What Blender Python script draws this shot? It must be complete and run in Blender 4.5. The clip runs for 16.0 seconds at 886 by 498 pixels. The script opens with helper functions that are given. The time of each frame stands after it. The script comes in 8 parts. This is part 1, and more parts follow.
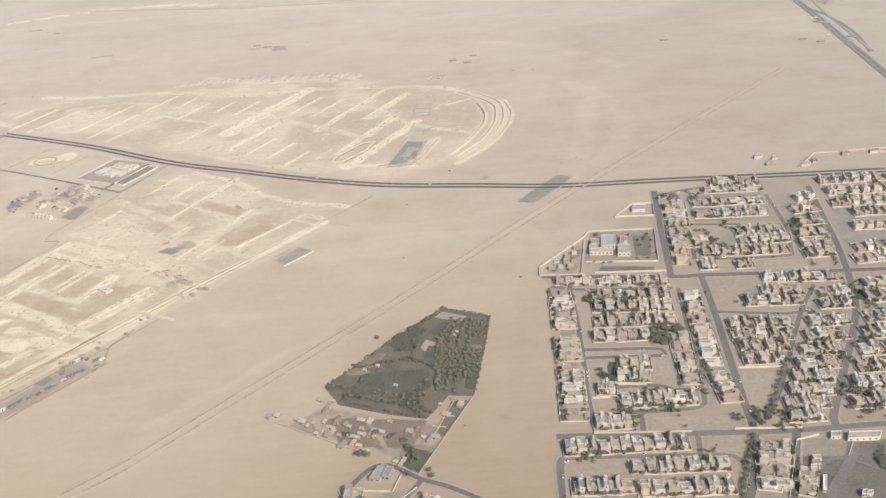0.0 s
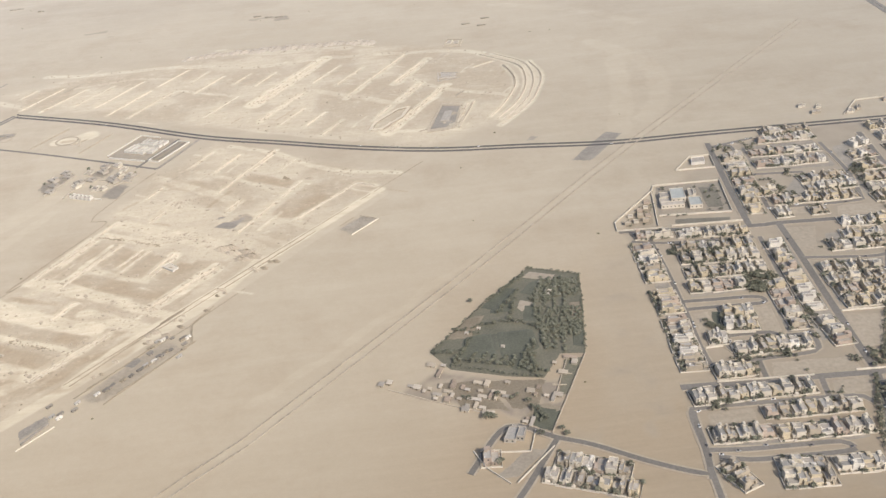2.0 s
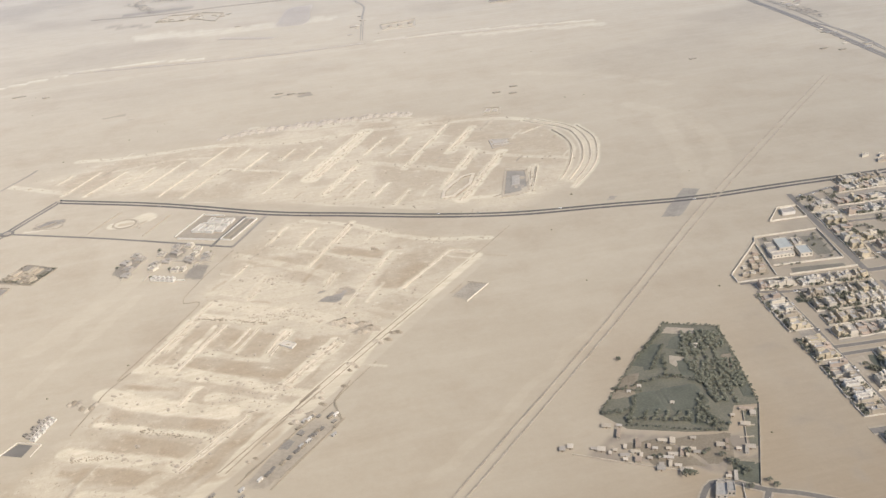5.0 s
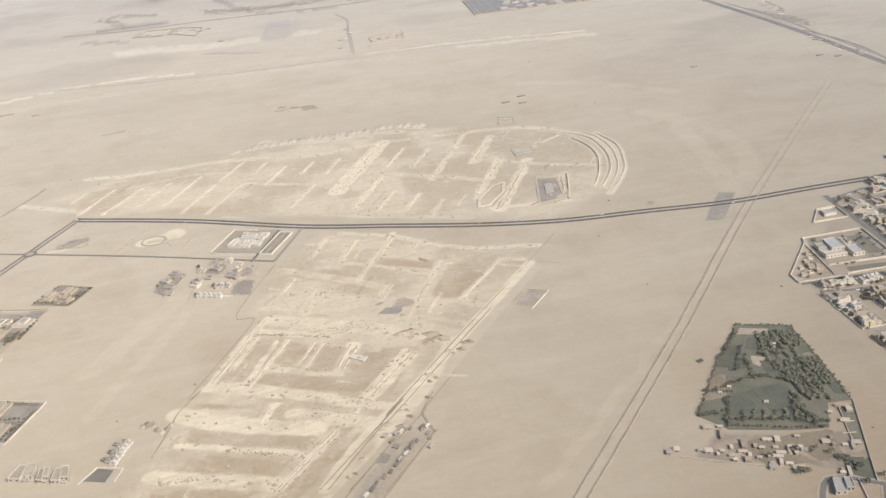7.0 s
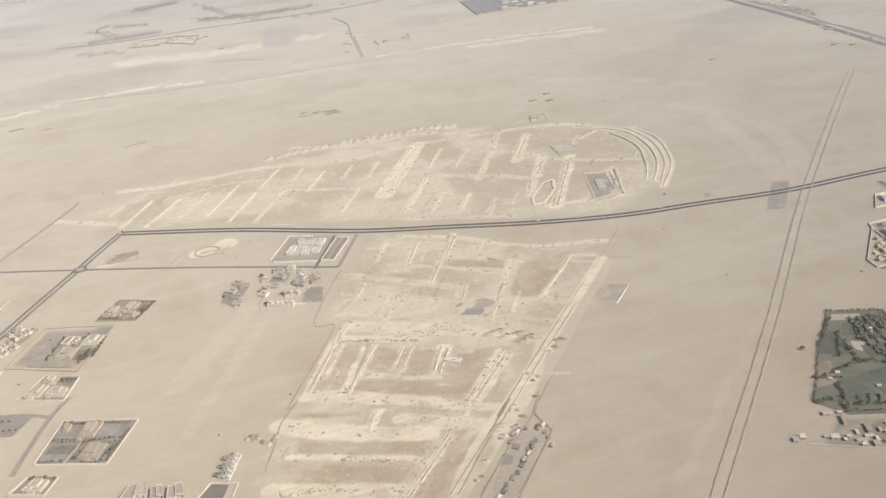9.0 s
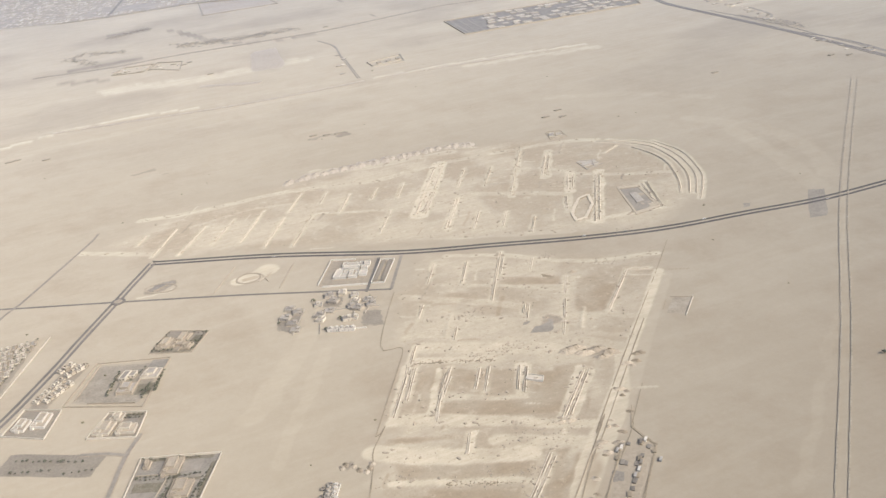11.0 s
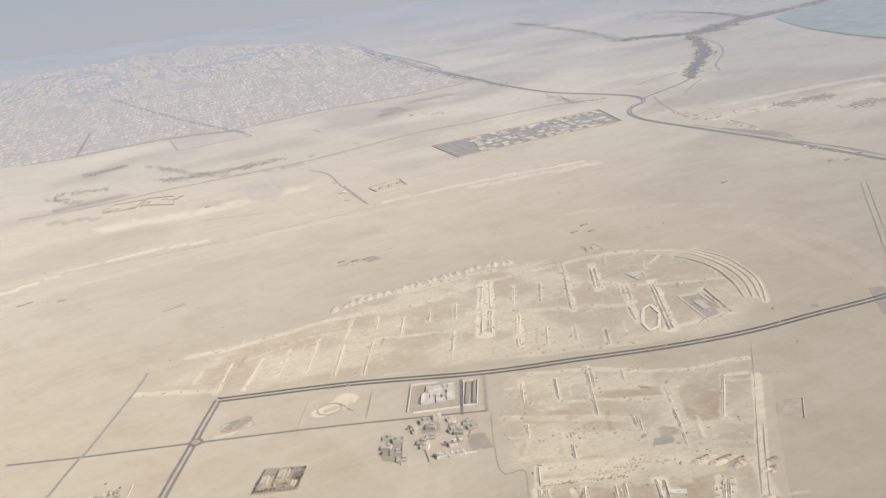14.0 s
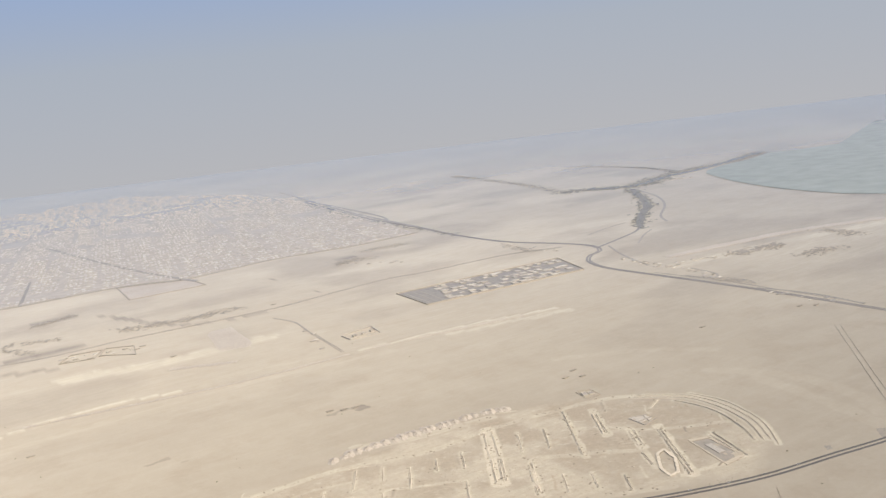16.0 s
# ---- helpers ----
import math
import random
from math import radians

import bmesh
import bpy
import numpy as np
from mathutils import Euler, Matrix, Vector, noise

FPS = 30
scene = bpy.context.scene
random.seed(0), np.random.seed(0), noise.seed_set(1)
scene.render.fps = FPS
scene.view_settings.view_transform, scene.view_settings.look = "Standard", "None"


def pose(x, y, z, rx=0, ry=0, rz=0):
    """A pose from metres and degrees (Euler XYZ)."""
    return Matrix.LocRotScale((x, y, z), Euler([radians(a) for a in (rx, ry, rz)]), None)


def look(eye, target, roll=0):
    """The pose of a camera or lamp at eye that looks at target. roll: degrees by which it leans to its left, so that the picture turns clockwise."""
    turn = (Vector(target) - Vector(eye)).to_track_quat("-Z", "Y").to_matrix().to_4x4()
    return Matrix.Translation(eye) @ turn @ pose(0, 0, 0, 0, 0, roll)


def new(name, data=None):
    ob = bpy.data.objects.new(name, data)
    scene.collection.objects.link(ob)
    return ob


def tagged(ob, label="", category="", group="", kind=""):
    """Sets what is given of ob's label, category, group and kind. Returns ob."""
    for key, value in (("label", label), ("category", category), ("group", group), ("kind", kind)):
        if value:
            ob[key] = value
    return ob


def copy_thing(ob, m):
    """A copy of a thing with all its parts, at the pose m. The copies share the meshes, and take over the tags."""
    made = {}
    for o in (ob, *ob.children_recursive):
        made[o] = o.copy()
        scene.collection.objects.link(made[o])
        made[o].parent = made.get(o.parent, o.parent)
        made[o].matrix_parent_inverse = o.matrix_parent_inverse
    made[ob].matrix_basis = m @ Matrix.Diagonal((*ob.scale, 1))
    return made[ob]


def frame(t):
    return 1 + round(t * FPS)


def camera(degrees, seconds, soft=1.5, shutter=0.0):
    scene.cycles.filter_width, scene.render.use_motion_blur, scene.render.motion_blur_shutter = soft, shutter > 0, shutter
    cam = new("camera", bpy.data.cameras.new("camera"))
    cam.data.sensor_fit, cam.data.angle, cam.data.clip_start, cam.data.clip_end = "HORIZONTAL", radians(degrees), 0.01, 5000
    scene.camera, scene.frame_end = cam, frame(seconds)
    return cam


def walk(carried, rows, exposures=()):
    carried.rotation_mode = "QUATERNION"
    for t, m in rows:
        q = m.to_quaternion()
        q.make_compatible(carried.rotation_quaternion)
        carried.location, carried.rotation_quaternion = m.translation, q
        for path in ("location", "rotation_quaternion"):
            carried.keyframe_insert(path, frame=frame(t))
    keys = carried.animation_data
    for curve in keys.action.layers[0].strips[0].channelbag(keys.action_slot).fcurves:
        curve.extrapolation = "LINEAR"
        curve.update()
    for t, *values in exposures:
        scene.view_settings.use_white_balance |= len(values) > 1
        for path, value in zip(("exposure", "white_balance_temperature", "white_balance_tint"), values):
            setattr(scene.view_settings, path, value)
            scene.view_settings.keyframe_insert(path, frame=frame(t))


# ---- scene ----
cam = camera(49.00, 16.0, soft=1.45)
# seconds, place, yaw, pitch, roll: a straight, slowly turning flight
ROWS = [
    (0.0, 0.00, 0.00, 269.63, 0.005, -27.590, -4.185),
    (0.5, -18.99, 1.95, 268.43, -0.957, -27.762, -4.325),
    (1.0, -37.78, 4.12, 267.35, -1.398, -28.639, -5.136),
    (1.5, -56.39, 6.52, 266.40, -2.198, -29.143, -5.640),
    (2.0, -74.81, 9.16, 265.58, -3.680, -29.414, -5.155),
    (2.5, -93.05, 12.04, 264.90, -4.944, -29.277, -4.842),
    (3.0, -111.11, 15.17, 264.34, -6.230, -27.951, -4.721),
    (3.5, -128.99, 18.56, 263.93, -6.773, -26.065, -5.309),
    (4.0, -146.71, 22.20, 263.64, -7.129, -25.372, -5.973),
    (4.5, -164.11, 26.38, 263.61, -8.006, -25.384, -5.814),
    (5.0, -181.36, 30.80, 263.70, -9.030, -25.305, -5.702),
    (5.5, -198.60, 35.24, 263.80, -10.067, -25.217, -5.596),
    (6.0, -215.82, 39.71, 263.92, -11.106, -25.123, -5.493),
    (6.5, -232.91, 44.44, 264.14, -12.144, -24.978, -5.419),
    (7.0, -249.69, 49.71, 264.60, -13.125, -24.767, -5.380),
    (7.5, -266.33, 55.25, 265.17, -13.963, -24.550, -5.408),
    (8.0, -282.83, 61.07, 265.84, -14.433, -24.550, -5.907),
    (8.5, -299.20, 67.16, 266.61, -15.088, -24.758, -6.244),
    (9.0, -315.43, 73.53, 267.46, -15.838, -24.845, -6.420),
    (9.5, -331.40, 80.43, 268.44, -16.694, -24.775, -6.465),
    (10.0, -347.26, 87.57, 269.47, -17.647, -24.542, -6.584),
    (10.5, -363.11, 94.75, 270.52, -18.610, -24.291, -6.711),
    (11.0, -378.94, 101.95, 271.56, -19.580, -24.008, -6.844),
    (11.5, -394.67, 109.39, 272.64, -20.622, -23.398, -7.030),
    (12.0, -410.15, 117.34, 273.79, -21.665, -22.227, -7.290),
    (12.5, -425.52, 125.54, 274.94, -22.525, -21.004, -7.701),
    (13.0, -440.78, 133.99, 276.09, -23.339, -19.812, -7.999),
    (13.5, -455.93, 142.67, 277.21, -24.145, -18.675, -8.112),
    (14.0, -470.96, 151.58, 278.30, -25.298, -17.345, -7.921),
    (14.5, -485.89, 160.72, 279.33, -26.606, -15.808, -7.537),
    (15.0, -500.72, 170.06, 280.28, -28.028, -13.835, -7.579),
    (15.5, -515.44, 179.62, 281.14, -29.850, -11.276, -7.362),
    (16.0, -530.06, 189.37, 281.90, -31.419, -9.174, -6.820),
]
EXPOSURES = [(0.0, 0.05, 6500, 10), (2.5, 0.04, 6500, 10), (6.5, 0.08, 6500, 10), (9.0, 0.10, 6500, 10), (12.0, 0.12, 6500, 10), (13.0, 0.14, 6490, 10), (14.0, 0.15, 6600, 10), (15.0, 0.18, 6870, 10), (16.0, 0.19, 6850, 10)]
walk(cam, [(t, pose(x, y, z, 90 + pitch, 0, yaw) @ pose(0, 0, 0, 0, 0, roll)) for t, x, y, z, yaw, pitch, roll in ROWS], EXPOSURES)

# ---------------------------------------------------------------- light
SUN_AZ, SUN_EL = radians(145), radians(40)      # azimuth from +y towards +x
world = bpy.data.worlds.new("world")
scene.world = world
world.use_nodes = True
wn, wl = world.node_tree.nodes, world.node_tree.links
wn.clear()
w_out = wn.new("ShaderNodeOutputWorld")
w_bg = wn.new("ShaderNodeBackground")
w_sky = wn.new("ShaderNodeTexSky")
w_sky.sky_type = 'NISHITA'
w_sky.sun_disc = False
w_sky.sun_elevation, w_sky.sun_rotation = SUN_EL, SUN_AZ
w_sky.air_density, w_sky.dust_density, w_sky.ozone_density = 1.0, 4.0, 1.0
w_bg.inputs["Strength"].default_value = 0.15
wl.new(w_sky.outputs[0], w_bg.inputs["Color"])
# dust haze that lies along the horizon and hides it
w_co = wn.new("ShaderNodeTexCoord")
w_sep = wn.new("ShaderNodeSeparateXYZ")
w_map = wn.new("ShaderNodeMapRange")
w_map.interpolation_type = 'SMOOTHSTEP'
w_map.inputs["From Min"].default_value, w_map.inputs["From Max"].default_value = 0.10, 0.40
w_map.inputs["To Min"].default_value, w_map.inputs["To Max"].default_value = 1.0, 0.0
w_hz = wn.new("ShaderNodeBackground")
w_grad = wn.new("ShaderNodeValToRGB")
w_grad.color_ramp.elements[0].position, w_grad.color_ramp.elements[0].color = 0.0, (0.40, 0.415, 0.455, 1)
w_grad.color_ramp.elements[1].position, w_grad.color_ramp.elements[1].color = 1.0, (0.92, 0.87, 0.80, 1)
w_lift = wn.new("ShaderNodeMapRange")
w_grad.color_ramp.elements[1].position = 0.94
w_grad.color_ramp.elements.new(0.254).color = (0.345, 0.395, 0.48, 1)
w_grad.color_ramp.elements.new(0.52).color = (0.22, 0.34, 0.60, 1)
w_lift.inputs["From Min"].default_value, w_lift.inputs["From Max"].default_value = -0.06, 0.40
wl.new(w_lift.outputs["Result"], w_grad.inputs[0])
wl.new(w_grad.outputs[0], w_hz.inputs["Color"])
w_hz.inputs["Strength"].default_value = 1.0
w_mix = wn.new("ShaderNodeMixShader")
wl.new(w_co.outputs["Generated"], w_sep.inputs[0])
wl.new(w_sep.outputs["Z"], w_map.inputs["Value"])
wl.new(w_sep.outputs["Z"], w_lift.inputs["Value"])
wl.new(w_map.outputs["Result"], w_mix.inputs[0])
wl.new(w_bg.outputs[0], w_mix.inputs[1])
wl.new(w_hz.outputs[0], w_mix.inputs[2])
wl.new(w_mix.outputs[0], w_out.inputs["Surface"])

sun = new("sun", bpy.data.lights.new("sun", 'SUN'))
sun.data.energy, sun.data.angle, sun.data.color = 3.03, radians(2.5), (1.0, 0.935, 0.845)
SUN_DIR = Vector((math.sin(SUN_AZ) * math.cos(SUN_EL), math.cos(SUN_AZ) * math.cos(SUN_EL), math.sin(SUN_EL)))
sun.matrix_world = look(SUN_DIR * 3000, (0, 0, 0))

# ---------------------------------------------------------------- materials
def material(name, rough=0.9, spec=0.2):
    m = bpy.data.materials.new(name)
    m.use_nodes = True
    b = m.node_tree.nodes["Principled BSDF"]
    b.inputs["Roughness"].default_value = rough
    b.inputs["Specular IOR Level"].default_value = spec
    return m, m.node_tree.nodes, m.node_tree.links, b


HAZE_AMOUNT = 0.080


def grazing_haze(m, amount=HAZE_AMOUNT):
    """Stands in for haze: mixes a sky reflection into surfaces seen at a low angle."""
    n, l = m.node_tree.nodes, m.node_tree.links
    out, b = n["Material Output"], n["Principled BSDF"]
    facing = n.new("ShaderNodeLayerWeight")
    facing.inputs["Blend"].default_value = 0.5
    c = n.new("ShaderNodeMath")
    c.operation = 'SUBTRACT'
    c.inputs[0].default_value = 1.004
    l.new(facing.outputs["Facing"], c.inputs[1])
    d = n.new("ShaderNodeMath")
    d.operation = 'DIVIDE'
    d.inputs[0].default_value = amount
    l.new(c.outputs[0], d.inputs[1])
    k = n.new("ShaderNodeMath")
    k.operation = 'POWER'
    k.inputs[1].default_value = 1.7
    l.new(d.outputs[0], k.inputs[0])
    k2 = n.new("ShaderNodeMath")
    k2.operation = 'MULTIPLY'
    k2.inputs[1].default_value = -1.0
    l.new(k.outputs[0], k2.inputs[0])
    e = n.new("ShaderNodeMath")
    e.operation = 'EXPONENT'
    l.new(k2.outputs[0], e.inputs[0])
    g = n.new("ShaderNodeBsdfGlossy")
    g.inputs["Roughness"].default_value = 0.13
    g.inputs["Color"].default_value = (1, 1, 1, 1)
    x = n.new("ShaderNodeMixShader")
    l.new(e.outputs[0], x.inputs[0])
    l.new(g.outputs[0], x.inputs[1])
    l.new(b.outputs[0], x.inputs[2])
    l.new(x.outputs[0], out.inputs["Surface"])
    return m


def noise_node(n, l, scale, detail=4.0, rough=0.6, vec=None):
    t = n.new("ShaderNodeTexNoise")
    t.inputs["Scale"].default_value, t.inputs["Detail"].default_value, t.inputs["Roughness"].default_value = scale, detail, rough
    if vec:
        l.new(vec, t.inputs["Vector"])
    return t.outputs["Fac"]


def ramp(n, l, fac, lo, hi, p0=0.3, p1=0.7):
    r = n.new("ShaderNodeValToRGB")
    r.color_ramp.elements[0].position, r.color_ramp.elements[1].position = p0, p1
    r.color_ramp.elements[0].color, r.color_ramp.elements[1].color = (*lo, 1), (*hi, 1)
    l.new(fac, r.inputs[0])
    return r.outputs[0]


def mix(n, l, fac, a, b, mode='MIX'):
    x = n.new("ShaderNodeMix")
    x.data_type, x.blend_type = 'RGBA', mode
    if isinstance(fac, (int, float)):
        x.inputs["Factor"].default_value = fac
    else:
        l.new(fac, x.inputs["Factor"])
    for sock, v in ((x.inputs[6], a), (x.inputs[7], b)):
        if isinstance(v, tuple):
            sock.default_value = (*v, 1)
        else:
            l.new(v, sock)
    return x.outputs[2]


def bump(n, l, b, height, strength, dist):
    k = n.new("ShaderNodeBump")
    k.inputs["Strength"].default_value, k.inputs["Distance"].default_value = strength, dist
    l.new(height, k.inputs["Height"])
    l.new(k.outputs[0], b.inputs["Normal"])


def mottled(name, lo, hi, scale=0.6, fine=6.0, rough=0.9, spread=0.12, bumps=0.3, spec=0.2):
    """A weathered surface: colour at two scales, a little different from piece to piece."""
    m, n, l, b = material(name, rough, spec)
    co = n.new("ShaderNodeTexCoord").outputs["Object"]
    info = n.new("ShaderNodeObjectInfo")
    big, small = noise_node(n, l, scale, 4, 0.6, co), noise_node(n, l, fine, 3, 0.6, co)
    c = ramp(n, l, big, lo, hi)
    c = mix(n, l, 0.35, c, ramp(n, l, small, tuple(v * 0.72 for v in lo), tuple(min(1, v * 1.15) for v in hi)))
    r = n.new("ShaderNodeMapRange")
    r.inputs["To Min"].default_value, r.inputs["To Max"].default_value = 1 - spread, 1 + spread
    l.new(info.outputs["Random"], r.inputs["Value"])
    h = n.new("ShaderNodeHueSaturation")
    l.new(c, h.inputs["Color"])
    l.new(r.outputs[0], h.inputs["Value"])
    l.new(h.outputs[0], b.inputs["Base Color"])
    if bumps:
        bump(n, l, b, small, bumps, 0.05)
    return m


def sand_material():
    m, n, l, b = material("desert_sand", 1.0, 0.0)
    co = n.new("ShaderNodeTexCoord").outputs["Object"]
    soil = n.new("ShaderNodeAttribute")
    soil.attribute_name = "soil"
    sep = n.new("ShaderNodeSeparateColor")
    l.new(soil.outputs["Color"], sep.inputs[0])
    wind = n.new("ShaderNodeMapping")
    wind.inputs["Rotation"].default_value = (0, 0, radians(-38))
    wind.inputs["Scale"].default_value = (0.16, 1.0, 1.0)
    l.new(co, wind.inputs["Vector"])
    wide = noise_node(n, l, 0.0035, 5, 0.62, co)
    streak = noise_node(n, l, 0.02, 5, 0.65, wind.outputs[0])
    mid = noise_node(n, l, 0.05, 6, 0.65, co)
    fine = noise_node(n, l, 0.9, 4, 0.7, co)
    base = ramp(n, l, wide, SAND_LO, SAND_HI, 0.32, 0.68)
    base = mix(n, l, 0.4, base, ramp(n, l, streak, SAND_LO, SAND_HI, 0.3, 0.7))
    base = mix(n, l, 0.22, base, ramp(n, l, mid, SAND_LO, SAND_HI, 0.35, 0.65))
    grade = n.new("ShaderNodeMapping")
    grade.inputs["Rotation"].default_value = (0, 0, radians(31))
    grade.inputs["Scale"].default_value = (0.10, 1.0, 1.0)
    l.new(co, grade.inputs["Vector"])
    scraped = noise_node(n, l, 0.22, 5, 0.7, grade.outputs[0])
    stain = noise_node(n, l, 0.016, 7, 0.72, co)
    base = mix(n, l, ramp(n, l, stain, (0, 0, 0), (0.5, 0.5, 0.5), 0.50, 0.70), base, (0.305, 0.254, 0.189))
    drift = noise_node(n, l, 0.07, 6, 0.7, wind.outputs[0])
    base = mix(n, l, ramp(n, l, drift, (0, 0, 0), (0.3, 0.3, 0.3), 0.50, 0.72), base, (0.443, 0.401, 0.322))
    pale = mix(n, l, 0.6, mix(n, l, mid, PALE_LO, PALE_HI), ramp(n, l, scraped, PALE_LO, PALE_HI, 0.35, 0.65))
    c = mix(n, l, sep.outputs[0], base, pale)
    grey = mix(n, l, mid, (0.19, 0.165, 0.135), (0.30, 0.26, 0.21))
    c = mix(n, l, sep.outputs[1], c, grey)
    brown = mix(n, l, scraped, (0.279, 0.229, 0.163), (0.358, 0.300, 0.221))
    c = mix(n, l, sep.outputs[2], c, brown)
    spots = noise_node(n, l, 0.42, 4, 0.75, co)
    clods = n.new("ShaderNodeMath")
    clods.operation = 'MULTIPLY'
    l.new(ramp(n, l, spots, (0, 0, 0), (1, 1, 1), 0.58, 0.72), clods.inputs[0])
    l.new(soil.outputs["Alpha"], clods.inputs[1])
    c = mix(n, l, clods.outputs[0], c, (0.301, 0.243, 0.179))
    chalk = n.new("ShaderNodeMath")
    chalk.operation = 'MULTIPLY'
    l.new(ramp(n, l, noise_node(n, l, 0.17, 5, 0.7, co), (0, 0, 0), (0.3, 0.3, 0.3), 0.56, 0.68), chalk.inputs[0])
    l.new(soil.outputs["Alpha"], chalk.inputs[1])
    c = mix(n, l, chalk.outputs[0], c, PALE_HI)
    churned = mix(n, l, soil.outputs["Alpha"], (0.10, 0.10, 0.10), (0.26, 0.26, 0.26))
    c = mix(n, l, churned, c, ramp(n, l, noise_node(n, l, 0.28, 5, 0.75, co), (0.3, 0.3, 0.3), (0.7, 0.7, 0.7)), 'SOFT_LIGHT')
    c = mix(n, l, churned, c, ramp(n, l, fine, (0.35, 0.35, 0.35), (0.65, 0.65, 0.65)), 'SOFT_LIGHT')
    l.new(c, b.inputs["Base Color"])
    b.inputs["Diffuse Roughness"].default_value = 0.7
    bump(n, l, b, mid, 0.28, 1.0)
    return m


SAND_LO, SAND_HI = (0.335, 0.293, 0.225), (0.405, 0.365, 0.292)
PALE_LO, PALE_HI = (0.437, 0.392, 0.302), (0.605, 0.549, 0.437)
M_SAND = sand_material()
M_ASPHALT = mottled("asphalt", (0.078, 0.072, 0.065), (0.122, 0.112, 0.10), 0.05, 1.5, 0.85, 0.05, 0.1)
M_WESTROAD = mottled("sanded_asphalt", (0.16, 0.146, 0.127), (0.22, 0.20, 0.174), 0.05, 1.5, 0.85, 0.05, 0.1)
M_STREET = mottled("street_asphalt", (0.155, 0.143, 0.124), (0.215, 0.198, 0.174), 0.04, 0.8, 0.9, 0.1, 0.1)
M_LOT = mottled("packed_earth", (0.32, 0.273, 0.206), (0.383, 0.334, 0.259), 0.03, 0.5, 0.95, 0.02, 0.1)
M_CREAM = mottled("cream_render", (0.49, 0.445, 0.365), (0.60, 0.55, 0.465), 0.5, 4)
M_WHITE = mottled("white_render", (0.55, 0.52, 0.46), (0.68, 0.645, 0.58), 0.5, 4)
M_TAN = mottled("tan_render", (0.355, 0.31, 0.245), (0.45, 0.395, 0.315), 0.5, 4)
M_OCHRE = mottled("ochre_render", (0.45, 0.385, 0.28), (0.55, 0.48, 0.355), 0.5, 4)
M_ROSE = mottled("brown_render", (0.36, 0.295, 0.24), (0.45, 0.375, 0.31), 0.5, 4)
M_ROOF = mottled("dusty_roof", (0.31, 0.282, 0.24), (0.43, 0.393, 0.34), 0.4, 3, 0.95, 0.2)
M_ROOFG = mottled("grey_roof", (0.26, 0.25, 0.228), (0.37, 0.352, 0.322), 0.4, 3, 0.95, 0.2)
M_WALL = mottled("boundary_wall_render", (0.49, 0.445, 0.37), (0.63, 0.58, 0.495), 0.3, 3, 0.9, 0.1)
M_YARD = mottled("paved_court", (0.18, 0.166, 0.143), (0.28, 0.258, 0.222), 0.3, 2, 0.95, 0.3)
M_GLASS = mottled("window_glass", (0.03, 0.035, 0.04), (0.06, 0.065, 0.07), 1, 5, 0.2, 0.2, 0, 0.5)
M_TANK = mottled("tank_plastic", (0.60, 0.58, 0.54), (0.78, 0.76, 0.72), 1, 5, 0.6)
M_METAL = mottled("sheet_metal", (0.33, 0.29, 0.235), (0.50, 0.45, 0.375), 0.4, 3, 0.9, 0.15)
M_RUST = mottled("rusty_sheet", (0.23, 0.185, 0.145), (0.33, 0.275, 0.22), 0.4, 3, 0.9, 0.2)
M_LEAF = mottled("tree_leaves", (0.118, 0.125, 0.092), (0.19, 0.19, 0.146), 0.8, 6, 0.9, 0.3, 0)
M_PALM = mottled("palm_leaves", (0.15, 0.152, 0.12), (0.215, 0.213, 0.172), 0.8, 6, 0.9, 0.3, 0)
M_BARK = mottled("bark", (0.12, 0.085, 0.055), (0.20, 0.15, 0.10), 2, 8)
M_CROP = mottled("crop_field", (0.088, 0.092, 0.068), (0.138, 0.139, 0.105), 0.08, 1.2, 1.0, 0.05, 0.4)
M_EARTH = mottled("farm_soil", (0.118, 0.116, 0.084), (0.19, 0.178, 0.132), 0.06, 0.9, 1.0, 0.05, 0.4)
M_WATER = mottled("shallow_sea", (0.265, 0.292, 0.27), (0.295, 0.322, 0.298), 0.002, 0.02, 0.9, 0.02, 0, 0.0)
M_MUD = mottled("tidal_mud", (0.155, 0.142, 0.118), (0.225, 0.207, 0.175), 0.01, 0.08, 0.9, 0.05, 0)

M_CONCRETE = mottled("bare_concrete", (0.33, 0.30, 0.255), (0.46, 0.42, 0.36), 0.5, 4)
M_RUBBLE = mottled("spoil_heap", (0.36, 0.309, 0.24), (0.468, 0.414, 0.33), 0.4, 2, 1.0, 0.15, 0.6)
M_PALEHEAP = mottled("pale_heap", (0.455, 0.405, 0.322), (0.575, 0.517, 0.422), 0.4, 2, 1.0, 0.1, 0.5)
M_DARK = mottled("stored_material", (0.17, 0.155, 0.132), (0.30, 0.272, 0.235), 0.4, 2, 0.9, 0.25)
M_BLUE = mottled("painted_steel", (0.30, 0.285, 0.255), (0.44, 0.415, 0.375), 0.4, 3, 0.9, 0.3)
M_SCRUB = mottled("dry_scrub", (0.14, 0.125, 0.08), (0.22, 0.20, 0.13), 0.6, 3, 1.0, 0.2, 0)
M_BLUEROOF = mottled("pale_blue_roof", (0.29, 0.31, 0.30), (0.37, 0.385, 0.37), 0.3, 2, 0.7, 0.1)
M_BLOCK = mottled("trodden_ground", (0.225, 0.205, 0.172), (0.34, 0.308, 0.258), 0.12, 0.9, 1.0, 0.05, 0.3)
M_CAR = mottled("car_paint", (0.55, 0.55, 0.55), (0.75, 0.75, 0.75), 1, 5, 0.35, 0.5, 0, 0.5)
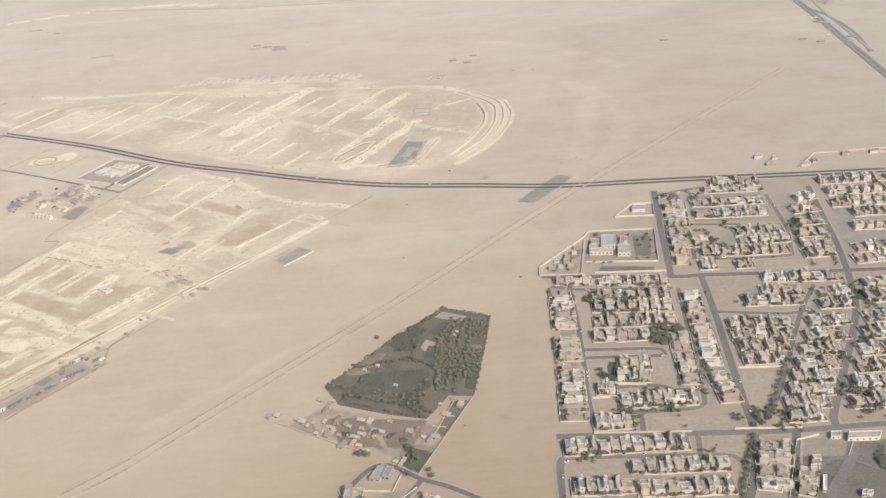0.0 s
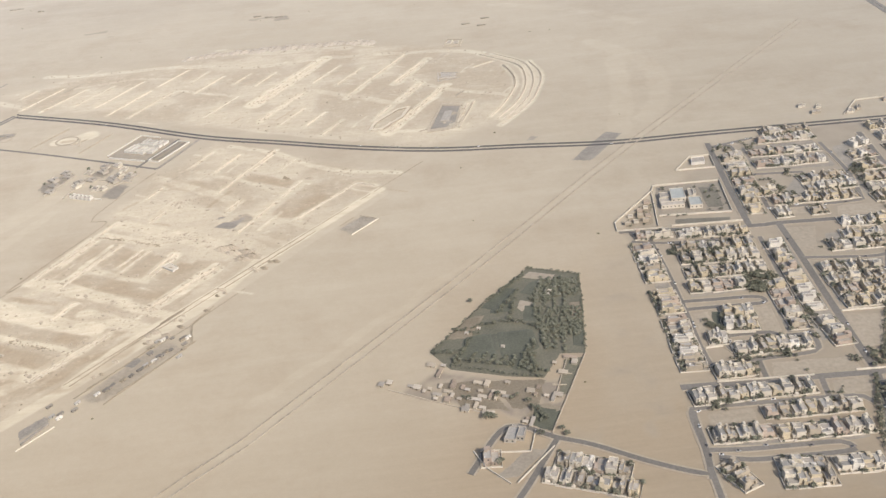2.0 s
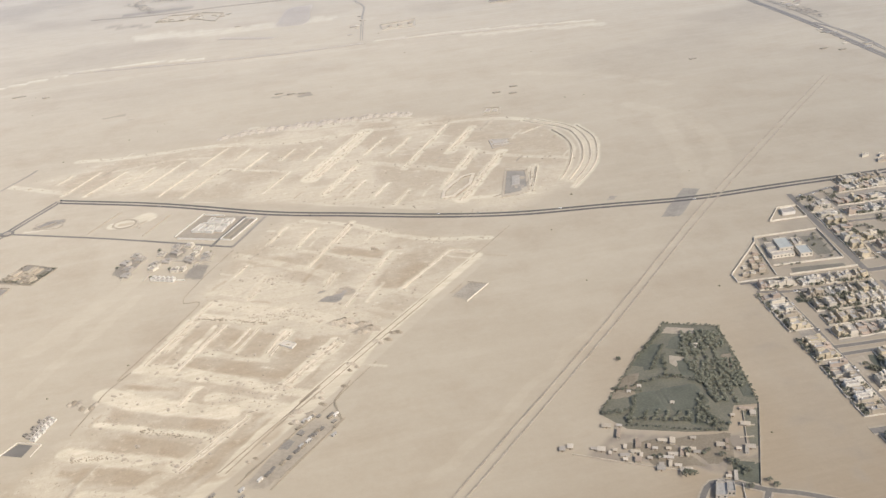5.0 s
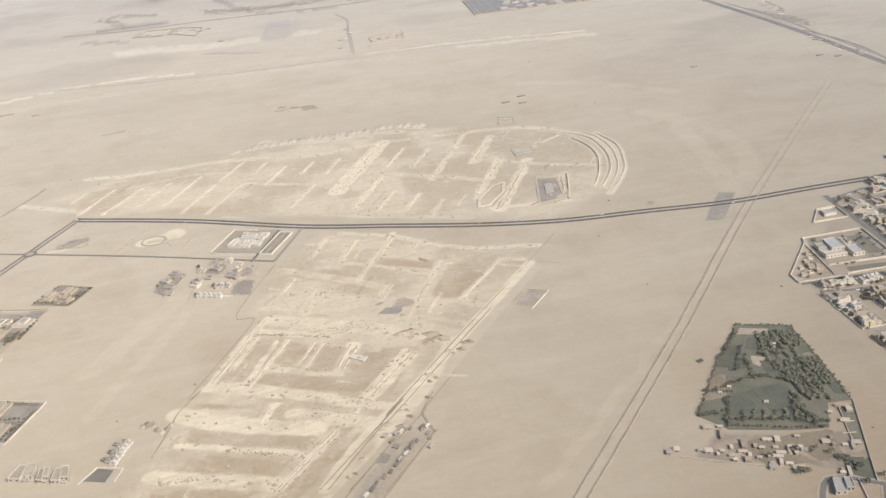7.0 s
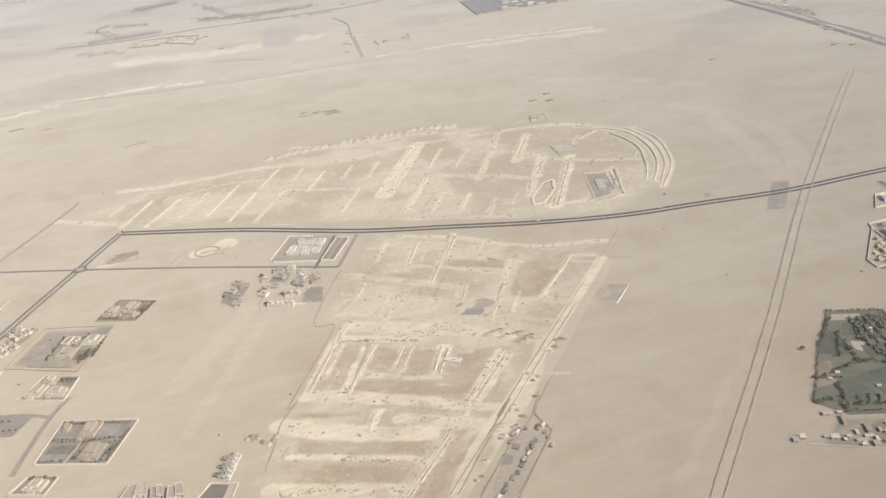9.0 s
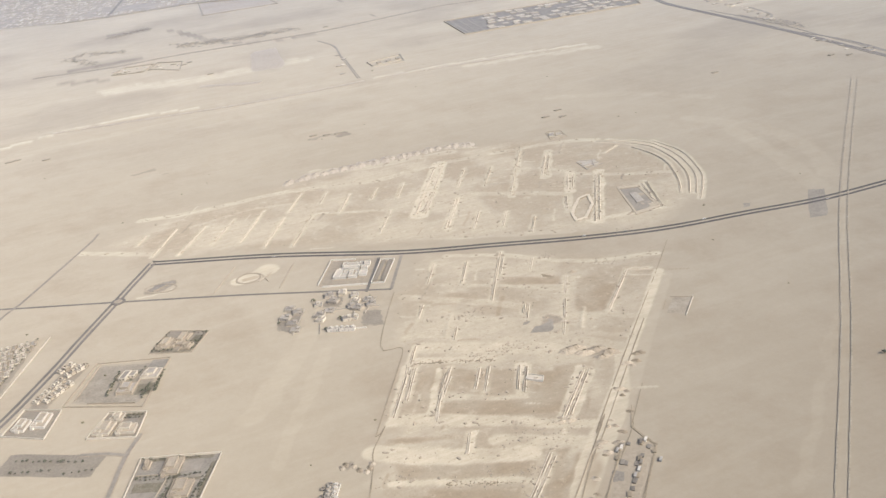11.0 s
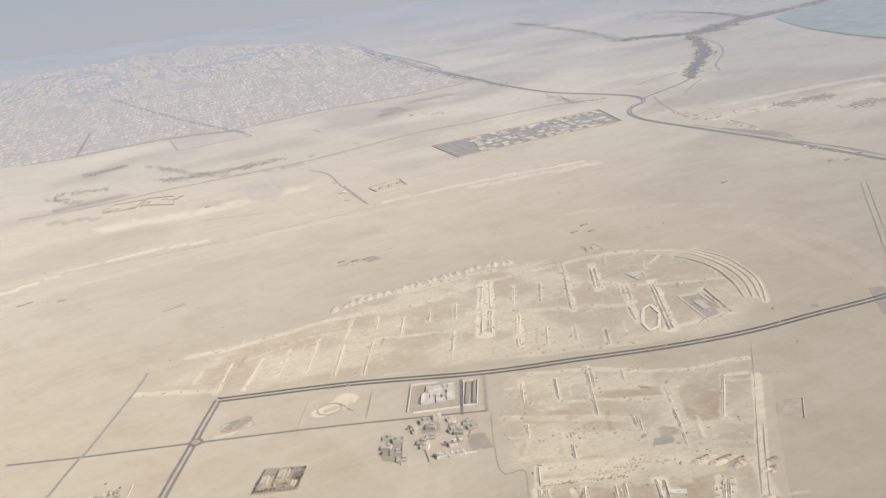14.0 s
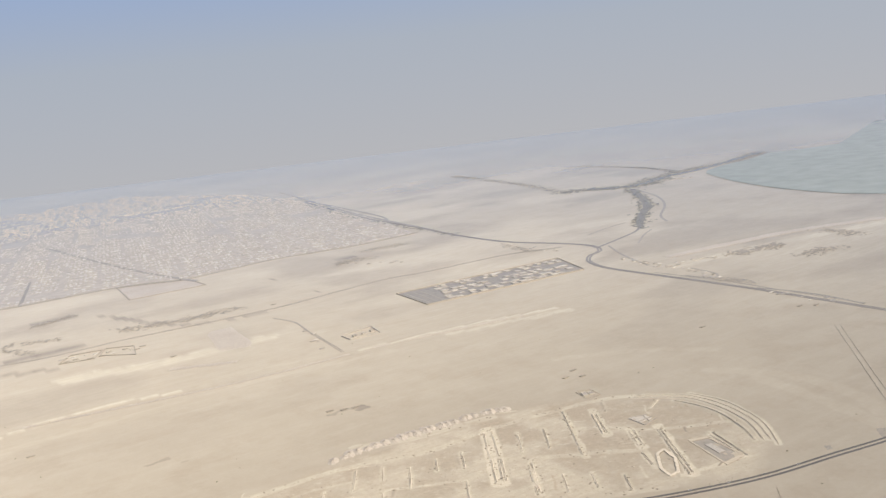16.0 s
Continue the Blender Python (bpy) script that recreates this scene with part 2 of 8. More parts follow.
M_CARD = mottled("dark_car_paint", (0.10, 0.10, 0.11), (0.22, 0.20, 0.19), 1, 5, 0.35, 0.4, 0, 0.5)
M_BRIGHT = mottled("bright_white_render", (0.51, 0.49, 0.44), (0.64, 0.615, 0.56), 0.5, 4)
M_TYRE = mottled("tyre_rubber", (0.03, 0.03, 0.03), (0.05, 0.05, 0.05), 1, 5)


def island_material(name, lo, hi, rough=0.95):
    m, n, l, b = material(name, rough, 0.1)
    geo = n.new("ShaderNodeNewGeometry")
    co = n.new("ShaderNodeTexCoord").outputs["Object"]
    c = ramp(n, l, geo.outputs["Random Per Island"], lo, hi, 0.0, 1.0)
    c = mix(n, l, 0.25, c, ramp(n, l, noise_node(n, l, 0.02, 4, 0.6, co), lo, hi))
    l.new(c, b.inputs["Base Color"])
    return m


M_DISTANT = island_material("distant_render", (0.33, 0.305, 0.265), (0.62, 0.575, 0.50))
M_CITY = mottled("town_ground", (0.40, 0.355, 0.29), (0.47, 0.42, 0.345), 0.006, 0.05, 1.0, 0.02, 0)
# far asphalt, paler than the near roads to imitate haze over it
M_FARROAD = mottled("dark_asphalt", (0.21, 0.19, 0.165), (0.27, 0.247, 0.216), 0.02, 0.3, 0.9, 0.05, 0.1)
M_PALEROOF = mottled("pale_roof", (0.40, 0.365, 0.305), (0.54, 0.495, 0.42), 0.1, 1.0, 0.95, 0.2)
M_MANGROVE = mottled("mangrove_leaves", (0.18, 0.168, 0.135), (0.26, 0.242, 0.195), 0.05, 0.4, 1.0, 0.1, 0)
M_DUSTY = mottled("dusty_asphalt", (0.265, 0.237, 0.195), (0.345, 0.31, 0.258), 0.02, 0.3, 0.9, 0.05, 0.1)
M_PALETRACK = mottled("scraped_sand", (0.441, 0.382, 0.302), (0.513, 0.45, 0.367), 0.02, 0.3, 1.0, 0.05, 0.2)
M_DUSTYARD = mottled("dusty_yard", (0.257, 0.223, 0.175), (0.338, 0.3, 0.24), 0.06, 0.8, 1.0, 0.04, 0.15)
M_FALLOW = mottled("fallow_soil", (0.195, 0.168, 0.125), (0.275, 0.235, 0.178), 0.1, 1.0, 1.0, 0.1, 0.3)
M_YARDS = mottled("paved_yard_ground", (0.135, 0.128, 0.105), (0.205, 0.194, 0.162), 0.05, 0.8, 1.0, 0.04, 0.15)
M_TRODDEN = mottled("trodden_sand", (0.27, 0.232, 0.178), (0.41, 0.366, 0.292), 0.11, 0.8, 1.0, 0.03, 0.2)
M_BED = mottled("planted_bed", (0.135, 0.125, 0.092), (0.27, 0.24, 0.185), 0.25, 1.2, 1.0, 0.1, 0.4)
M_GARDEN = mottled("garden_soil", (0.24, 0.205, 0.15), (0.34, 0.29, 0.22), 0.1, 1.0, 1.0, 0.1, 0.3)
grazing_haze(M_WATER, 0.06)
# haze stand-in on ground, roads, roofs and far vegetation
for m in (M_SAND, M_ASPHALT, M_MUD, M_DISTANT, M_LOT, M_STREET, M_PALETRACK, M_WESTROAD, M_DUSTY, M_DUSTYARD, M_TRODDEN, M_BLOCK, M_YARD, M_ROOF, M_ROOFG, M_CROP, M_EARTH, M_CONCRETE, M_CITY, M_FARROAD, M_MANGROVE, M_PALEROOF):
    grazing_haze(m)

# ---------------------------------------------------------------- mesh helpers
def box(bm, x0, x1, y0, y1, z0, z1, bottom=False):
    v = [bm.verts.new(p) for p in ((x0, y0, z0), (x1, y0, z0), (x1, y1, z0), (x0, y1, z0), (x0, y0, z1), (x1, y0, z1), (x1, y1, z1), (x0, y1, z1))]
    for f in ((4, 5, 6, 7), (0, 1, 5, 4), (1, 2, 6, 5), (2, 3, 7, 6), (3, 0, 4, 7)) + (((3, 2, 1, 0),) if bottom else ()):
        bm.faces.new([v[i] for i in f])


def rim(bm, x0, x1, y0, y1, t, z0, z1):
    """A closed low wall round a rectangle, in one piece."""
    loops = []
    for k, z in ((0, z0), (0, z1), (t, z1), (t, z0)):
        loops.append([bm.verts.new(p) for p in ((x0 + k, y0 + k, z), (x1 - k, y0 + k, z), (x1 - k, y1 - k, z), (x0 + k, y1 - k, z))])
    for p, q in zip(loops, loops[1:]):
        for i in range(4):
            bm.faces.new((p[i], p[(i + 1) % 4], q[(i + 1) % 4], q[i]))


def finish(name, bm, mat):
    me = bpy.data.meshes.new(name)
    bm.to_mesh(me)
    bm.free()
    me.materials.append(mat)
    return me


def part(name, bm, mat, parent=None, label=""):
    ob = new(name, finish(name, bm, mat))
    ob.parent = parent
    return tagged(ob, label)


def spline(points, step=4.0):
    """A smooth line through a few control points."""
    p = [Vector((x, y)) for x, y in points]
    if len(p) == 2:
        k = max(2, int((p[1] - p[0]).length / step))
        return [p[0].lerp(p[1], i / k) for i in range(k + 1)]
    p = [2 * p[0] - p[1], *p, 2 * p[-1] - p[-2]]
    out = []
    for a, b, c, d in zip(p, p[1:], p[2:], p[3:]):
        k = max(2, int((c - b).length / step))
        for i in range(k):
            s = i / k
            out.append(0.5 * (2 * b + (c - a) * s + (2 * a - 5 * b + 4 * c - d) * s * s + (3 * b - a - 3 * c + d) * s ** 3))
    return out + [p[-2]]


def straight(points, step=4.0):
    out = []
    for a, b in zip(points, points[1:]):
        a, b = Vector(a), Vector(b)
        k = max(1, int((b - a).length / step))
        out += [a.lerp(b, i / k) for i in range(k)]
    return out + [Vector(points[-1])]


def ribbon(bm, line, offset, width, z0, z1, rough=0.0):
    """A band with side faces along a line, its middle offset to the right."""
    rows = []
    for i, p in enumerate(line):
        d = (line[min(i + 1, len(line) - 1)] - line[max(i - 1, 0)]).normalized()
        nrm = Vector((d.y, -d.x))
        w0, w1 = (width / 2 + rough * random.uniform(-1, 1) for _ in range(2))
        a, b = p + nrm * (offset - w0), p + nrm * (offset + w1)
        rows.append([bm.verts.new((*a, z0)), bm.verts.new((*a, z1)), bm.verts.new((*b, z1)), bm.verts.new((*b, z0))])
    for r, s in zip(rows, rows[1:]):
        for k in range(3):
            bm.faces.new((r[k], s[k], s[k + 1], r[k + 1]))
    for r in (rows[0], rows[-1]):
        bm.faces.new(r if r is rows[0] else r[::-1])


def inside(poly, x, y):
    """Which of the places lie inside a polygon."""
    hit = np.zeros(np.shape(x), bool)
    for (x0, y0), (x1, y1) in zip(poly, poly[1:] + poly[:1]):
        if y0 != y1:
            hit ^= ((y0 > y) != (y1 > y)) & (x < (x1 - x0) * (y - y0) / (y1 - y0) + x0)
    return hit


def edge_distance(line, x, y):
    """The distance to a line of points, and how far along it."""
    best, run, along = np.full(np.shape(x), 1e9), 0.0, np.zeros(np.shape(x))
    for (x0, y0), (x1, y1) in zip(line, line[1:]):
        dx, dy = x1 - x0, y1 - y0
        q = max(dx * dx + dy * dy, 1e-9)
        s = np.clip(((x - x0) * dx + (y - y0) * dy) / q, 0, 1)
        d = np.hypot(x - x0 - s * dx, y - y0 - s * dy)
        along = np.where(d < best, run + s * q ** 0.5, along)
        best = np.minimum(best, d)
        run += q ** 0.5
    return best, along


LATTICE = np.random.RandomState(5).rand(256, 256)


def waves(x, y, size, octaves=3):
    """Smooth noise from 0 to 1 on arrays."""
    total, amount = 0.0, 0.0
    for o in range(octaves):
        u, v = x / size * 2 ** o + 17.3 * o, y / size * 2 ** o - 9.1 * o
        i, j = np.floor(u).astype(int), np.floor(v).astype(int)
        a, b = u - i, v - j
        a, b = a * a * (3 - 2 * a), b * b * (3 - 2 * b)
        g = lambda p, q: LATTICE[p % 256, q % 256]
        total = total + 0.5 ** o * ((g(i, j) * (1 - a) + g(i + 1, j) * a) * (1 - b) + (g(i, j + 1) * (1 - a) + g(i + 1, j + 1) * a) * b)
        amount += 0.5 ** o
    return total / amount


# ---------------------------------------------------------------- ground
SITE_SOUTH = [(-190.9, 679.8), (-56.1, 585.0), (-75.6, 556.8), (-244.1, 375.4), (-256.7, 361.4), (-284.2, 336.6), (-353.2, 388.7), (-317.0, 435.2), (-294.2, 469.9), (-282.1, 502.6), (-246.9, 553.1), (-253.4, 570.2), (-229.9, 624.6)]
SITE_NORTH = [(-392.3, 837.7), (-335.2, 865.4), (-223.1, 884.1), (-76.5, 870.2), (-15.7, 853.1), (43.2, 784.0), (38.7, 696.3), (18.8, 648.4), (-38.1, 618.1), (-101.5, 653.7), (-185.5, 695.6), (-355.1, 785.6)]
# dug trenches between the plots: start, end
TRENCHES_WEST = [
    ((-356.6, 838.1), (-366.4, 821.4)), ((-333.8, 836.7), (-358.5, 792.5)), ((-312.4, 827.9), (-340.6, 783.2)), ((-290.1, 829.2), (-314.2, 788.2)), ((-265.2, 832.2), (-296.2, 777.3)),
    ((-228.9, 850.8), (-250.1, 814.8)), ((-254.9, 806.4), (-282.4, 757.5)), ((-236.0, 795.4), (-264.1, 746.6)), ((-210.7, 840.2), (-224.6, 815.2)), ((-196.2, 823.4), (-216.8, 787.0)),
    ((-173.1, 821.9), (-185.5, 800.1)), ((-151.5, 818.2), (-168.1, 788.1)), ((-179.7, 768.5), (-203.4, 728.2)),
]
TRENCHES_RING = [
    ((-113.6, 841.7), (-142.6, 792.2)), ((-108.3, 837.3), (-135.4, 790.3)), ((-144.1, 787.9), (-168.4, 746.3)), ((-140.4, 783.8), (-162.3, 746.8)), ((-138.5, 781.7), (-160.5, 744.8)),
    ((-97.0, 817.4), (-119.4, 779.9)), ((-77.6, 806.7), (-100.7, 769.4)), ((-40.3, 828.2), (-93.1, 738.6)), ((-28.4, 803.4), (-53.6, 761.0)), ((-25.6, 802.0), (-49.9, 760.6)),
    ((-131.3, 757.0), (-160.1, 708.4)), ((-127.2, 759.0), (-156.1, 711.2)), ((-125.5, 724.5), (-143.2, 695.1)), ((-109.4, 710.9), (-124.4, 686.0)), ((-96.9, 689.7), (-111.8, 665.3)),
    ((-36.0, 750.8), (-53.1, 720.2)), ((-32.0, 749.2), (-50.2, 718.6)), ((-59.6, 711.0), (-71.7, 687.1)), ((-17.6, 738.1), (-66.5, 655.9)), ((-16.5, 734.8), (-62.9, 656.6)),
]
TRENCHES_ARC = [
    ((12.3, 774.9), (30.5, 785.2)), ((-2.2, 697.4), (-14.4, 659.6)), ((2.8, 698.9), (-15.2, 649.2)),
]
TRENCHES_SOUTH = [
    ((-188.8, 657.8), (-203.5, 632.4)), ((-169.6, 647.5), (-184.6, 620.7)), ((-144.4, 648.2), (-179.5, 586.6)), ((-146.2, 640.0), (-158.7, 617.7)), ((-130.4, 628.2), (-140.1, 612.4)),
    ((-125.4, 591.7), (-137.6, 570.3)), ((-140.3, 565.9), (-152.4, 544.6)), ((-153.9, 541.9), (-162.5, 527.6)), ((-164.2, 573.3), (-170.1, 562.1)), ((-162.0, 571.5), (-171.2, 555.6)),
    ((-216.9, 606.6), (-226.1, 590.5)), ((-209.7, 569.9), (-217.9, 555.2)), ((-89.7, 578.3), (-128.3, 536.5)), ((-238.5, 561.8), (-248.1, 544.8)), ((-250.0, 542.3), (-274.0, 500.5)),
    ((-248.0, 540.8), (-262.5, 513.1)), ((-235.3, 525.6), (-255.0, 490.2)), ((-233.8, 521.6), (-246.0, 504.1)), ((-217.1, 521.4), (-228.2, 502.3)), ((-212.1, 519.8), (-225.4, 496.7)),
    ((-197.9, 511.9), (-209.1, 491.0)), ((-195.1, 508.6), (-207.5, 487.1)),
]
TRENCHES_YARD = [
    ((-170.9, 490.3), (-201.7, 456.4)), ((-169.0, 488.9), (-200.3, 454.3)), ((-89.6, 578.3), (-78.2, 571.7)), ((-128.5, 536.2), (-124.7, 532.8)),
]
TRENCHES_LOW = [
    ((-247.1, 539.6), (-262.5, 511.5)), ((-230.3, 530.1), (-247.0, 504.2)), ((-247.4, 503.7), (-256.4, 486.2)), ((-245.5, 469.3), (-253.9, 454.0)), ((-219.7, 435.5), (-251.1, 401.3)),
    ((-219.1, 432.3), (-249.3, 400.5)),
]
# graded bands of bare pale sand: line, width, strength
BANDS_NORTH = [
    ([(-356.6, 874.7), (-312.5, 865.3), (-260.5, 865.1), (-216.4, 857.7), (-171.1, 839.4), (-131.7, 841.9), (-92.5, 840.9), (-38.6, 832.9), (-5.6, 827.2), (25.1, 810.3)], 9, 0.6), ([(-323.4, 833.7), (-270.5, 840.9), (-241.2, 831.4)], 5, 0.55),
    ([(-235.6, 800.9), (-203.3, 781.6), (-177.1, 767.3)], 5, 0.65), ([(-152.0, 791.5), (-115.3, 759.3), (-80.5, 733.9), (-61.9, 716.4)], 9, 0.6),
    ([(-109.2, 841.8), (-166.8, 744.1)], 15, 0.95), ([(-127.5, 759.4), (-158.7, 706.9)], 7, 0.85),
    ([(-40.3, 828.2), (-93.4, 734.8)], 7, 0.7), ([(-21.8, 810.1), (-52.8, 756.3)], 9, 0.85),
    ([(-33.0, 752.2), (-53.4, 715.3)], 9, 0.85), ([(-57.7, 711.6), (-73.7, 681.1)], 7, 0.7),
    ([(-13.3, 740.9), (-65.2, 654.0)], 10, 0.95), ([(-45.7, 777.2), (-19.0, 735.9), (31.2, 703.7)], 7, 0.65),
    ([(-68.6, 657.6), (-42.2, 654.3), (-15.9, 648.5)], 6, 0.8), ([(-406.4, 834.3), (-356.5, 797.2)], 8, 0.5),
    ([(-181.4, 703.8), (-149.9, 684.3), (-115.5, 665.6), (-88.3, 650.5)], 8, 0.4), ([(-205.4, 897.2), (-171.7, 878.2), (-130.9, 871.5), (-88.7, 864.6)], 12, 0.5),
]
BANDS_SOUTH = [
    ([(-176.9, 664.6), (-145.5, 643.4), (-108.4, 606.1), (-62.8, 586.9)], 6, 0.65), ([(-200.4, 627.6), (-168.3, 605.1), (-134.7, 574.5)], 5, 0.55),
    ([(-222.7, 622.5), (-180.1, 585.3), (-168.4, 572.2)], 8, 0.55), ([(-154.2, 552.0), (-116.2, 523.4)], 6, 0.55),
    ([(-233.8, 599.6), (-190.8, 567.3), (-162.3, 551.6)], 3, 0.55), ([(-236.7, 557.4), (-207.7, 538.9), (-184.1, 524.6), (-174.4, 517.2)], 13, 0.65),
    ([(-169.3, 524.6), (-146.7, 499.5)], 15, 0.45), ([(-168.7, 533.6), (-131.9, 506.3)], 6, 0.5),
    ([(-268.1, 496.7), (-242.4, 480.6), (-216.6, 460.9), (-199.0, 449.4)], 9, 0.75), ([(-242.1, 506.2), (-227.6, 494.4), (-213.8, 487.3)], 4, 0.55),
    ([(-172.2, 492.4), (-200.8, 458.0)], 7, 0.85), ([(-169.0, 488.0), (-190.0, 465.0)], 6, 0.7),
    ([(-250.6, 542.5), (-276.2, 498.0)], 6, 0.75), ([(-236.4, 531.8), (-259.7, 489.0)], 4, 0.9),
    ([(-196.0, 511.9), (-208.9, 488.1)], 6, 0.85),
]
BANDS_LOW = [
    ([(-276.2, 496.6), (-237.8, 474.8), (-207.7, 455.5), (-185.8, 442.2)], 8, 0.8), ([(-248.4, 505.1), (-209.4, 483.1)], 5, 0.65),
    ([(-290.9, 477.9), (-273.4, 463.3), (-248.3, 449.4), (-228.3, 440.4)], 13, 0.8), ([(-235.9, 456.4), (-216.7, 442.6), (-202.5, 433.6)], 11, 0.7),
    ([(-292.3, 451.0), (-261.5, 435.4), (-232.8, 421.3)], 5, 0.8), ([(-303.1, 430.4), (-274.7, 416.7), (-251.7, 405.1)], 11, 0.8),
    ([(-244.7, 546.0), (-208.3, 526.2)], 7, 0.75), ([(-219.0, 433.7), (-250.0, 401.1)], 5, 0.85),
    ([(-243.3, 468.7), (-253.0, 453.6)], 4, 0.9), ([(-170.5, 485.1), (-200.8, 454.4)], 7, 0.85),
    ([(-300.1, 428.0), (-276.9, 417.1), (-257.2, 407.3)], 8, 0.7), ([(-292.6, 396.8), (-276.4, 390.5), (-263.0, 384.1)], 8, 0.7),
    ([(-277.4, 386.0), (-256.0, 400.6), (-223.8, 432.1)], 9, 0.6),
]
HAUL_ROADS = [
    ([(-75.2, 565.0), (-110.3, 527.2), (-142.3, 492.4), (-192.7, 437.7)], 7, 0.95), ([(-73.6, 558.5), (-109.9, 518.3), (-142.4, 481.7), (-185.0, 432.7)], 7, 0.2),
    ([(-141.7, 492.9), (-179.4, 453.1), (-212.9, 419.2), (-231.9, 393.2)], 6, 0.95), ([(-255.3, 368.0), (-227.5, 394.9), (-195.9, 427.1), (-171.2, 453.8), (-146.3, 493.9)], 8, 0.7),
]
# curved tracks round the end of the north site
ARCS = [
    [(37.2, 773.6), (40.9, 750.7), (39.3, 726.7), (31.2, 703.7), (21.5, 682.7), (10.1, 663.7)],
    [(22.0, 806.8), (48.1, 771.5), (50.1, 743.8), (45.3, 717.2), (34.0, 688.7), (14.9, 659.9)],
    [(33.2, 804.8), (53.3, 776.9), (56.6, 747.0), (51.0, 716.6), (39.0, 686.6), (18.3, 656.0)],
    [(59.4, 776.4), (62.3, 739.9), (49.7, 697.5), (35.3, 672.0), (14.7, 646.5)],
]
# wheel-cut edges of the haul road and the site
SITE_EDGES = [
    [(-44.8, 600.5), (-79.5, 562.5), (-136.4, 501.7), (-194.0, 438.6), (-183.6, 448.4), (-233.6, 393.7)],
    [(-77.0, 560.3), (-109.7, 525.4), (-141.4, 491.2), (-191.2, 436.5), (-204.1, 423.7), (-230.3, 392.3)],
    [(-73.6, 552.4), (-114.7, 506.4), (-142.6, 474.9), (-175.1, 437.1), (-177.6, 433.2), (-221.7, 388.5)],
    [(-201.7, 656.6), (-223.1, 637.5), (-255.9, 572.9), (-245.9, 564.4), (-257.0, 541.8)],
    [(-257.0, 541.8), (-286.8, 489.9), (-280.1, 495.9), (-291.3, 480.2), (-295.8, 467.5), (-304.6, 446.4)],
    [(-177.6, 433.2), (-177.2, 424.5), (-176.8, 416.1), (-184.9, 406.2), (-206.7, 382.0)],
    [(-137.5, 754.0), (-143.7, 760.9)],
    [(-139.6, 753.2), (-152.9, 736.6), (-170.0, 723.0), (-180.7, 709.7)],
]
GREY_PATCHES = [((-154.2, 505.3), 5), ((-305.8, 471.5), 5), ((-165.4, 543.7), 9), ((-157.9, 502.1), 5), ((-154.9, 982.9), 10)]


def axis(lo, a, b, hi, step, far, near=1.035):
    """Grid lines: even between a and b, ever wider outside."""
    mid = list(np.arange(a, b, step))
    left, right, s = [a], [mid[-1]], step
    while left[-1] > lo:
        s = min(s * near, far)
        left.append(left[-1] - s)
    s = step
    while right[-1] < hi:
        s = min(s * 1.035, far)
        right.append(right[-1] + s)
    return np.array(left[:0:-1] + mid + right[1:])


gx, gy = axis(-5200, -600, 70, 6500, 1.13, 160), axis(-1500, 250, 1010, 6500, 1.13, 160, 1.2)
GX, GY = np.meshgrid(gx, gy)
GZ, PALE, GREY, BROWN, DUG = (np.zeros(GX.shape) for _ in range(5))
WX, WY = GX + 9 * (waves(GX, GY, 14) - 0.5), GY + 9 * (waves(GX + 500, GY, 14) - 0.5)


def window(points, pad):
    xs, ys = [p[0] for p in points], [p[1] for p in points]
    i0, i1 = np.searchsorted(gx, (min(xs) - pad, max(xs) + pad))
    j0, j1 = np.searchsorted(gy, (min(ys) - pad, max(ys) + pad))
    return slice(j0, max(j1, j0 + 1)), slice(i0, max(i1, i0 + 1))


def band(line, width, pale, target=None, warp=1.0, patchy=0.95):
    target = PALE if target is None else target
    s = window(line, width * 2 + 8)
    x, y = GX[s] + warp * (WX[s] - GX[s]), GY[s] + warp * (WY[s] - GY[s])
    d, _ = edge_distance(line, x, y)
    k = np.clip((width * 0.56 - d) / (width * 0.10 + 0.5), 0, 1)
    target[s] = np.maximum(target[s], pale * k * k * (3 - 2 * k) * (0.925 - patchy / 2 + patchy * waves(GX[s], GY[s], 9)))


def bank(line, height, width):
    s = window(line, width * 2 + 6)
    d, along = edge_distance(line, GX[s] + 0.25 * (WX[s] - GX[s]), GY[s] + 0.25 * (WY[s] - GY[s]))
    h = np.clip(1 - d / width, 0, 1) * height * (0.5 + waves(GX[s], GY[s], 6))
    GZ[s] = np.where(abs(h) > abs(GZ[s]), h, GZ[s])


for poly, k in ((SITE_SOUTH, 0.42), (SITE_NORTH, 0.42)):
    s = window(poly, 30)
    d, _ = edge_distance(poly + poly[:1], WX[s], WY[s])
    deep = np.where(inside(poly, WX[s], WY[s]), np.clip(d / 14, 0, 1), 0)
    patch = waves(GX[s], GY[s], 34, 4)
    DUG[s] = np.maximum(DUG[s], deep)
    PALE[s] = np.maximum(PALE[s], deep * (0.17 + k * 0.8 * np.clip((patch - 0.46) * 6, 0, 1)))
    BROWN[s] = np.maximum(BROWN[s], deep * (0.10 + 0.35 * np.clip((0.50 - patch) * 6, 0, 1)))
    GZ[s] += deep * (0.5 * (waves(GX[s], GY[s], 7, 3) - 0.45) + 1.6 * np.clip(waves(GX[s], GY[s] + 300, 11, 3) - 0.66, 0, 1))
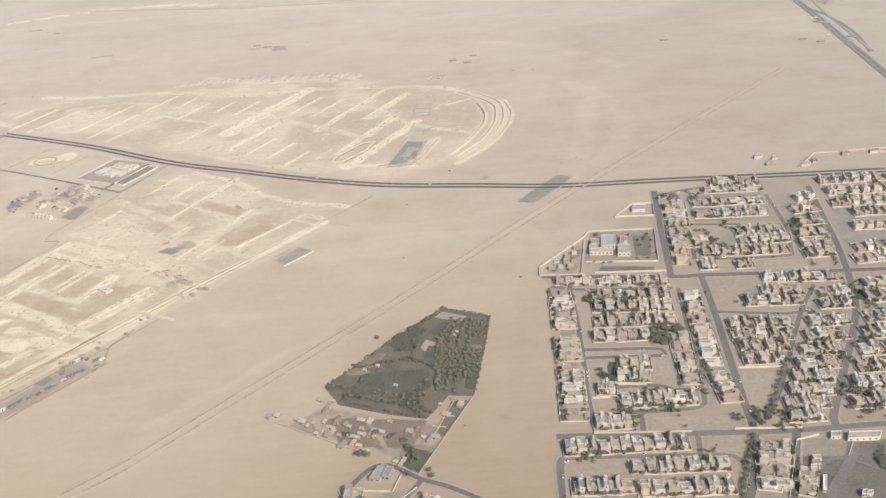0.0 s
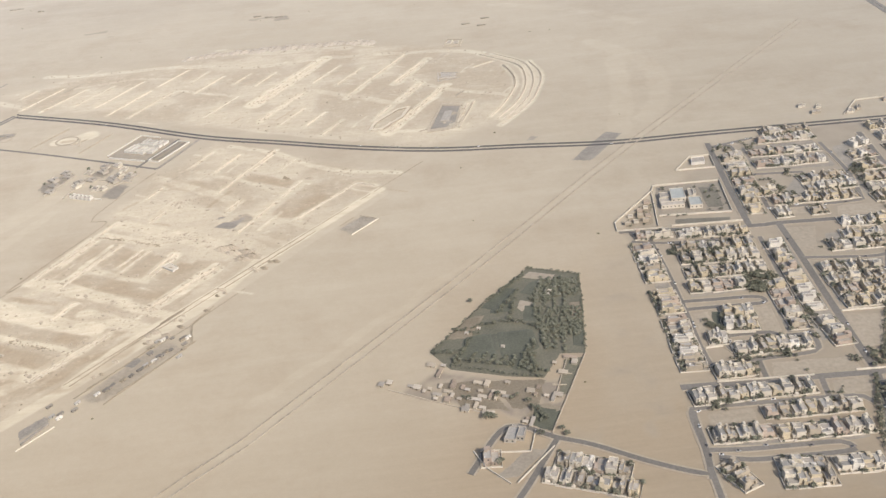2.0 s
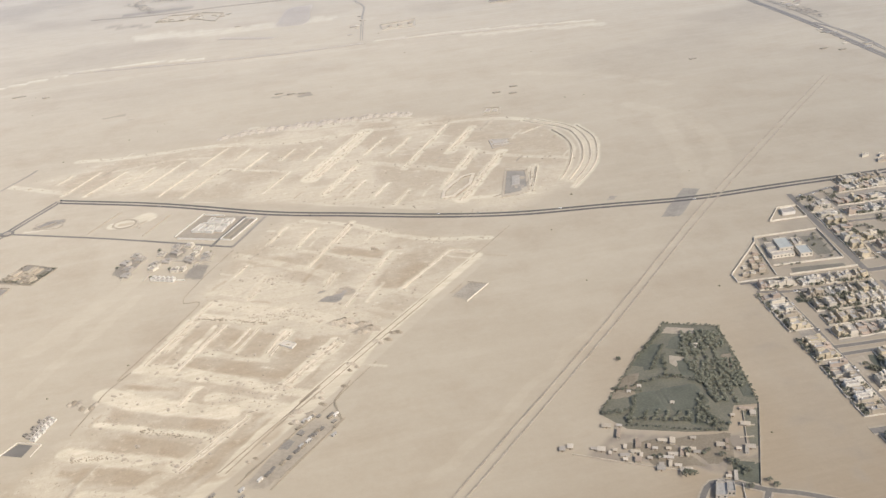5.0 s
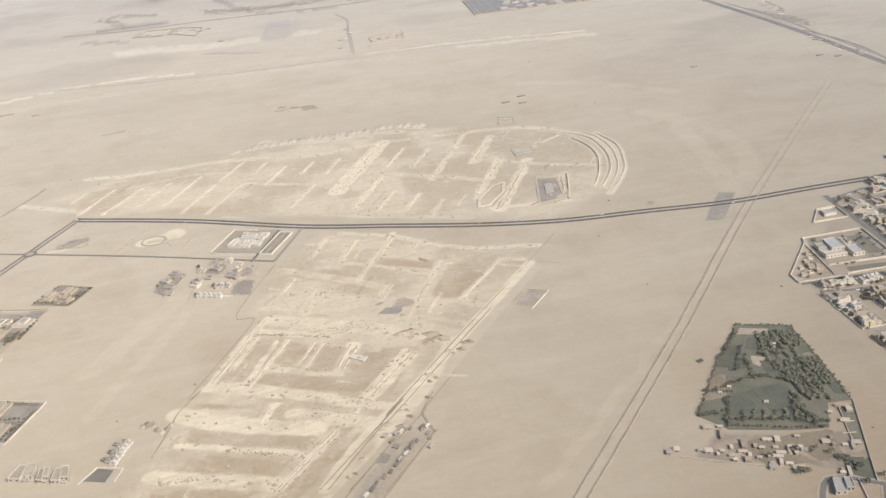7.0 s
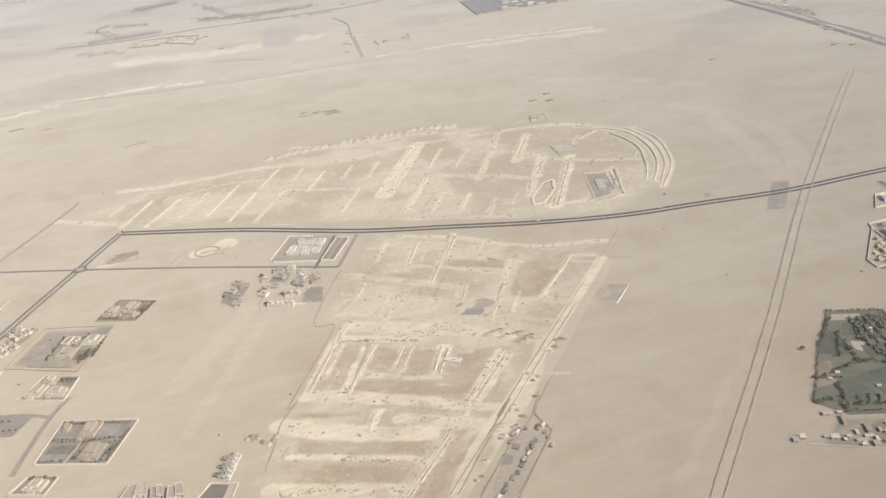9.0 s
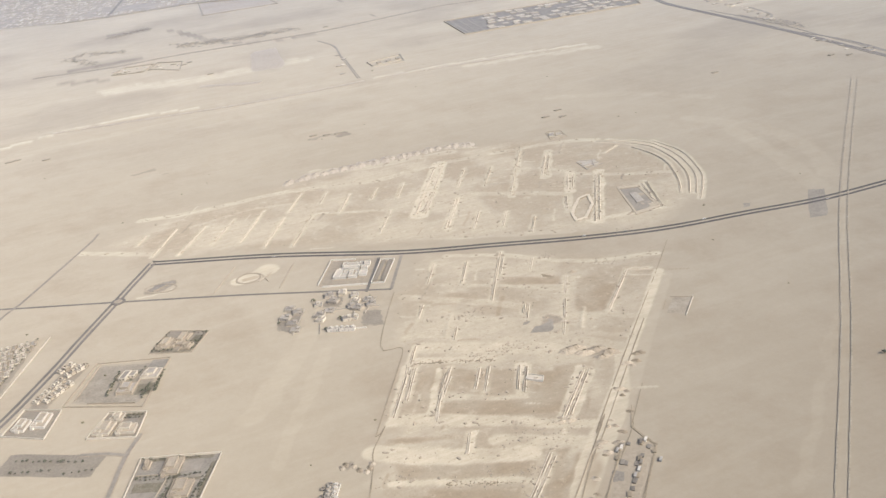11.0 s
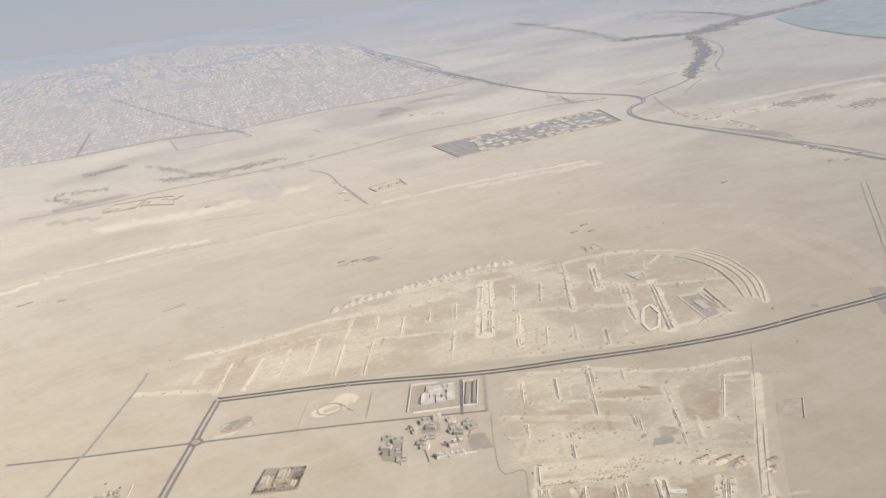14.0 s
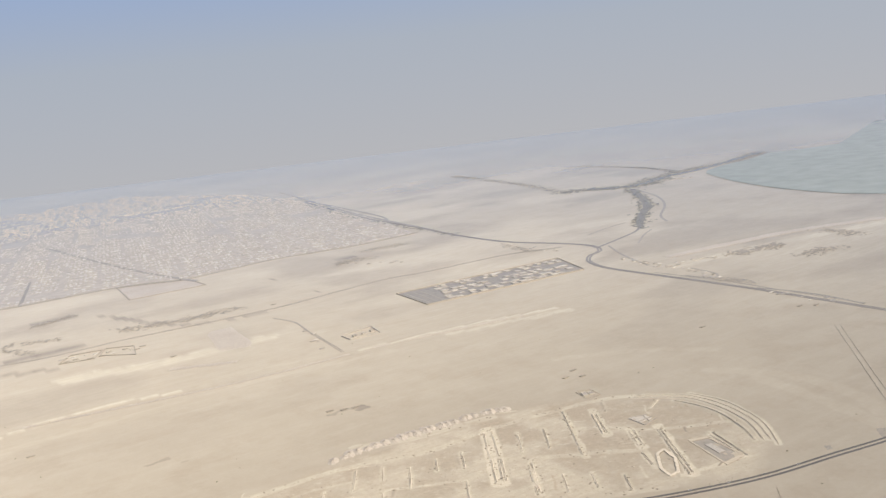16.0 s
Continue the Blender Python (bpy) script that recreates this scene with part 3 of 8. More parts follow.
PLOTS_SOUTH = [
    [(-251.1, 513.8), (-212.1, 488.0), (-200.7, 508.9), (-240.0, 535.4)], [(-249.0, 490.5), (-201.8, 461.1), (-193.9, 468.8), (-243.4, 501.2)], [(-289.3, 458.9), (-231.3, 423.8), (-222.9, 433.1), (-284.1, 471.5)], [(-275.9, 491.9), (-197.4, 442.7), (-192.2, 445.9), (-272.9, 495.6)],
    [(-205.9, 484.5), (-188.1, 472.9), (-172.2, 487.8), (-192.1, 503.1)], [(-165.8, 602.8), (-133.4, 582.0), (-126.6, 593.5), (-159.0, 614.5)], [(-145.9, 548.1), (-130.1, 536.8), (-93.6, 573.9), (-120.9, 589.3)], [(-220.5, 610.0), (-182.1, 586.1), (-173.6, 599.1), (-213.1, 623.0)],
    [(-296.3, 428.8), (-237.2, 404.3), (-225.8, 415.1), (-288.8, 440.2)], [(-281.0, 447.9), (-219.2, 425.4), (-207.1, 435.0), (-275.5, 460.3)], [(-300.3, 406.4), (-250.6, 389.8), (-237.2, 406.8), (-297.8, 418.4)], [(-243.7, 387.7), (-229.3, 387.1), (-199.0, 418.5), (-209.0, 422.4)],
]
PLOTS_LOW = [
    [(-287.7, 479.6), (-247.8, 464.8), (-244.1, 470.2), (-282.9, 485.8)], [(-290.2, 450.0), (-240.1, 427.4), (-224.4, 436.9), (-286.3, 461.1)], [(-298.8, 428.9), (-251.8, 409.4), (-238.5, 416.4), (-292.7, 438.0)], [(-257.8, 487.9), (-200.4, 459.3), (-175.0, 470.3), (-248.3, 500.3)],
    [(-308.0, 413.2), (-255.4, 392.1), (-250.1, 398.1), (-304.7, 419.3)], [(-240.5, 504.3), (-213.3, 491.9), (-203.1, 510.8), (-228.3, 521.4)], [(-261.1, 512.8), (-253.7, 509.7), (-240.1, 529.6), (-247.7, 532.8)], [(-238.6, 390.6), (-231.6, 387.9), (-198.3, 422.9), (-210.5, 430.0)],
    [(-283.1, 443.0), (-241.8, 418.6), (-247.7, 408.4), (-278.9, 427.3)], [(-252.9, 385.7), (-237.1, 394.9), (-212.5, 421.4), (-233.4, 416.7)], [(-287.4, 459.6), (-235.2, 457.8), (-211.8, 436.2), (-284.5, 448.4)], [(-193.3, 484.9), (-173.7, 476.9), (-160.3, 496.1), (-184.0, 502.8)],
]
for quad in PLOTS_SOUTH + PLOTS_LOW:
    s = window(quad, 12)
    x, y = GX[s] + 0.5 * (WX[s] - GX[s]), GY[s] + 0.5 * (WY[s] - GY[s])
    d, _ = edge_distance(quad + quad[:1], x, y)
    k = np.where(inside(quad, x, y), np.clip(d / 2.5, 0, 1), 0)
    PALE[s] *= 1 - 0.5 * k
    BROWN[s] = np.maximum(BROWN[s], k * np.clip(1.8 * waves(GX[s], GY[s], 16, 3) - 0.25, 0, 1) * 0.95)
for line, w, k in BANDS_SOUTH + BANDS_NORTH + BANDS_LOW:
    band(spline(line, 12), w, k * 1.1, warp=0.35, patchy=0.7)
for line, w, k in HAUL_ROADS:
    band(spline(line, 12), w, k, warp=0.15, patchy=0.35)
# lesser scrapes and wheel-worn strips, square to the plots
ACROSS = Vector((0.846, -0.533))
for poly, n_strips in ((SITE_SOUTH, 130), (SITE_NORTH, 100)):
    xs, ys = [p[0] for p in poly], [p[1] for p in poly]
    for _ in range(n_strips):
        p = Vector((random.uniform(min(xs), max(xs)), random.uniform(min(ys), max(ys))))
        if not inside(poly, np.array(p.x), np.array(p.y)):
            continue
        long, d = random.uniform(4, 26), ACROSS if random.random() < 0.6 else Vector((-ACROSS.y, ACROSS.x))
        w = random.uniform(0.9, 3.2)
        k = random.random()
        band([p, p + d * long], w, random.uniform(0.4, 0.9), PALE if k < 0.6 else BROWN if k < 0.9 else GREY, warp=0.5)
        if k < 0.25:
            bank([p, p + d * long], random.uniform(0.25, 0.7), random.uniform(1.2, 2.2))
BROWN *= 1 - np.clip(PALE * 1.5 - 0.5, 0, 1)
TRENCHES = TRENCHES_WEST + TRENCHES_RING + TRENCHES_ARC + TRENCHES_SOUTH + TRENCHES_YARD + TRENCHES_LOW
for line in ARCS:
    band(spline(line, 8), 6, 0.7, warp=0.2)
for a, b in TRENCHES:
    band([a, b], 5.5, 0.75, warp=0.2)
for p, r in GREY_PATCHES:
    band([p, (p[0] + r * 0.5, p[1] + 0.3 * r)], r, 0.75, GREY, 1.6)

OLD_TRACKS = [
    ([(118.8, 808.6), (148.0, 739.6), (138.1, 671.2), (115.3, 628.5)], 16), ([(57.7, 953.7), (129.8, 904.9), (167.8, 849.6)], 14), ([(126.9, 757.4), (106.8, 661.0), (91.0, 611.5)], 16),
    ([(-502.1, 1151.8), (-237.7, 1168.2), (-34.5, 1140.0)], 14), ([(-473.0, 1221.4), (-219.4, 1211.3), (-74.0, 1190.1)], 12), ([(-143.6, 360.3), (-89.9, 408.3), (-28.0, 463.7)], 6), ([(-339.5, 537.4), (-302.5, 588.7), (-285.8, 615.0)], 14), ([(-334.4, 493.0), (-284.4, 584.4)], 8),
]
band(spline([(304.6, 805.4), (98.7, 596.3), (-30.2, 455.4), (-131.4, 348.8), (-143.6, 335.9), (-174.8, 308.9)], 12), 5, 0.10, warp=0.4)
for x, y in [(-359.6, 732.7)]:
    band([(x - 7, y - 1), (x + 8, y + 4)], 7, 0.8, GREY, 0.9)
    band([(x - 14, y - 7), (x + 4, y - 6)], 3, 0.8)
for x, y in [(-303.4, 711.7)]:
    band([(x - 7, y), (x + 16, y + 6)], 15, 0.75, warp=0.8)
    band([(x - 3, y), (x + 3, y)], 6, 0.5, BROWN, 0.5)
for line, w in OLD_TRACKS:
    band(spline(line, 14), w, 0.13, warp=0.8)
for line, w in (([(-501.8, 1184.4), (-469.0, 1197.5), (-380.9, 1223.3), (-314.1, 1219.4), (-259.9, 1204.5)], 7), ([(-53.5, 1174.7), (63.7, 1162.5), (199.4, 1130.3)], 8)):
    band(spline(line, 14), w, 0.8, warp=0.5)
    bank(spline(line, 14), 0.8, w * 0.5)
for line, w in (([(-338.9, 1380.5), (-227.1, 1346.1), (-102.6, 1345.7)], 34), ([(-130.1, 1899.0), (-17.8, 1869.9)], 22), ([(455.1, 1172.0), (666.4, 1145.2), (844.1, 1105.9)], 30), ([(203.0, 1107.2), (51.7, 1144.0)], 14)):
    band(spline(line, 14), w, 0.42, warp=2.0)
for line, w in (([(-215.1, 1741.9), (-145.7, 1534.7), (-40.0, 1499.0)], 12), ([(-375.0, 1557.0), (-288.0, 1559.3)], 14), ([(-398.5, 1487.8), (-344.7, 1452.3)], 16), ([(-306.5, 1794.1), (-246.8, 1794.8)], 14), ([(226.0, 1795.7), (292.9, 1810.0)], 16), ([(60.1, 1744.4), (92.7, 1747.3)], 9), ([(46.2, 1572.0), (69.6, 1560.0)], 8), ([(-185.8, 993.9), (-166.7, 990.5), (-148.8, 983.6)], 5), ([(-347.8, 1003.1), (-332.9, 1006.2)], 6), ([(-325.0, 987.1), (-320.4, 984.5)], 4)):
    band(spline(line, 14), w, 0.6, GREY, warp=1.4)


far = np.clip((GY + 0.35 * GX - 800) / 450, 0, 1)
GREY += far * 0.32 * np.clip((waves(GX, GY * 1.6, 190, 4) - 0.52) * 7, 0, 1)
# sand colour is raised with distance, in place of brightening haze
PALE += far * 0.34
near = np.clip((GX + 120) / 120, 0, 1) * np.clip((520 - GY) / 120, 0, 1)
BROWN += near * 0.95 * np.clip(waves(GX, GY, 60, 4) * 1.6 - 0.12, 0, 1)
BROWN += 0.9 * np.clip((430 - GY) / 160, 0, 1) * waves(GX + 900, GY, 80, 3)
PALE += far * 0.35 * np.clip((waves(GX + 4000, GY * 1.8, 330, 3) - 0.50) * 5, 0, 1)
EAST_SAND = [(26.5, 443.9), (65.5, 462.6), (42.5, 289.1), (-49.2, 298.7), (-12.5, 316.8), (12.1, 365.1)]
s = window(EAST_SAND, 40)
d, _ = edge_distance(EAST_SAND + EAST_SAND[:1], WX[s], WY[s])
deep = np.where(inside(EAST_SAND, WX[s], WY[s]), np.clip(d / 14, 0, 1), 0)
BROWN[s] = np.maximum(BROWN[s], deep * (0.5 + 0.6 * waves(GX[s], GY[s], 22, 4)))
GREY[s] = np.maximum(GREY[s], deep * (0.20 + 0.5 * np.clip(waves(GX[s] + 70, GY[s], 10, 3) * 2.4 - 1.25, 0, 1)))
TOWN = [(52.3, 469.6), (55.2, 480.2), (137.4, 564.3), (195.6, 584.6), (321.0, 580.3), (165.3, 253.1), (33.8, 266.0), (43.7, 338.5), (45.3, 363.2), (56.5, 460.7)]
s = window(TOWN, 20)
d, _ = edge_distance(TOWN + TOWN[:1], WX[s], WY[s])
deep = np.where(inside(TOWN, WX[s], WY[s]), np.clip(d / 4, 0, 1), 0)
GREY[s] = np.maximum(GREY[s], deep * (0.25 + 0.4 * waves(GX[s], GY[s], 14, 3)))
FARM_YARD = [(-78.4, 356.0), (-51.7, 339.7), (-37.7, 330.5), (-16.0, 317.2), (6.9, 365.7), (-11.7, 351.0), (-29.6, 357.3), (-53.4, 367.4)]
s = window(FARM_YARD, 25)
d, _ = edge_distance(FARM_YARD + FARM_YARD[:1], WX[s], WY[s])
deep = np.where(inside(FARM_YARD, WX[s], WY[s]), np.clip(d / 3, 0, 1), 0)
GREY[s] = np.maximum(GREY[s], deep * np.clip(2.2 * waves(GX[s], GY[s], 7, 3) - 0.2, 0, 1) * 0.95)
BROWN *= 1 - np.clip(GREY * 1.1, 0, 1)


def ground():
    ny, nx = GX.shape
    me = bpy.data.meshes.new("ground")
    co = np.stack([GX, GY, GZ], -1).reshape(-1, 3)
    i = np.arange(nx * ny).reshape(ny, nx)
    quads = np.stack([i[:-1, :-1], i[:-1, 1:], i[1:, 1:], i[1:, :-1]], -1).reshape(-1, 4)
    me.vertices.add(len(co))
    me.vertices.foreach_set("co", co.ravel())
    me.loops.add(quads.size)
    me.loops.foreach_set("vertex_index", quads.ravel())
    me.polygons.add(len(quads))
    me.polygons.foreach_set("loop_start", np.arange(0, quads.size, 4))
    me.update(calc_edges=True)
    at = me.attributes.new("soil", 'FLOAT_COLOR', 'POINT')
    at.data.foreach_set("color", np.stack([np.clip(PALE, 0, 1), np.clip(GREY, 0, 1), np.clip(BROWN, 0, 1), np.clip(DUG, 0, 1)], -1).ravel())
    me.materials.append(M_SAND)
    me.polygons.foreach_set("use_smooth", np.ones(len(quads), bool))
    return tagged(new("ground", me), "pale wind-swept desert sand with graded building plots", "ground", kind="structure")


ground()

# ---------------------------------------------------------------- roads
HIGHWAY = [(-359.6, 780.4), (-278.7, 738.5), (-200.4, 688.7), (-142.8, 661.4), (-86.8, 635.5), (-34.2, 617.0), (22.4, 606.3), (81.2, 595.2), (144.9, 592.0), (233.6, 586.1), (295.1, 582.3)]
WEST_ROAD = [(-359.6, 780.4), (-377.3, 750.4), (-389.6, 728.5), (-414.1, 686.2), (-433.1, 652.3), (-459.5, 609.8), (-482.1, 580.3)]
LOOP_ROAD = [(-226.1, 638.8), (-268.9, 663.6), (-319.6, 692.2), (-389.6, 728.5), (-455.7, 762.1), (-497.3, 785.1)]
LANE_ROAD = [(-390.9, 868.9), (-401.9, 846.5), (-449.9, 766.6), (-456.0, 759.6), (-481.7, 717.6), (-508.7, 672.1), (-536.4, 622.0)]
SCHOOL_ROAD = [(-200.9, 686.9), (-226.1, 638.8)]


ROAD_COUNT = [0]


def road(name, points, lanes, mat, label, z=0.12, curve=True, step=5.0, verge=0.0):
    """A road with its bands: a list of (offset, width)."""
    ROAD_COUNT[0] += 1
    z += 0.003 * ROAD_COUNT[0]
    line = spline(points, step) if curve else straight(points, step)
    root = tagged(new(name), label, "road", kind="structure")
    if verge:
        bm = bmesh.new()
        ribbon(bm, line, 0, lanes[0][1] + verge, -0.3, z - 0.05, 0.12)
        part("verge", bm, M_LOT, root)
    for off, w in lanes:
        bm = bmesh.new()
        ribbon(bm, line, off, w, -0.3, z)
        part("carriageway", bm, mat, root)
    return root


road("road_highway", HIGHWAY, [(-2.45, 2.35), (2.45, 2.35)], M_ASPHALT, "dark asphalt dual carriageway with a sandy median")
road("road_west", WEST_ROAD, [(-1.9, 1.9), (1.9, 1.9)], M_WESTROAD, "dark asphalt dual carriageway across bare sand", 0.14)
road("road_loop", LOOP_ROAD, [(0, 1.9)], M_WESTROAD, "narrow asphalt road across bare sand", 0.10)
road("road_lane", LANE_ROAD, [(0, 2.0)], M_DUSTY, "narrow asphalt road across bare sand", 0.11)
road("road_school", SCHOOL_ROAD, [(0, 2.2)], M_DUSTY, "short asphalt side street beside a walled lot", 0.09)
TOWN_WIDE = [
    [(140.2, 576.2), (131.4, 518.0), (124.3, 463.3)], [(53.8, 473.9), (124.3, 463.3), (140.4, 462.8), (173.7, 459.7), (239.2, 454.9)], [(140.4, 462.8), (137.5, 428.2), (132.8, 384.3), (128.6, 344.6), (126.7, 326.9), (119.9, 304.0), (110.7, 283.6), (103.4, 264.8)],
    [(43.0, 333.5), (76.8, 330.8), (126.7, 326.9), (144.5, 326.0), (182.7, 326.2)], [(144.5, 326.0), (127.2, 281.8), (120.0, 263.1)], [(218.5, 455.5), (206.7, 415.7), (182.0, 368.5), (162.7, 332.4), (163.7, 325.7)], [(237.5, 566.0), (232.2, 532.6), (225.2, 488.1), (218.5, 455.5)],
]
TOWN_NARROW = [
    [(67.9, 462.2), (66.3, 424.2), (63.7, 388.4), (61.1, 361.3), (60.7, 346.5)], [(60.7, 346.5), (82.5, 346.0), (107.7, 346.3), (112.5, 352.8), (113.6, 363.6), (118.7, 401.1), (124.9, 450.7)], [(57.6, 461.8), (73.8, 456.3), (121.9, 451.2)],
    [(82.2, 344.8), (80.3, 330.4)], [(40.0, 295.2), (41.8, 316.2), (46.9, 318.5), (72.7, 317.0), (98.2, 314.9), (113.9, 312.4), (117.7, 303.6)], [(102.8, 327.8), (100.5, 315.0)], [(137.3, 424.3), (174.3, 417.5), (185.8, 421.4)],
    [(195.5, 443.4), (177.5, 414.3), (147.2, 355.0), (135.8, 337.6)], [(141.6, 569.7), (152.2, 567.8), (148.0, 523.0), (142.2, 481.7)], [(147.7, 524.6), (179.7, 520.0)], [(142.1, 481.0), (173.1, 477.6), (195.4, 477.5)],
    [(207.5, 558.0), (204.7, 513.6), (196.0, 477.4)], [(141.6, 569.7), (178.4, 576.6), (209.9, 570.9)], [(65.3, 398.1), (80.3, 396.6), (99.5, 394.9), (103.6, 391.6), (100.5, 388.5), (79.6, 390.1), (64.0, 391.0)], [(75.0, 352.8), (72.9, 359.5), (76.4, 365.6), (95.5, 364.4), (98.7, 360.7), (103.7, 360.4), (113.2, 359.2)],
    [(40.2, 293.2), (56.1, 290.7), (75.2, 289.4), (92.4, 288.0), (96.2, 283.8)], [(43.7, 288.7), (54.4, 284.8), (73.2, 283.2), (91.4, 282.3), (96.3, 283.1)], [(42.8, 317.1), (41.3, 305.9), (40.2, 293.2), (37.0, 277.2)],
]
FARM_ROADS = [[(-53.5, 297.5), (-34.6, 322.9), (-15.8, 312.3), (-2.5, 305.2), (16.2, 291.6), (33.9, 281.3), (38.2, 283.7), (41.9, 310.5)], [(-16.0, 311.2), (-34.0, 284.6), (-38.4, 279.4)], [(38.2, 283.7), (36.6, 263.9)]]
for line in TOWN_WIDE:
    road("road_avenue", line, [(0, 3.5)], M_STREET, "worn grey asphalt town avenue", 0.13, verge=2.4)
for line in TOWN_NARROW + FARM_ROADS:
    road("road_street", line, [(0, 2.4)], M_STREET, "worn grey asphalt residential street", 0.11, verge=1.8)
TRACK = [(304.6, 805.4), (98.7, 596.3), (-30.2, 455.4), (-131.4, 348.8), (-143.6, 335.9), (-174.8, 308.9), (-195.1, 288.0)]


# ---------------------------------------------------------------- houses
def villa(wide, deep, storeys, wall, roof, plot, rn):
    """A flat-roofed house of joined blocks in its walled plot, its front to -y."""
    root = new("house")
    h = 1.5
    x0, x1, y0, y1 = -wide / 2, wide / 2, -deep / 2, deep / 2
    wing = rn.uniform(0.4, 0.62) * wide
    blocks = [("main_block", x0, x0 + wing, y0 + rn.uniform(0, 0.8), y1, h * storeys), ("wing", x0 + wing, x1, y0 + rn.uniform(0, 1.2), y1 - rn.uniform(0.2, 1.8), h * max(1, storeys - (rn.random() < 0.6)))]
    if rn.random() < 0.5:
        blocks = [(n, -b, -a, c, d, e) for n, a, b, c, d, e in blocks]
    for n, a, b, c, d, top in blocks:
        bm = bmesh.new()
        box(bm, a, b, c, d, -0.1, top)
        rim(bm, a, b, c, d, 0.11, top + 0.002, top + 0.3)
        if n == "main_block":          # porch, bay, balcony and rooms on the roof
            bay = rn.uniform(a + 0.4, b - 1.6)
            box(bm, bay, bay + rn.uniform(1.0, 1.5), c - rn.uniform(0.5, 1.0), c + 0.02, -0.1, top * rn.choice((0.48, 0.9)))
            box(bm, a - rn.uniform(0.3, 0.7), a + 0.02, c + 0.6, c + rn.uniform(1.6, 2.6), -0.1, top * rn.choice((0.45, 0.8)))
            box(bm, a + 0.3, a + (b - a) * rn.uniform(0.4, 0.65), d - 2.4, d - 0.3, top + 0.05, top + rn.choice((0.5, 0.85, 1.1)))
        else:
            box(bm, a + 0.2, a + 1.3, d - 0.02, d + rn.uniform(0.6, 1.4), -0.1, 1.2)
            box(bm, b - 0.9, b - 0.2, c + 0.3, c + 1.0, top + 0.05, top + 0.6)
            box(bm, b - 0.02, b + rn.uniform(0.3, 0.8), c + 0.5, d - 1.2, -0.1, 1.1)
        part(n, bm, wall, root)
        bm = bmesh.new()
        box(bm, a + 0.12, b - 0.12, c + 0.12, d - 0.12, top, top + 0.04)
        part("roof", bm, roof if rn.random() < 0.6 else M_ROOFG, root)
        m = (a + b) / 2 + rn.uniform(-0.3, 0.3)
        bm = bmesh.new()
        box(bm, m - 0.28, m + 0.28, c - 0.02, c + 0.05, top - 1.0, top - 0.4, True)
        part("window", bm, M_GLASS, root)
    _, a, b, c, d, top = blocks[0]
    bm = bmesh.new()
    sx = rn.uniform(a + 0.8, b - 0.8)
    box(bm, sx - 0.55, sx + 0.55, d - 1.5, d - 0.15, top + 0.04, top + 0.95)
    box(bm, sx - 0.62, sx + 0.62, d - 1.57, d - 0.1, top + 0.95, top + 1.02, True)
    part("stair_tower", bm, wall, root)
    bm = bmesh.new()
    bmesh.ops.create_cone(bm, cap_ends=True, segments=8, radius1=0.24, radius2=0.22, depth=0.5, matrix=Matrix.Translation((a + 0.5, c + 0.6, top + 0.29)))
    part("water_tank", bm, M_TANK, root)
    px, py = plot[0] / 2, plot[1] / 2
    bm = bmesh.new()
    rim(bm, -px, px, -py, py, 0.16, -0.1, 0.8)
    part("boundary_wall", bm, M_WALL, root)
    bm = bmesh.new()
    ax, side = rn.uniform(-px + 0.3, px - 3.4), rn.choice((-1, 1))
    long = rn.uniform(1.8, 3.2)
    box(bm, ax, ax + long, min(side * (py - 0.17), side * (py - 1.4)), max(side * (py - 0.17), side * (py - 1.4)), -0.1, rn.uniform(0.9, 1.3))
    part("outbuilding", bm, rn.choice((wall, M_METAL, M_WALL)), root)
    bm = bmesh.new()
    box(bm, -px + 0.17, px - 0.17, -py + 0.17, py - 0.17, -0.1, 0.06)
    part("yard", bm, rn.choice((M_YARD, M_BLOCK, M_YARDS, M_LOT)), root)
    return root


WALLS = [M_CREAM, M_WHITE, M_TAN, M_CREAM, M_OCHRE, M_ROSE, M_CREAM, M_TAN]
NAMES = ["cream", "white", "tan", "cream", "ochre", "brown", "cream", "tan"]
VILLAS = []
for k in range(16):
    v = villa(random.uniform(4.6, 6.6), random.uniform(4.8, 6.8), 1 if k in (2, 5, 9) else 2, WALLS[k % 8], M_ROOFG if k % 4 == 2 else M_ROOF, (8.6 + 0.3 * (k % 3), 9.2), random.Random(k + 70))
    tagged(v, f"{NAMES[k % 8]} rendered {'single' if k in (2, 5, 9) else 'two'}-storey villa in a walled plot", "house", "houses of the desert town")
    v.location = (0, 0, -60)
    VILLAS.append(v)

ROWS_WEST = [
    ((77.0, 448.0), (118.9, 444.9), 7), ((76.0, 436.4), (117.3, 432.2), 7), ((74.1, 422.0), (115.6, 419.0), 7), ((71.8, 408.4), (99.8, 406.8), 5),
    ((129.0, 442.9), (122.9, 376.1), 9), ((122.9, 370.5), (123.6, 347.3), 3), ((114.0, 406.9), (109.6, 363.2), 5), ((79.8, 383.9), (93.9, 382.6), 3), ((77.0, 373.6), (92.0, 371.7), 3),
    ((67.5, 364.9), (73.3, 364.1), 2), ((74.8, 354.4), (108.7, 352.9), 7), ((61.3, 339.6), (76.8, 339.4), 4), ((45.4, 324.5), (96.7, 322.8), 11),
]
ROWS_EDGE = [((61.3, 455.1), (59.1, 418.6), 7), ((58.4, 408.2), (57.3, 389.3), 4), ((56.3, 382.7), (52.7, 343.4), 8)]
ROWS_TOP = [((61.2, 465.7), (79.8, 464.2), 4), ((84.1, 462.3), (95.2, 461.3), 3), ((96.9, 460.4), (121.3, 458.7), 5)]
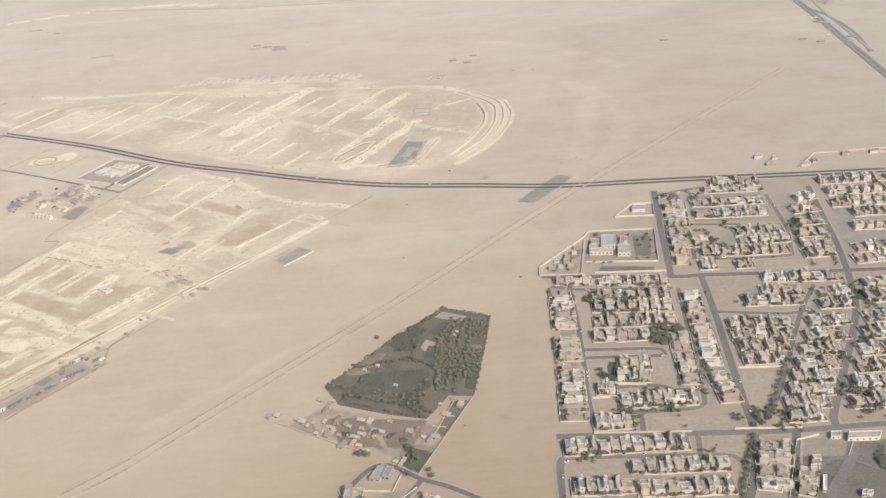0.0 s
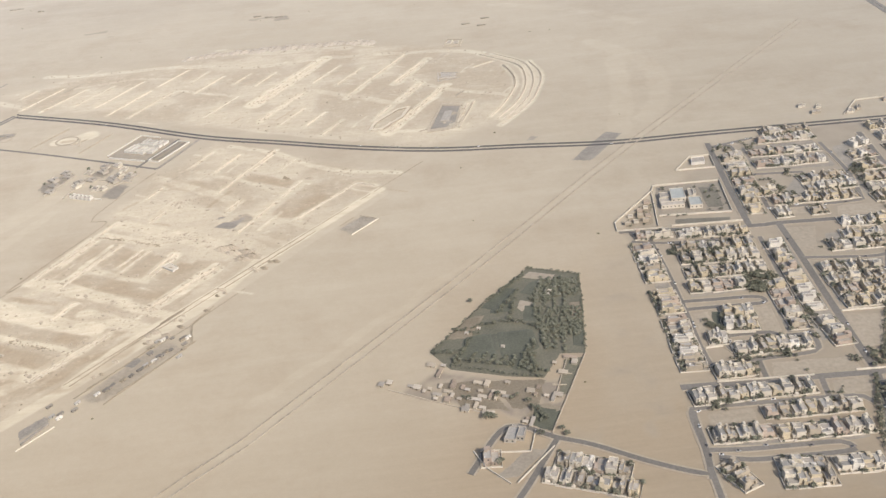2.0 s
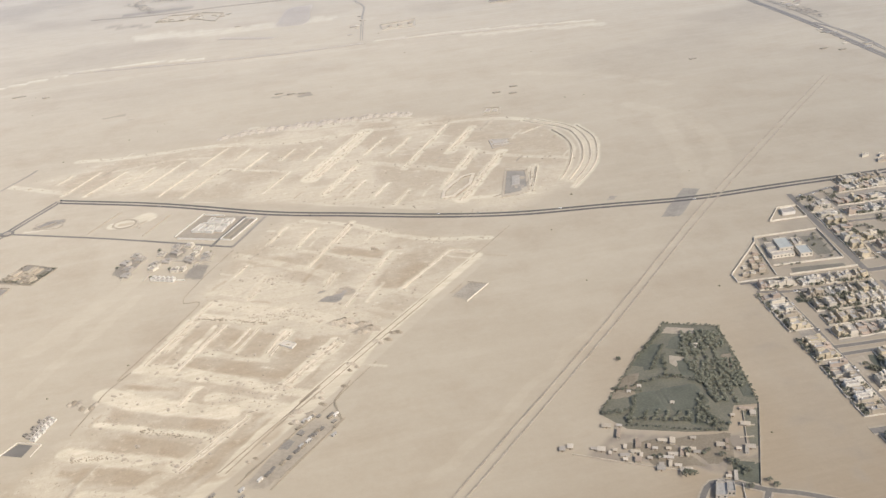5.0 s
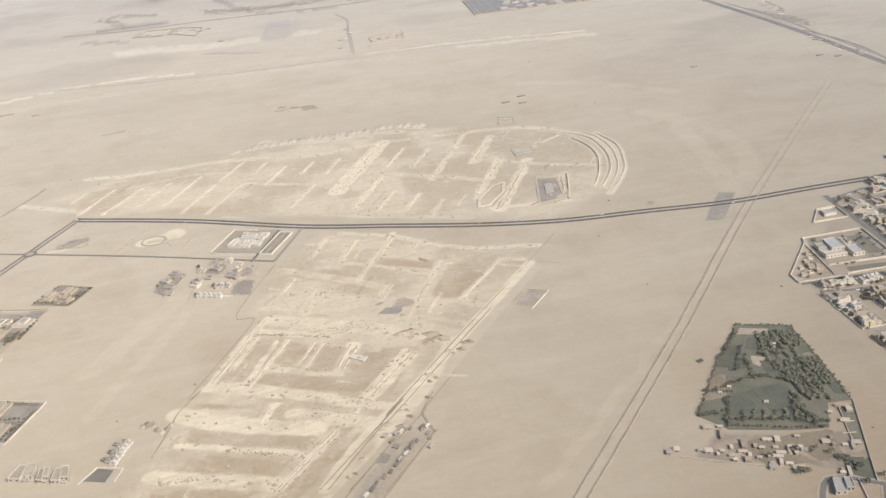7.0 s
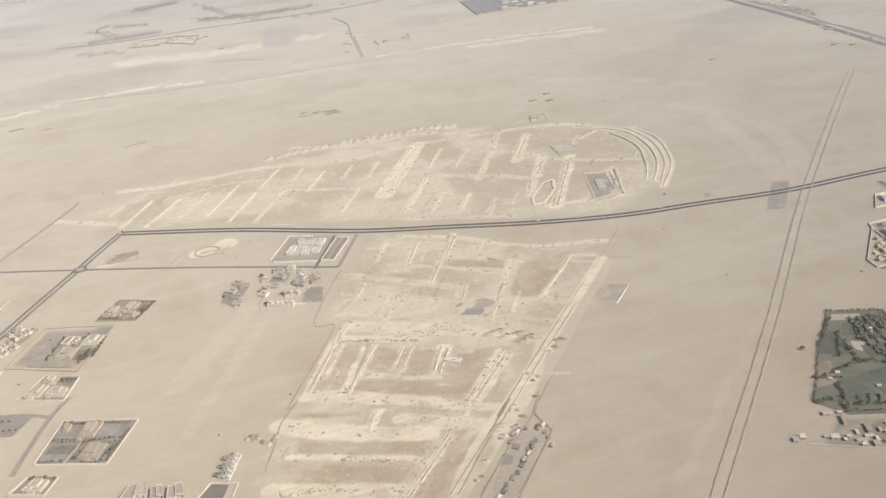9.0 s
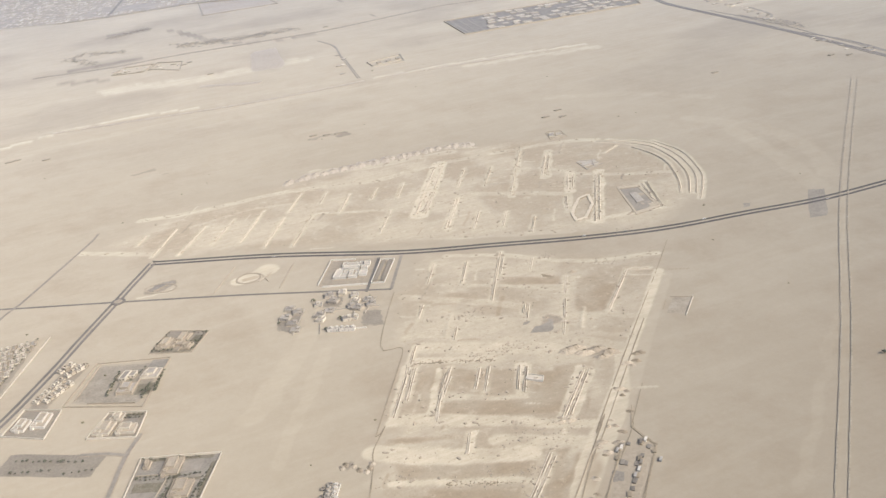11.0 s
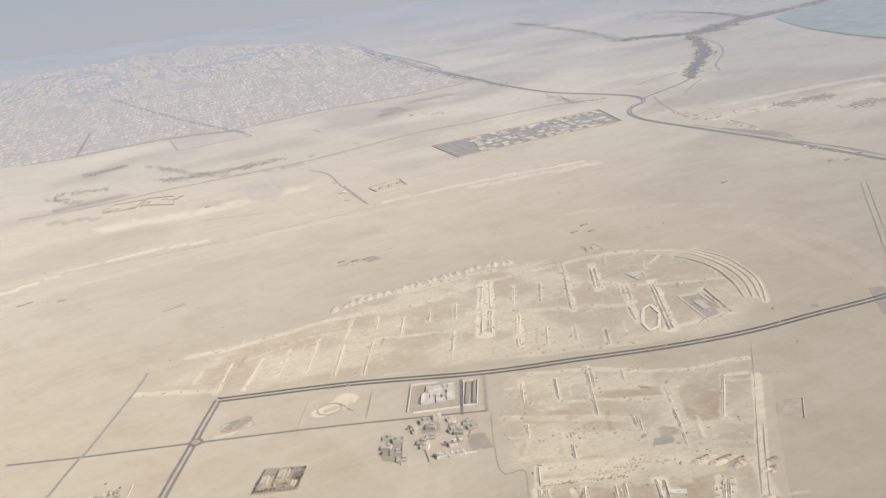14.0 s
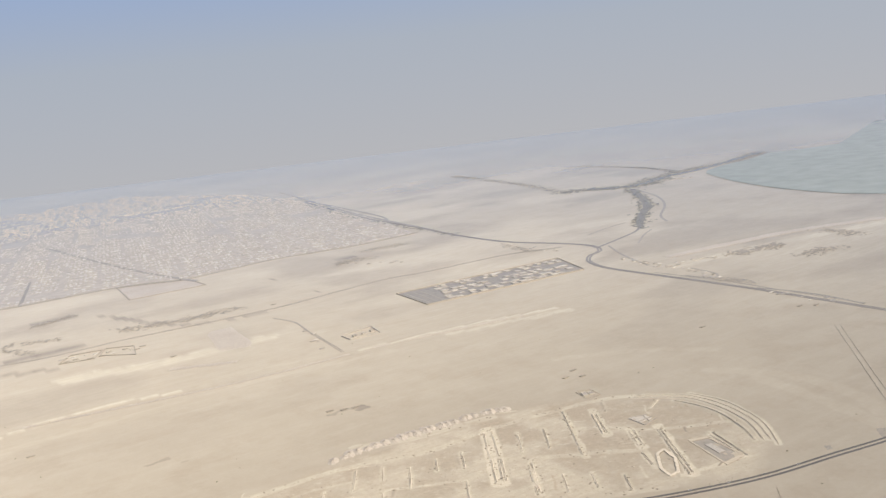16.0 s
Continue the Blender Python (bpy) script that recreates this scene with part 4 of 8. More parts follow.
ROWS_SOUTH = [
    ((70.1, 310.2), (110.2, 307.9), 7), ((45.3, 300.2), (68.9, 298.7), 5), ((70.7, 296.5), (108.5, 294.4), 7), ((129.0, 319.1), (121.1, 290.5), 4), ((135.2, 318.4), (126.7, 289.9), 4),
    ((139.8, 300.1), (133.5, 285.9), 2), ((64.0, 278.9), (80.9, 277.1), 4), ((62.3, 271.2), (81.1, 269.6), 4), ((44.7, 283.7), (49.9, 269.8), 3), ((85.5, 275.0), (102.5, 273.8), 4),
    ((-18.1, 298.9), (7.8, 286.9), 6), ((-24.5, 291.4), (8.7, 276.3), 7), ((-44.9, 303.7), (-43.0, 305.3), 1),
]
ROWS_EAST = [
    ((140.2, 411.3), (171.5, 409.7), 5), ((138.1, 400.6), (167.7, 398.6), 5), ((138.7, 390.4), (163.0, 389.1), 4), ((137.4, 379.9), (158.1, 379.1), 3), ((195.1, 434.5), (210.1, 434.7), 3),
    ((190.4, 423.6), (207.0, 423.5), 3), ((179.8, 407.5), (199.3, 408.0), 4), ((173.4, 395.3), (193.6, 395.1), 4), ((167.3, 383.7), (186.5, 383.1), 4), ((160.6, 372.6), (180.2, 372.4), 4),
    ((155.6, 362.8), (174.8, 362.1), 4), ((151.1, 353.7), (169.2, 352.3), 4), ((146.1, 344.5), (164.5, 343.6), 4), ((144.2, 335.4), (158.7, 334.9), 3), ((166.2, 441.6), (187.7, 438.5), 4),
    ((155.0, 431.5), (184.2, 429.0), 5), ((171.5, 455.0), (210.3, 450.4), 6),
]
ROWS_FAR_EAST = [((220.5, 439.7), (236.4, 440.4), 3), ((215.7, 426.8), (230.4, 427.0), 3), ((208.2, 408.9), (222.5, 409.1), 3), ((201.0, 395.1), (216.3, 395.1), 3), ((193.9, 381.1), (210.0, 381.0), 3),
    ((187.0, 367.8), (204.0, 367.5), 3), ((180.6, 355.2), (198.3, 354.7), 3), ((174.1, 342.4), (192.5, 341.8), 3)]
ROWS_NORTH = [
    ((144.2, 554.5), (133.5, 475.0), 7), ((150.5, 556.8), (139.7, 494.6), 5), ((171.2, 570.7), (207.4, 568.7), 8), ((178.1, 582.2), (209.0, 579.4), 7), ((159.0, 551.9), (203.2, 550.2), 8),
    ((156.5, 535.8), (199.4, 533.4), 8), ((173.1, 509.7), (201.7, 509.5), 5), ((172.3, 498.0), (200.9, 497.8), 5), ((146.2, 499.3), (154.2, 499.5), 2), ((146.9, 487.2), (196.2, 484.3), 9),
    ((143.7, 472.7), (150.8, 472.3), 2), ((163.1, 471.1), (170.9, 470.6), 2), ((221.9, 547.7), (235.0, 551.4), 2), ((214.7, 532.4), (231.2, 534.4), 3), ((212.7, 516.9), (228.2, 517.4), 3),
    ((207.9, 501.8), (224.6, 502.0), 3), ((204.2, 488.6), (222.1, 488.6), 3), ((202.5, 477.8), (219.3, 477.2), 3),
]
ROWS_NORTH_EAST = [((245.2, 571.8), (294.6, 571.1), 7), ((244.3, 555.0), (286.8, 553.6), 6), ((240.8, 538.6), (279.3, 536.9), 6), ((248.6, 523.4), (273.2, 523.2), 4), ((241.5, 506.0), (265.5, 505.8), 4),
    ((232.2, 480.0), (254.3, 480.7), 4), ((227.2, 467.9), (248.9, 468.5), 4)]
GRID = math.atan2(*reversed(Vector(((239.2, 454.9))) - Vector(((53.8, 473.9)))))
for rows, cross in ((ROWS_EDGE, 1.42), (ROWS_TOP, 0.8), (ROWS_WEST, 1.15), (ROWS_SOUTH, 1.05), (ROWS_EAST, 1.1), (ROWS_FAR_EAST, 1.25), (ROWS_NORTH, 1.15), (ROWS_NORTH_EAST, 1.2)):
    for a, b, count in rows:
        run = Vector(b) - Vector(a)
        row, pitch = (math.atan2(run.y, run.x), run.length / count / 9.1) if count > 1 else (GRID, 1.0)
        for i in range(count):
            p = Vector(a).lerp(Vector(b), (i + 0.5) / count)
            quarter = random.choice((0, 0, 1, 3))
            sx, sy = max(0.75, min(pitch, 1.25)) * random.uniform(0.94, 1.04), cross * random.uniform(0.92, 1.06)
            if quarter % 2:
                sx, sy = sy, sx
            v = copy_thing(random.choice(VILLAS), Matrix.Identity(4))
            v.matrix_basis = Matrix.Translation((p.x + random.uniform(-0.2, 0.2), p.y + random.uniform(-0.2, 0.2), 0)) @ Matrix.Rotation(row + quarter * math.pi / 2, 4, 'Z') @ Matrix.Diagonal((sx, sy, random.uniform(0.8, 1.1), 1))
for v in VILLAS:
    for o in (*v.children_recursive, v):
        bpy.data.objects.remove(o)

# ---------------------------------------------------------------- quads of ground, and what stands on them
def at(quad, u, v):
    """A place in a four-cornered plot: u along its first side, v away from it."""
    a, b, c, d = (Vector(p) for p in quad)
    return a.lerp(b, u).lerp(d.lerp(c, u), v)


def prism(bm, quad, u0, u1, v0, v1, z0, z1, origin=(0, 0)):
    o = Vector(origin)
    base = [at(quad, u, v) - o for u, v in ((u0, v0), (u1, v0), (u1, v1), (u0, v1))]
    lo, hi = [bm.verts.new((*p, z0)) for p in base], [bm.verts.new((*p, z1)) for p in base]
    bm.faces.new(hi)
    for i in range(4):
        bm.faces.new((lo[i], lo[(i + 1) % 4], hi[(i + 1) % 4], hi[i]))


def patch(name, quad, mat, label, z, category="ground", grid=12, rough=0.0, parent=None):
    """A plot surface, a little proud of the sand, with an uneven edge."""
    bm = bmesh.new()
    rows = []
    for j in range(grid + 1):
        row = []
        for i in range(grid + 1):
            p = at(quad, i / grid, j / grid)
            edge = rough if i in (0, grid) or j in (0, grid) else 0
            row.append(bm.verts.new((p.x + random.uniform(-1, 1) * edge, p.y + random.uniform(-1, 1) * edge, -0.05 if edge else z)))
        rows.append(row)
    for a, b in zip(rows, rows[1:]):
        for i in range(grid):
            bm.faces.new((a[i], a[i + 1], b[i + 1], b[i]))
    ob = part(name, bm, mat, parent)
    return tagged(ob, label, category, kind="structure")


def wall_thing(points, label, high=1.0, thick=0.3, mat=None, name="compound_wall", closed=False, piers=False):
    """A free-standing wall: a length of masonry for each side, with piers at the corners."""
    pts = [Vector(p) for p in points]
    if closed:
        pts.append(pts[0])
    root = tagged(new(name), label, "wall")
    root.location = (*pts[0], 0)
    for a, b in zip(pts, pts[1:]):
        bm = bmesh.new()
        d = (b - a).normalized() * 0.16
        ribbon(bm, [a + d - pts[0], b - d - pts[0]], 0, thick, -0.2, high)
        part("wall_length", bm, mat or M_WALL, root)
    if piers:
        for p in pts[:-1] if closed else pts:
            bm = bmesh.new()
            q = p - pts[0]
            box(bm, q.x - 0.26, q.x + 0.26, q.y - 0.26, q.y + 0.26, -0.2, high + 0.12)
            part("pier", bm, mat or M_WALL, root)
    return root


def building(name, quad, blocks, wall, roof, label, windows=True, category="building", parapet=True):
    """A flat-roofed building of several blocks: (u0, u1, v0, v1, height)."""
    root = tagged(new(name), label, category)
    o = at(quad, 0, 0)
    root.location = (*o, 0)
    for u0, u1, v0, v1, h in blocks:
        bm = bmesh.new()
        prism(bm, quad, u0, u1, v0, v1, -0.1, h, o)
        block = part("block", bm, wall, root)
        du, dv = min(0.3 / max((at(quad, 1, 0) - o).length, 1), (u1 - u0) * 0.2), min(0.3 / max((at(quad, 0, 1) - o).length, 1), (v1 - v0) * 0.2)
        bm = bmesh.new()
        prism(bm, quad, u0 + du, u1 - du, v0 + dv, v1 - dv, h, h + 0.04, o)
        part("roof", bm, roof, block)
        if parapet:
            bm = bmesh.new()
            for a, b, c, d in ((u0, u1, v0, v0 + dv * 0.8), (u0, u1, v1 - dv * 0.8, v1), (u0, u0 + du * 0.8, v0 + dv * 0.8, v1 - dv * 0.8), (u1 - du * 0.8, u1, v0 + dv * 0.8, v1 - dv * 0.8)):
                prism(bm, quad, a, b, c, d, h + 0.003, h + 0.4, o)
            part("parapet", bm, wall, block)
        if windows:
            n = max(2, int((at(quad, u1, 0) - at(quad, u0, 0)).length / 2.2))
            for i in range(n):
                um = u0 + (u1 - u0) * (i + 0.5) / n
                a, b = at(quad, um, v0) - o, at(quad, um + 0.001, v0) - o
                d = (b - a).normalized()
                q = Vector((d.y, -d.x)) * 0.03
                bm = bmesh.new()
                ribbon(bm, [a - d * 0.35 + q, a + d * 0.35 + q], 0, 0.1, h * 0.45, h * 0.78)
                part("window", bm, M_GLASS, block)
    return root


# ---------------------------------------------------------------- trees
def tree(height, spread, seed):
    rnd = random.Random(seed)
    root = new("tree")
    bm = bmesh.new()
    bmesh.ops.create_cone(bm, cap_ends=True, segments=6, radius1=0.16, radius2=0.08, depth=height * 0.55, matrix=Matrix.Translation((0, 0, height * 0.27)))
    for k in range(3):
        a = k * 2.1 + rnd.random()
        m = Matrix.Translation((0, 0, height * 0.45)) @ Matrix.Rotation(a, 4, 'Z') @ Matrix.Rotation(0.7, 4, 'Y') @ Matrix.Translation((0, 0, height * 0.2))
        bmesh.ops.create_cone(bm, cap_ends=False, segments=5, radius1=0.07, radius2=0.03, depth=height * 0.4, matrix=m)
    part("trunk", bm, M_BARK, root)
    bm = bmesh.new()
    for k in range(34):
        a, r = rnd.uniform(0, 6.28), spread * rnd.random() ** 0.55
        z = height * (0.5 + 0.5 * (1 - (r / spread) ** 2) * rnd.uniform(0.25, 1))
        s = rnd.uniform(0.16, 0.42)
        m = Matrix.Translation((r * math.cos(a), r * math.sin(a), z)) @ Euler((rnd.random() * 6, rnd.random() * 6, 0)).to_matrix().to_4x4() @ Matrix.Diagonal((s * rnd.uniform(0.7, 1.5), s, s * rnd.uniform(0.5, 0.9), 1))
        bmesh.ops.create_uvsphere(bm, u_segments=4, v_segments=2, radius=1.15, matrix=m)
    part("crown", bm, M_LEAF, root)
    return root


def palm(height, seed):
    rnd = random.Random(seed)
    root = new("palm_tree")
    bm = bmesh.new()
    bmesh.ops.create_cone(bm, cap_ends=True, segments=6, radius1=0.17, radius2=0.11, depth=height, matrix=Matrix.Translation((0, 0, height / 2)))
    part("trunk", bm, M_BARK, root)
    bm = bmesh.new()
    for k in range(16):
        a, lift = k * 0.393 + rnd.uniform(-0.2, 0.2), rnd.uniform(0.0, 0.9)
        d, n = Vector((math.cos(a), math.sin(a), 0)), Vector((-math.sin(a), math.cos(a), 0))
        prev = None
        for i in range(5):
            t = i / 4
            p = d * (1.6 * t) + Vector((0, 0, height + lift * t * 1.1 - 1.3 * t * t))
            w = 0.26 * math.sin(0.35 + t * 2.6)
            cur = [bm.verts.new(p - n * w + Vector((0, 0, -0.08))), bm.verts.new(p), bm.verts.new(p + n * w + Vector((0, 0, -0.08)))]
            if prev:
                bm.faces.new((prev[0], prev[1], cur[1], cur[0]))
                bm.faces.new((prev[1], prev[2], cur[2], cur[1]))
            prev = cur
    part("crown", bm, M_PALM, root)
    return root


TREES = [tagged(tree(2.1 + 0.25 * k, 1.15 + 0.16 * k, k), "dark green broad-leaved tree on dry soil", "tree") for k in range(5)]
PALMS = [tagged(palm(1.7 + 0.35 * k, 40 + k), "dusty green date palm on dry soil", "palm tree") for k in range(3)]


PLANTED, REST = [0], []


def plant(kinds, x, y, size=1.0, group=""):
    PLANTED[0] += 1
    if PLANTED[0] % 13:
        REST.append((random.choice(kinds), x, y, size * random.uniform(0.75, 1.25), random.uniform(0, 6.28)))
        return None
    t = copy_thing(random.choice(kinds), Matrix.Identity(4))
    k = size * random.uniform(0.75, 1.25)
    t.matrix_basis = Matrix.Translation((x, y, 0.0)) @ Matrix.Rotation(random.uniform(0, 6.28), 4, 'Z') @ Matrix.Diagonal((k, k, k * random.uniform(0.9, 1.1), 1))
    return tagged(t, group=group)


# ---------------------------------------------------------------- the walled farm
FARM = [(-2.6, 448.1), (22.3, 435.9), (17.0, 404.4), (9.1, 366.8), (-2.1, 369.0), (-13.0, 352.4), (-29.6, 357.3), (-53.4, 367.4), (-61.3, 382.6), (-30.5, 418.5)]
farm_soil = bmesh.new()
farm_soil.faces.new([farm_soil.verts.new((x, y, 0.07)) for x, y in FARM])
bmesh.ops.triangulate(farm_soil, faces=farm_soil.faces[:])
tagged(part("farm_ground", farm_soil, M_EARTH), "dark irrigated soil of a desert farm", "ground", kind="structure")
FIELDS = [
    ([(-50.7, 375.9), (-27.2, 376.6), (-27.4, 392.9), (-43.8, 390.2)], "field"), ([(-27.1, 366.8), (-9.1, 374.3), (-9.5, 392.0), (-26.8, 391.9)], "field"), ([(-27.2, 376.6), (-26.5, 361.1), (-15.5, 355.6), (-13.9, 370.5)], "field"),
    ([(-14.9, 398.6), (-6.6, 395.1), (-4.2, 411.3), (-11.2, 414.3)], "field"), ([(-30.4, 408.1), (-17.6, 407.9), (-13.7, 418.9), (-26.2, 417.9)], "field"), ([(4.7, 372.6), (9.8, 369.8), (14.1, 394.8), (8.6, 395.5)], "field"),
    ([(-34.5, 413.9), (-24.9, 409.4), (-9.2, 428.8), (-17.4, 432.8)], "field"), ([(-12.4, 424.1), (-3.3, 418.5), (5.8, 429.7), (-2.9, 435.3)], "field"),
]
for i, (quad, _) in enumerate(FIELDS):
    patch("crop_field", quad, M_CROP, "low green crop in an irrigated field", 0.12 + 0.012 * i, "field", 8, 0.5)
for quad in ([(-54.8, 390.2), (-41.0, 388.4), (-30.4, 409.6), (-38.9, 409.2)], [(9.1, 394.5), (14.6, 393.8), (16.9, 410.6), (10.7, 411.4)]):
    patch("fallow_field", quad, M_FALLOW, "brown fallow strip between crop fields", 0.235, "field", 6, 0.5)
for quad in ([(-61.7, 359.8), (-51.6, 337.8), (-29.2, 331.5), (-42.5, 357.6)], [(-42.5, 357.6), (-29.2, 331.5), (-18.2, 334.0), (-10.4, 352.9)], [(-29.0, 318.3), (-17.2, 316.3), (-8.4, 332.9), (-21.9, 338.3)]):
    patch("farmyard_ground", quad, M_FALLOW, "trodden brown earth of a farmyard", 0.06, "ground", 8, 1.2)
for quad in ([(-50.6, 374.1), (-29.8, 371.5), (-30.1, 393.2), (-43.9, 392.6)], [(-29.8, 371.5), (-13.4, 370.4), (-11.4, 392.3), (-29.6, 393.2)]):
    patch("crop_field", quad, M_CROP, "low green crop in an irrigated field", 0.25, "field", 8, 0.5)
patch("garden_plot", [(-25.5, 320.7), (-18.4, 317.8), (-10.7, 330.5), (-21.4, 335.9)], M_CROP, "dark green garden plot beside a farm road", 0.14, "garden", 6, 0.4)
patch("farm_yard", [(-15.5, 410.6), (-14.4, 405.4), (-3.5, 413.7), (-12.9, 420.1)], M_LOT, "bare sandy yard between crop fields", 0.14, "ground", 5, 0.3)
patch("farm_clearing", [(-10.5, 439.0), (9.0, 430.7), (12.3, 437.6), (-4.1, 445.8)], M_LOT, "bare sandy clearing under trees", 0.12, "ground", 6, 0.6)


def along(points, gap):
    line = straight(points, gap)
    return [(p.x + random.uniform(-0.6, 0.6), p.y + random.uniform(-0.6, 0.6)) for p in line]


HEDGES = [[(-60.5, 382.5), (-30.5, 417.9), (-2.7, 447.5)], [(-2.7, 447.5), (20.5, 436.1)], [(21.6, 434.9), (16.4, 403.5), (9.8, 369.8)], [(-52.2, 369.8), (-29.6, 359.4), (-13.7, 353.3)]]
for line in HEDGES:
    for x, y in along(line, 2.0):
        plant(TREES, x, y, 0.45, "farm hedge trees")
for x, y in along([(-51.0, 372.3), (-27.1, 363.3), (-10.4, 355.0)], 2.6):
    plant(TREES + PALMS, x, y + 2, 0.75, "farm trees")
ORCHARD = [(-7.4, 418.0), (2.0, 435.9), (19.6, 431.8), (14.5, 399.7), (8.6, 372.1), (-8.6, 374.3), (-8.6, 392.9)]
xs, ys = [p[0] for p in ORCHARD], [p[1] for p in ORCHARD]
count = 0
while count < 640:
    x, y = random.uniform(min(xs), max(xs)), random.uniform(min(ys), max(ys))
    if inside(ORCHARD, np.array(x), np.array(y)) and noise.noise((x * 0.06, y * 0.06, 3)) > -0.25:
        plant(PALMS + PALMS + TREES[:2], x, y, 0.5, "farm orchard trees")
        count += 1
for line in ([(-48.7, 398.5), (-37.1, 393.0)], [(-58.7, 380.1), (-44.1, 380.8)], [(-14.4, 419.0), (-20.4, 401.5)], [(-12.0, 427.0), (-24.5, 409.1)], [(-20.4, 401.5), (-7.9, 392.8)], [(-41.0, 389.6), (-50.5, 371.5)], [(-16.1, 378.0), (-15.0, 360.0)], [(-12.0, 381.3), (-15.8, 362.8)], [(-19.2, 371.1), (-15.5, 353.5)], [(-44.1, 397.4), (-27.4, 400.2), (-16.3, 398.8)], [(-27.6, 420.7), (-6.8, 440.0)]):
    for x, y in along(line, 2.1):
        plant(TREES + PALMS[:1], x, y, 0.72, "farm trees")
for x, y in [(-37.0, 422.0), (-41.4, 331.7), (-38.9, 329.5), (-21.9, 315.4), (-12.5, 316.8), (-11.4, 313.2)]:
    plant(TREES, x, y, 1.2)


YARD = -0.42


def shed(x, y, wide, deep, high, turn, mat=None, label="low farm shed with a pale sheet-metal roof"):
    root = tagged(new("farm_shed"), label, "shed", "farm sheds")
    wide, deep, high = wide * 1.1, deep * 0.82, high * 0.8
    bm = bmesh.new()
    box(bm, -wide / 2, wide / 2, -deep / 2, deep / 2, -0.1, high)
    part("body", bm, mat or M_TAN, root)
    bm = bmesh.new()
    v = [bm.verts.new(p) for p in ((-wide / 2 - .15, -deep / 2 - .15, high), (wide / 2 + .15, -deep / 2 - .15, high), (wide / 2 + .15, deep / 2 + .15, high + .3), (-wide / 2 - .15, deep / 2 + .15, high + .3))]
    w = [bm.verts.new(q.co + Vector((0, 0, 0.08))) for q in v]
    bm.faces.new(w)
    for i in range(4):
        bm.faces.new((v[i], v[(i + 1) % 4], w[(i + 1) % 4], w[i]))
    part("roof", bm, (M_METAL, M_ROOF, M_TAN, M_METAL, M_RUST)[int(x * 3 + y) % 5], root)
    bm = bmesh.new()
    box(bm, -0.3, 0.3, -deep / 2 - 0.03, -deep / 2 + 0.05, 0, high * 0.75)
    part("door", bm, M_BARK, root)
    root.matrix_basis = Matrix.Translation((x, y, 0)) @ Matrix.Rotation(turn, 4, 'Z')
    return root


for k in range(7):
    u = k / 6
    a, b2 = Vector(((-43.1, 373.1))).lerp(Vector(((-15.4, 358.5))), u * 0.9), Vector(((-39.3, 378.0))).lerp(Vector(((-12.7, 365.1))), u * 0.9)
    for x, y in along([a, b2], 1.6):
        plant(PALMS + TREES[:1], x, y, 0.6, "farm orchard rows")
for p, q in (((2.0, 435.3), (-5.9, 411.5)), ((5.5, 434.8), (-1.4, 408.9)), ((9.0, 433.2), (2.4, 405.3)), ((12.5, 432.7), (6.4, 395.8)), ((0.4, 396.6), (-3.3, 373.6)), ((4.4, 393.7), (0.9, 370.9)), ((-5.7, 397.4), (-8.0, 374.2))):
    for x, y in along([p, q], 1.9):
        plant(PALMS + TREES[:1], x, y, 0.65, "farm orchard rows")
for x, y in [(3.8, 422.3), (2.1, 419.9), (-17.2, 399.2), (-27.1, 379.5), (-36.2, 396.8), (-42.4, 394.1)]:
    shed(x, y, 1.6, 1.3, 0.9, YARD, M_WHITE, "small white pump house among farm trees")
SHEDS_LOW = [(-72.1, 358.2), (-66.6, 353.4), (-61.2, 349.9), (-54.7, 348.0), (-52.0, 344.9), (-45.4, 339.0), (-42.9, 336.8), (-39.0, 332.6), (-56.2, 350.9), (-49.4, 352.6), (-42.1, 348.5), (-38.2, 344.0), (-31.9, 342.5), (-52.8, 357.9), (-42.4, 354.6), (-16.9, 345.6), (-14.5, 339.3), (-12.0, 337.1), (-29.1, 320.4), (-25.5, 325.5), (-41.9, 344.5), (-59.1, 355.4)]
for x, y in [(-85.2, 362.0), (-81.5, 362.6)]:
    shed(x, y, 2.2, 3.0, 1.2, YARD)
SHEDS = [(-61.6, 371.9), (-56.2, 370.3), (-58.5, 365.0), (-69.4, 356.6), (-64.1, 354.3), (-53.4, 354.7), (-47.7, 350.0), (-45.6, 342.9), (-57.1, 345.4), (-49.2, 339.4), (-41.5, 332.8), (-36.4, 341.9), (-34.5, 345.6), (-20.6, 344.0), (-18.9, 341.0), (-9.5, 338.8), (-26.7, 323.8), (-23.8, 323.4), (-50.3, 336.9), (-62.2, 346.8), (-38.5, 352.9), (-29.5, 351.9), (1.6, 364.2), (2.7, 360.6), (-6.3, 361.7), (-4.0, 354.2)]
for i, (x, y) in enumerate(SHEDS):
    shed(x, y, (3.6, 2.0, 5.6, 3.0, 1.6)[i % 5], (2.6, 1.4, 1.6, 3.0, 1.5)[i % 5], (1.1, 1.0, 1.3, 1.2)[i % 4], YARD + (0, 0, 1.57)[i % 3])
for i, (x, y) in enumerate(SHEDS_LOW):
    shed(x, y, (2.6, 1.8, 3.6)[i % 3], (1.5, 1.4, 1.6)[i % 3], 0.8, YARD + (0, 1.57)[i % 2], (M_TAN, M_ROSE, M_CREAM)[i % 3], "small low farm hut with a dusty roof")
wall_thing([(-82.5, 358.1), (-51.6, 338.6), (-37.8, 331.3)], "low broken mud-brick farmyard wall", 0.5, 0.3, M_TAN, "farm_wall")
wall_thing([(9.1, 366.8), (-17.2, 314.9)], "low farm wall beside a sandy track", 0.7, 0.3, M_TAN, "farm_wall")
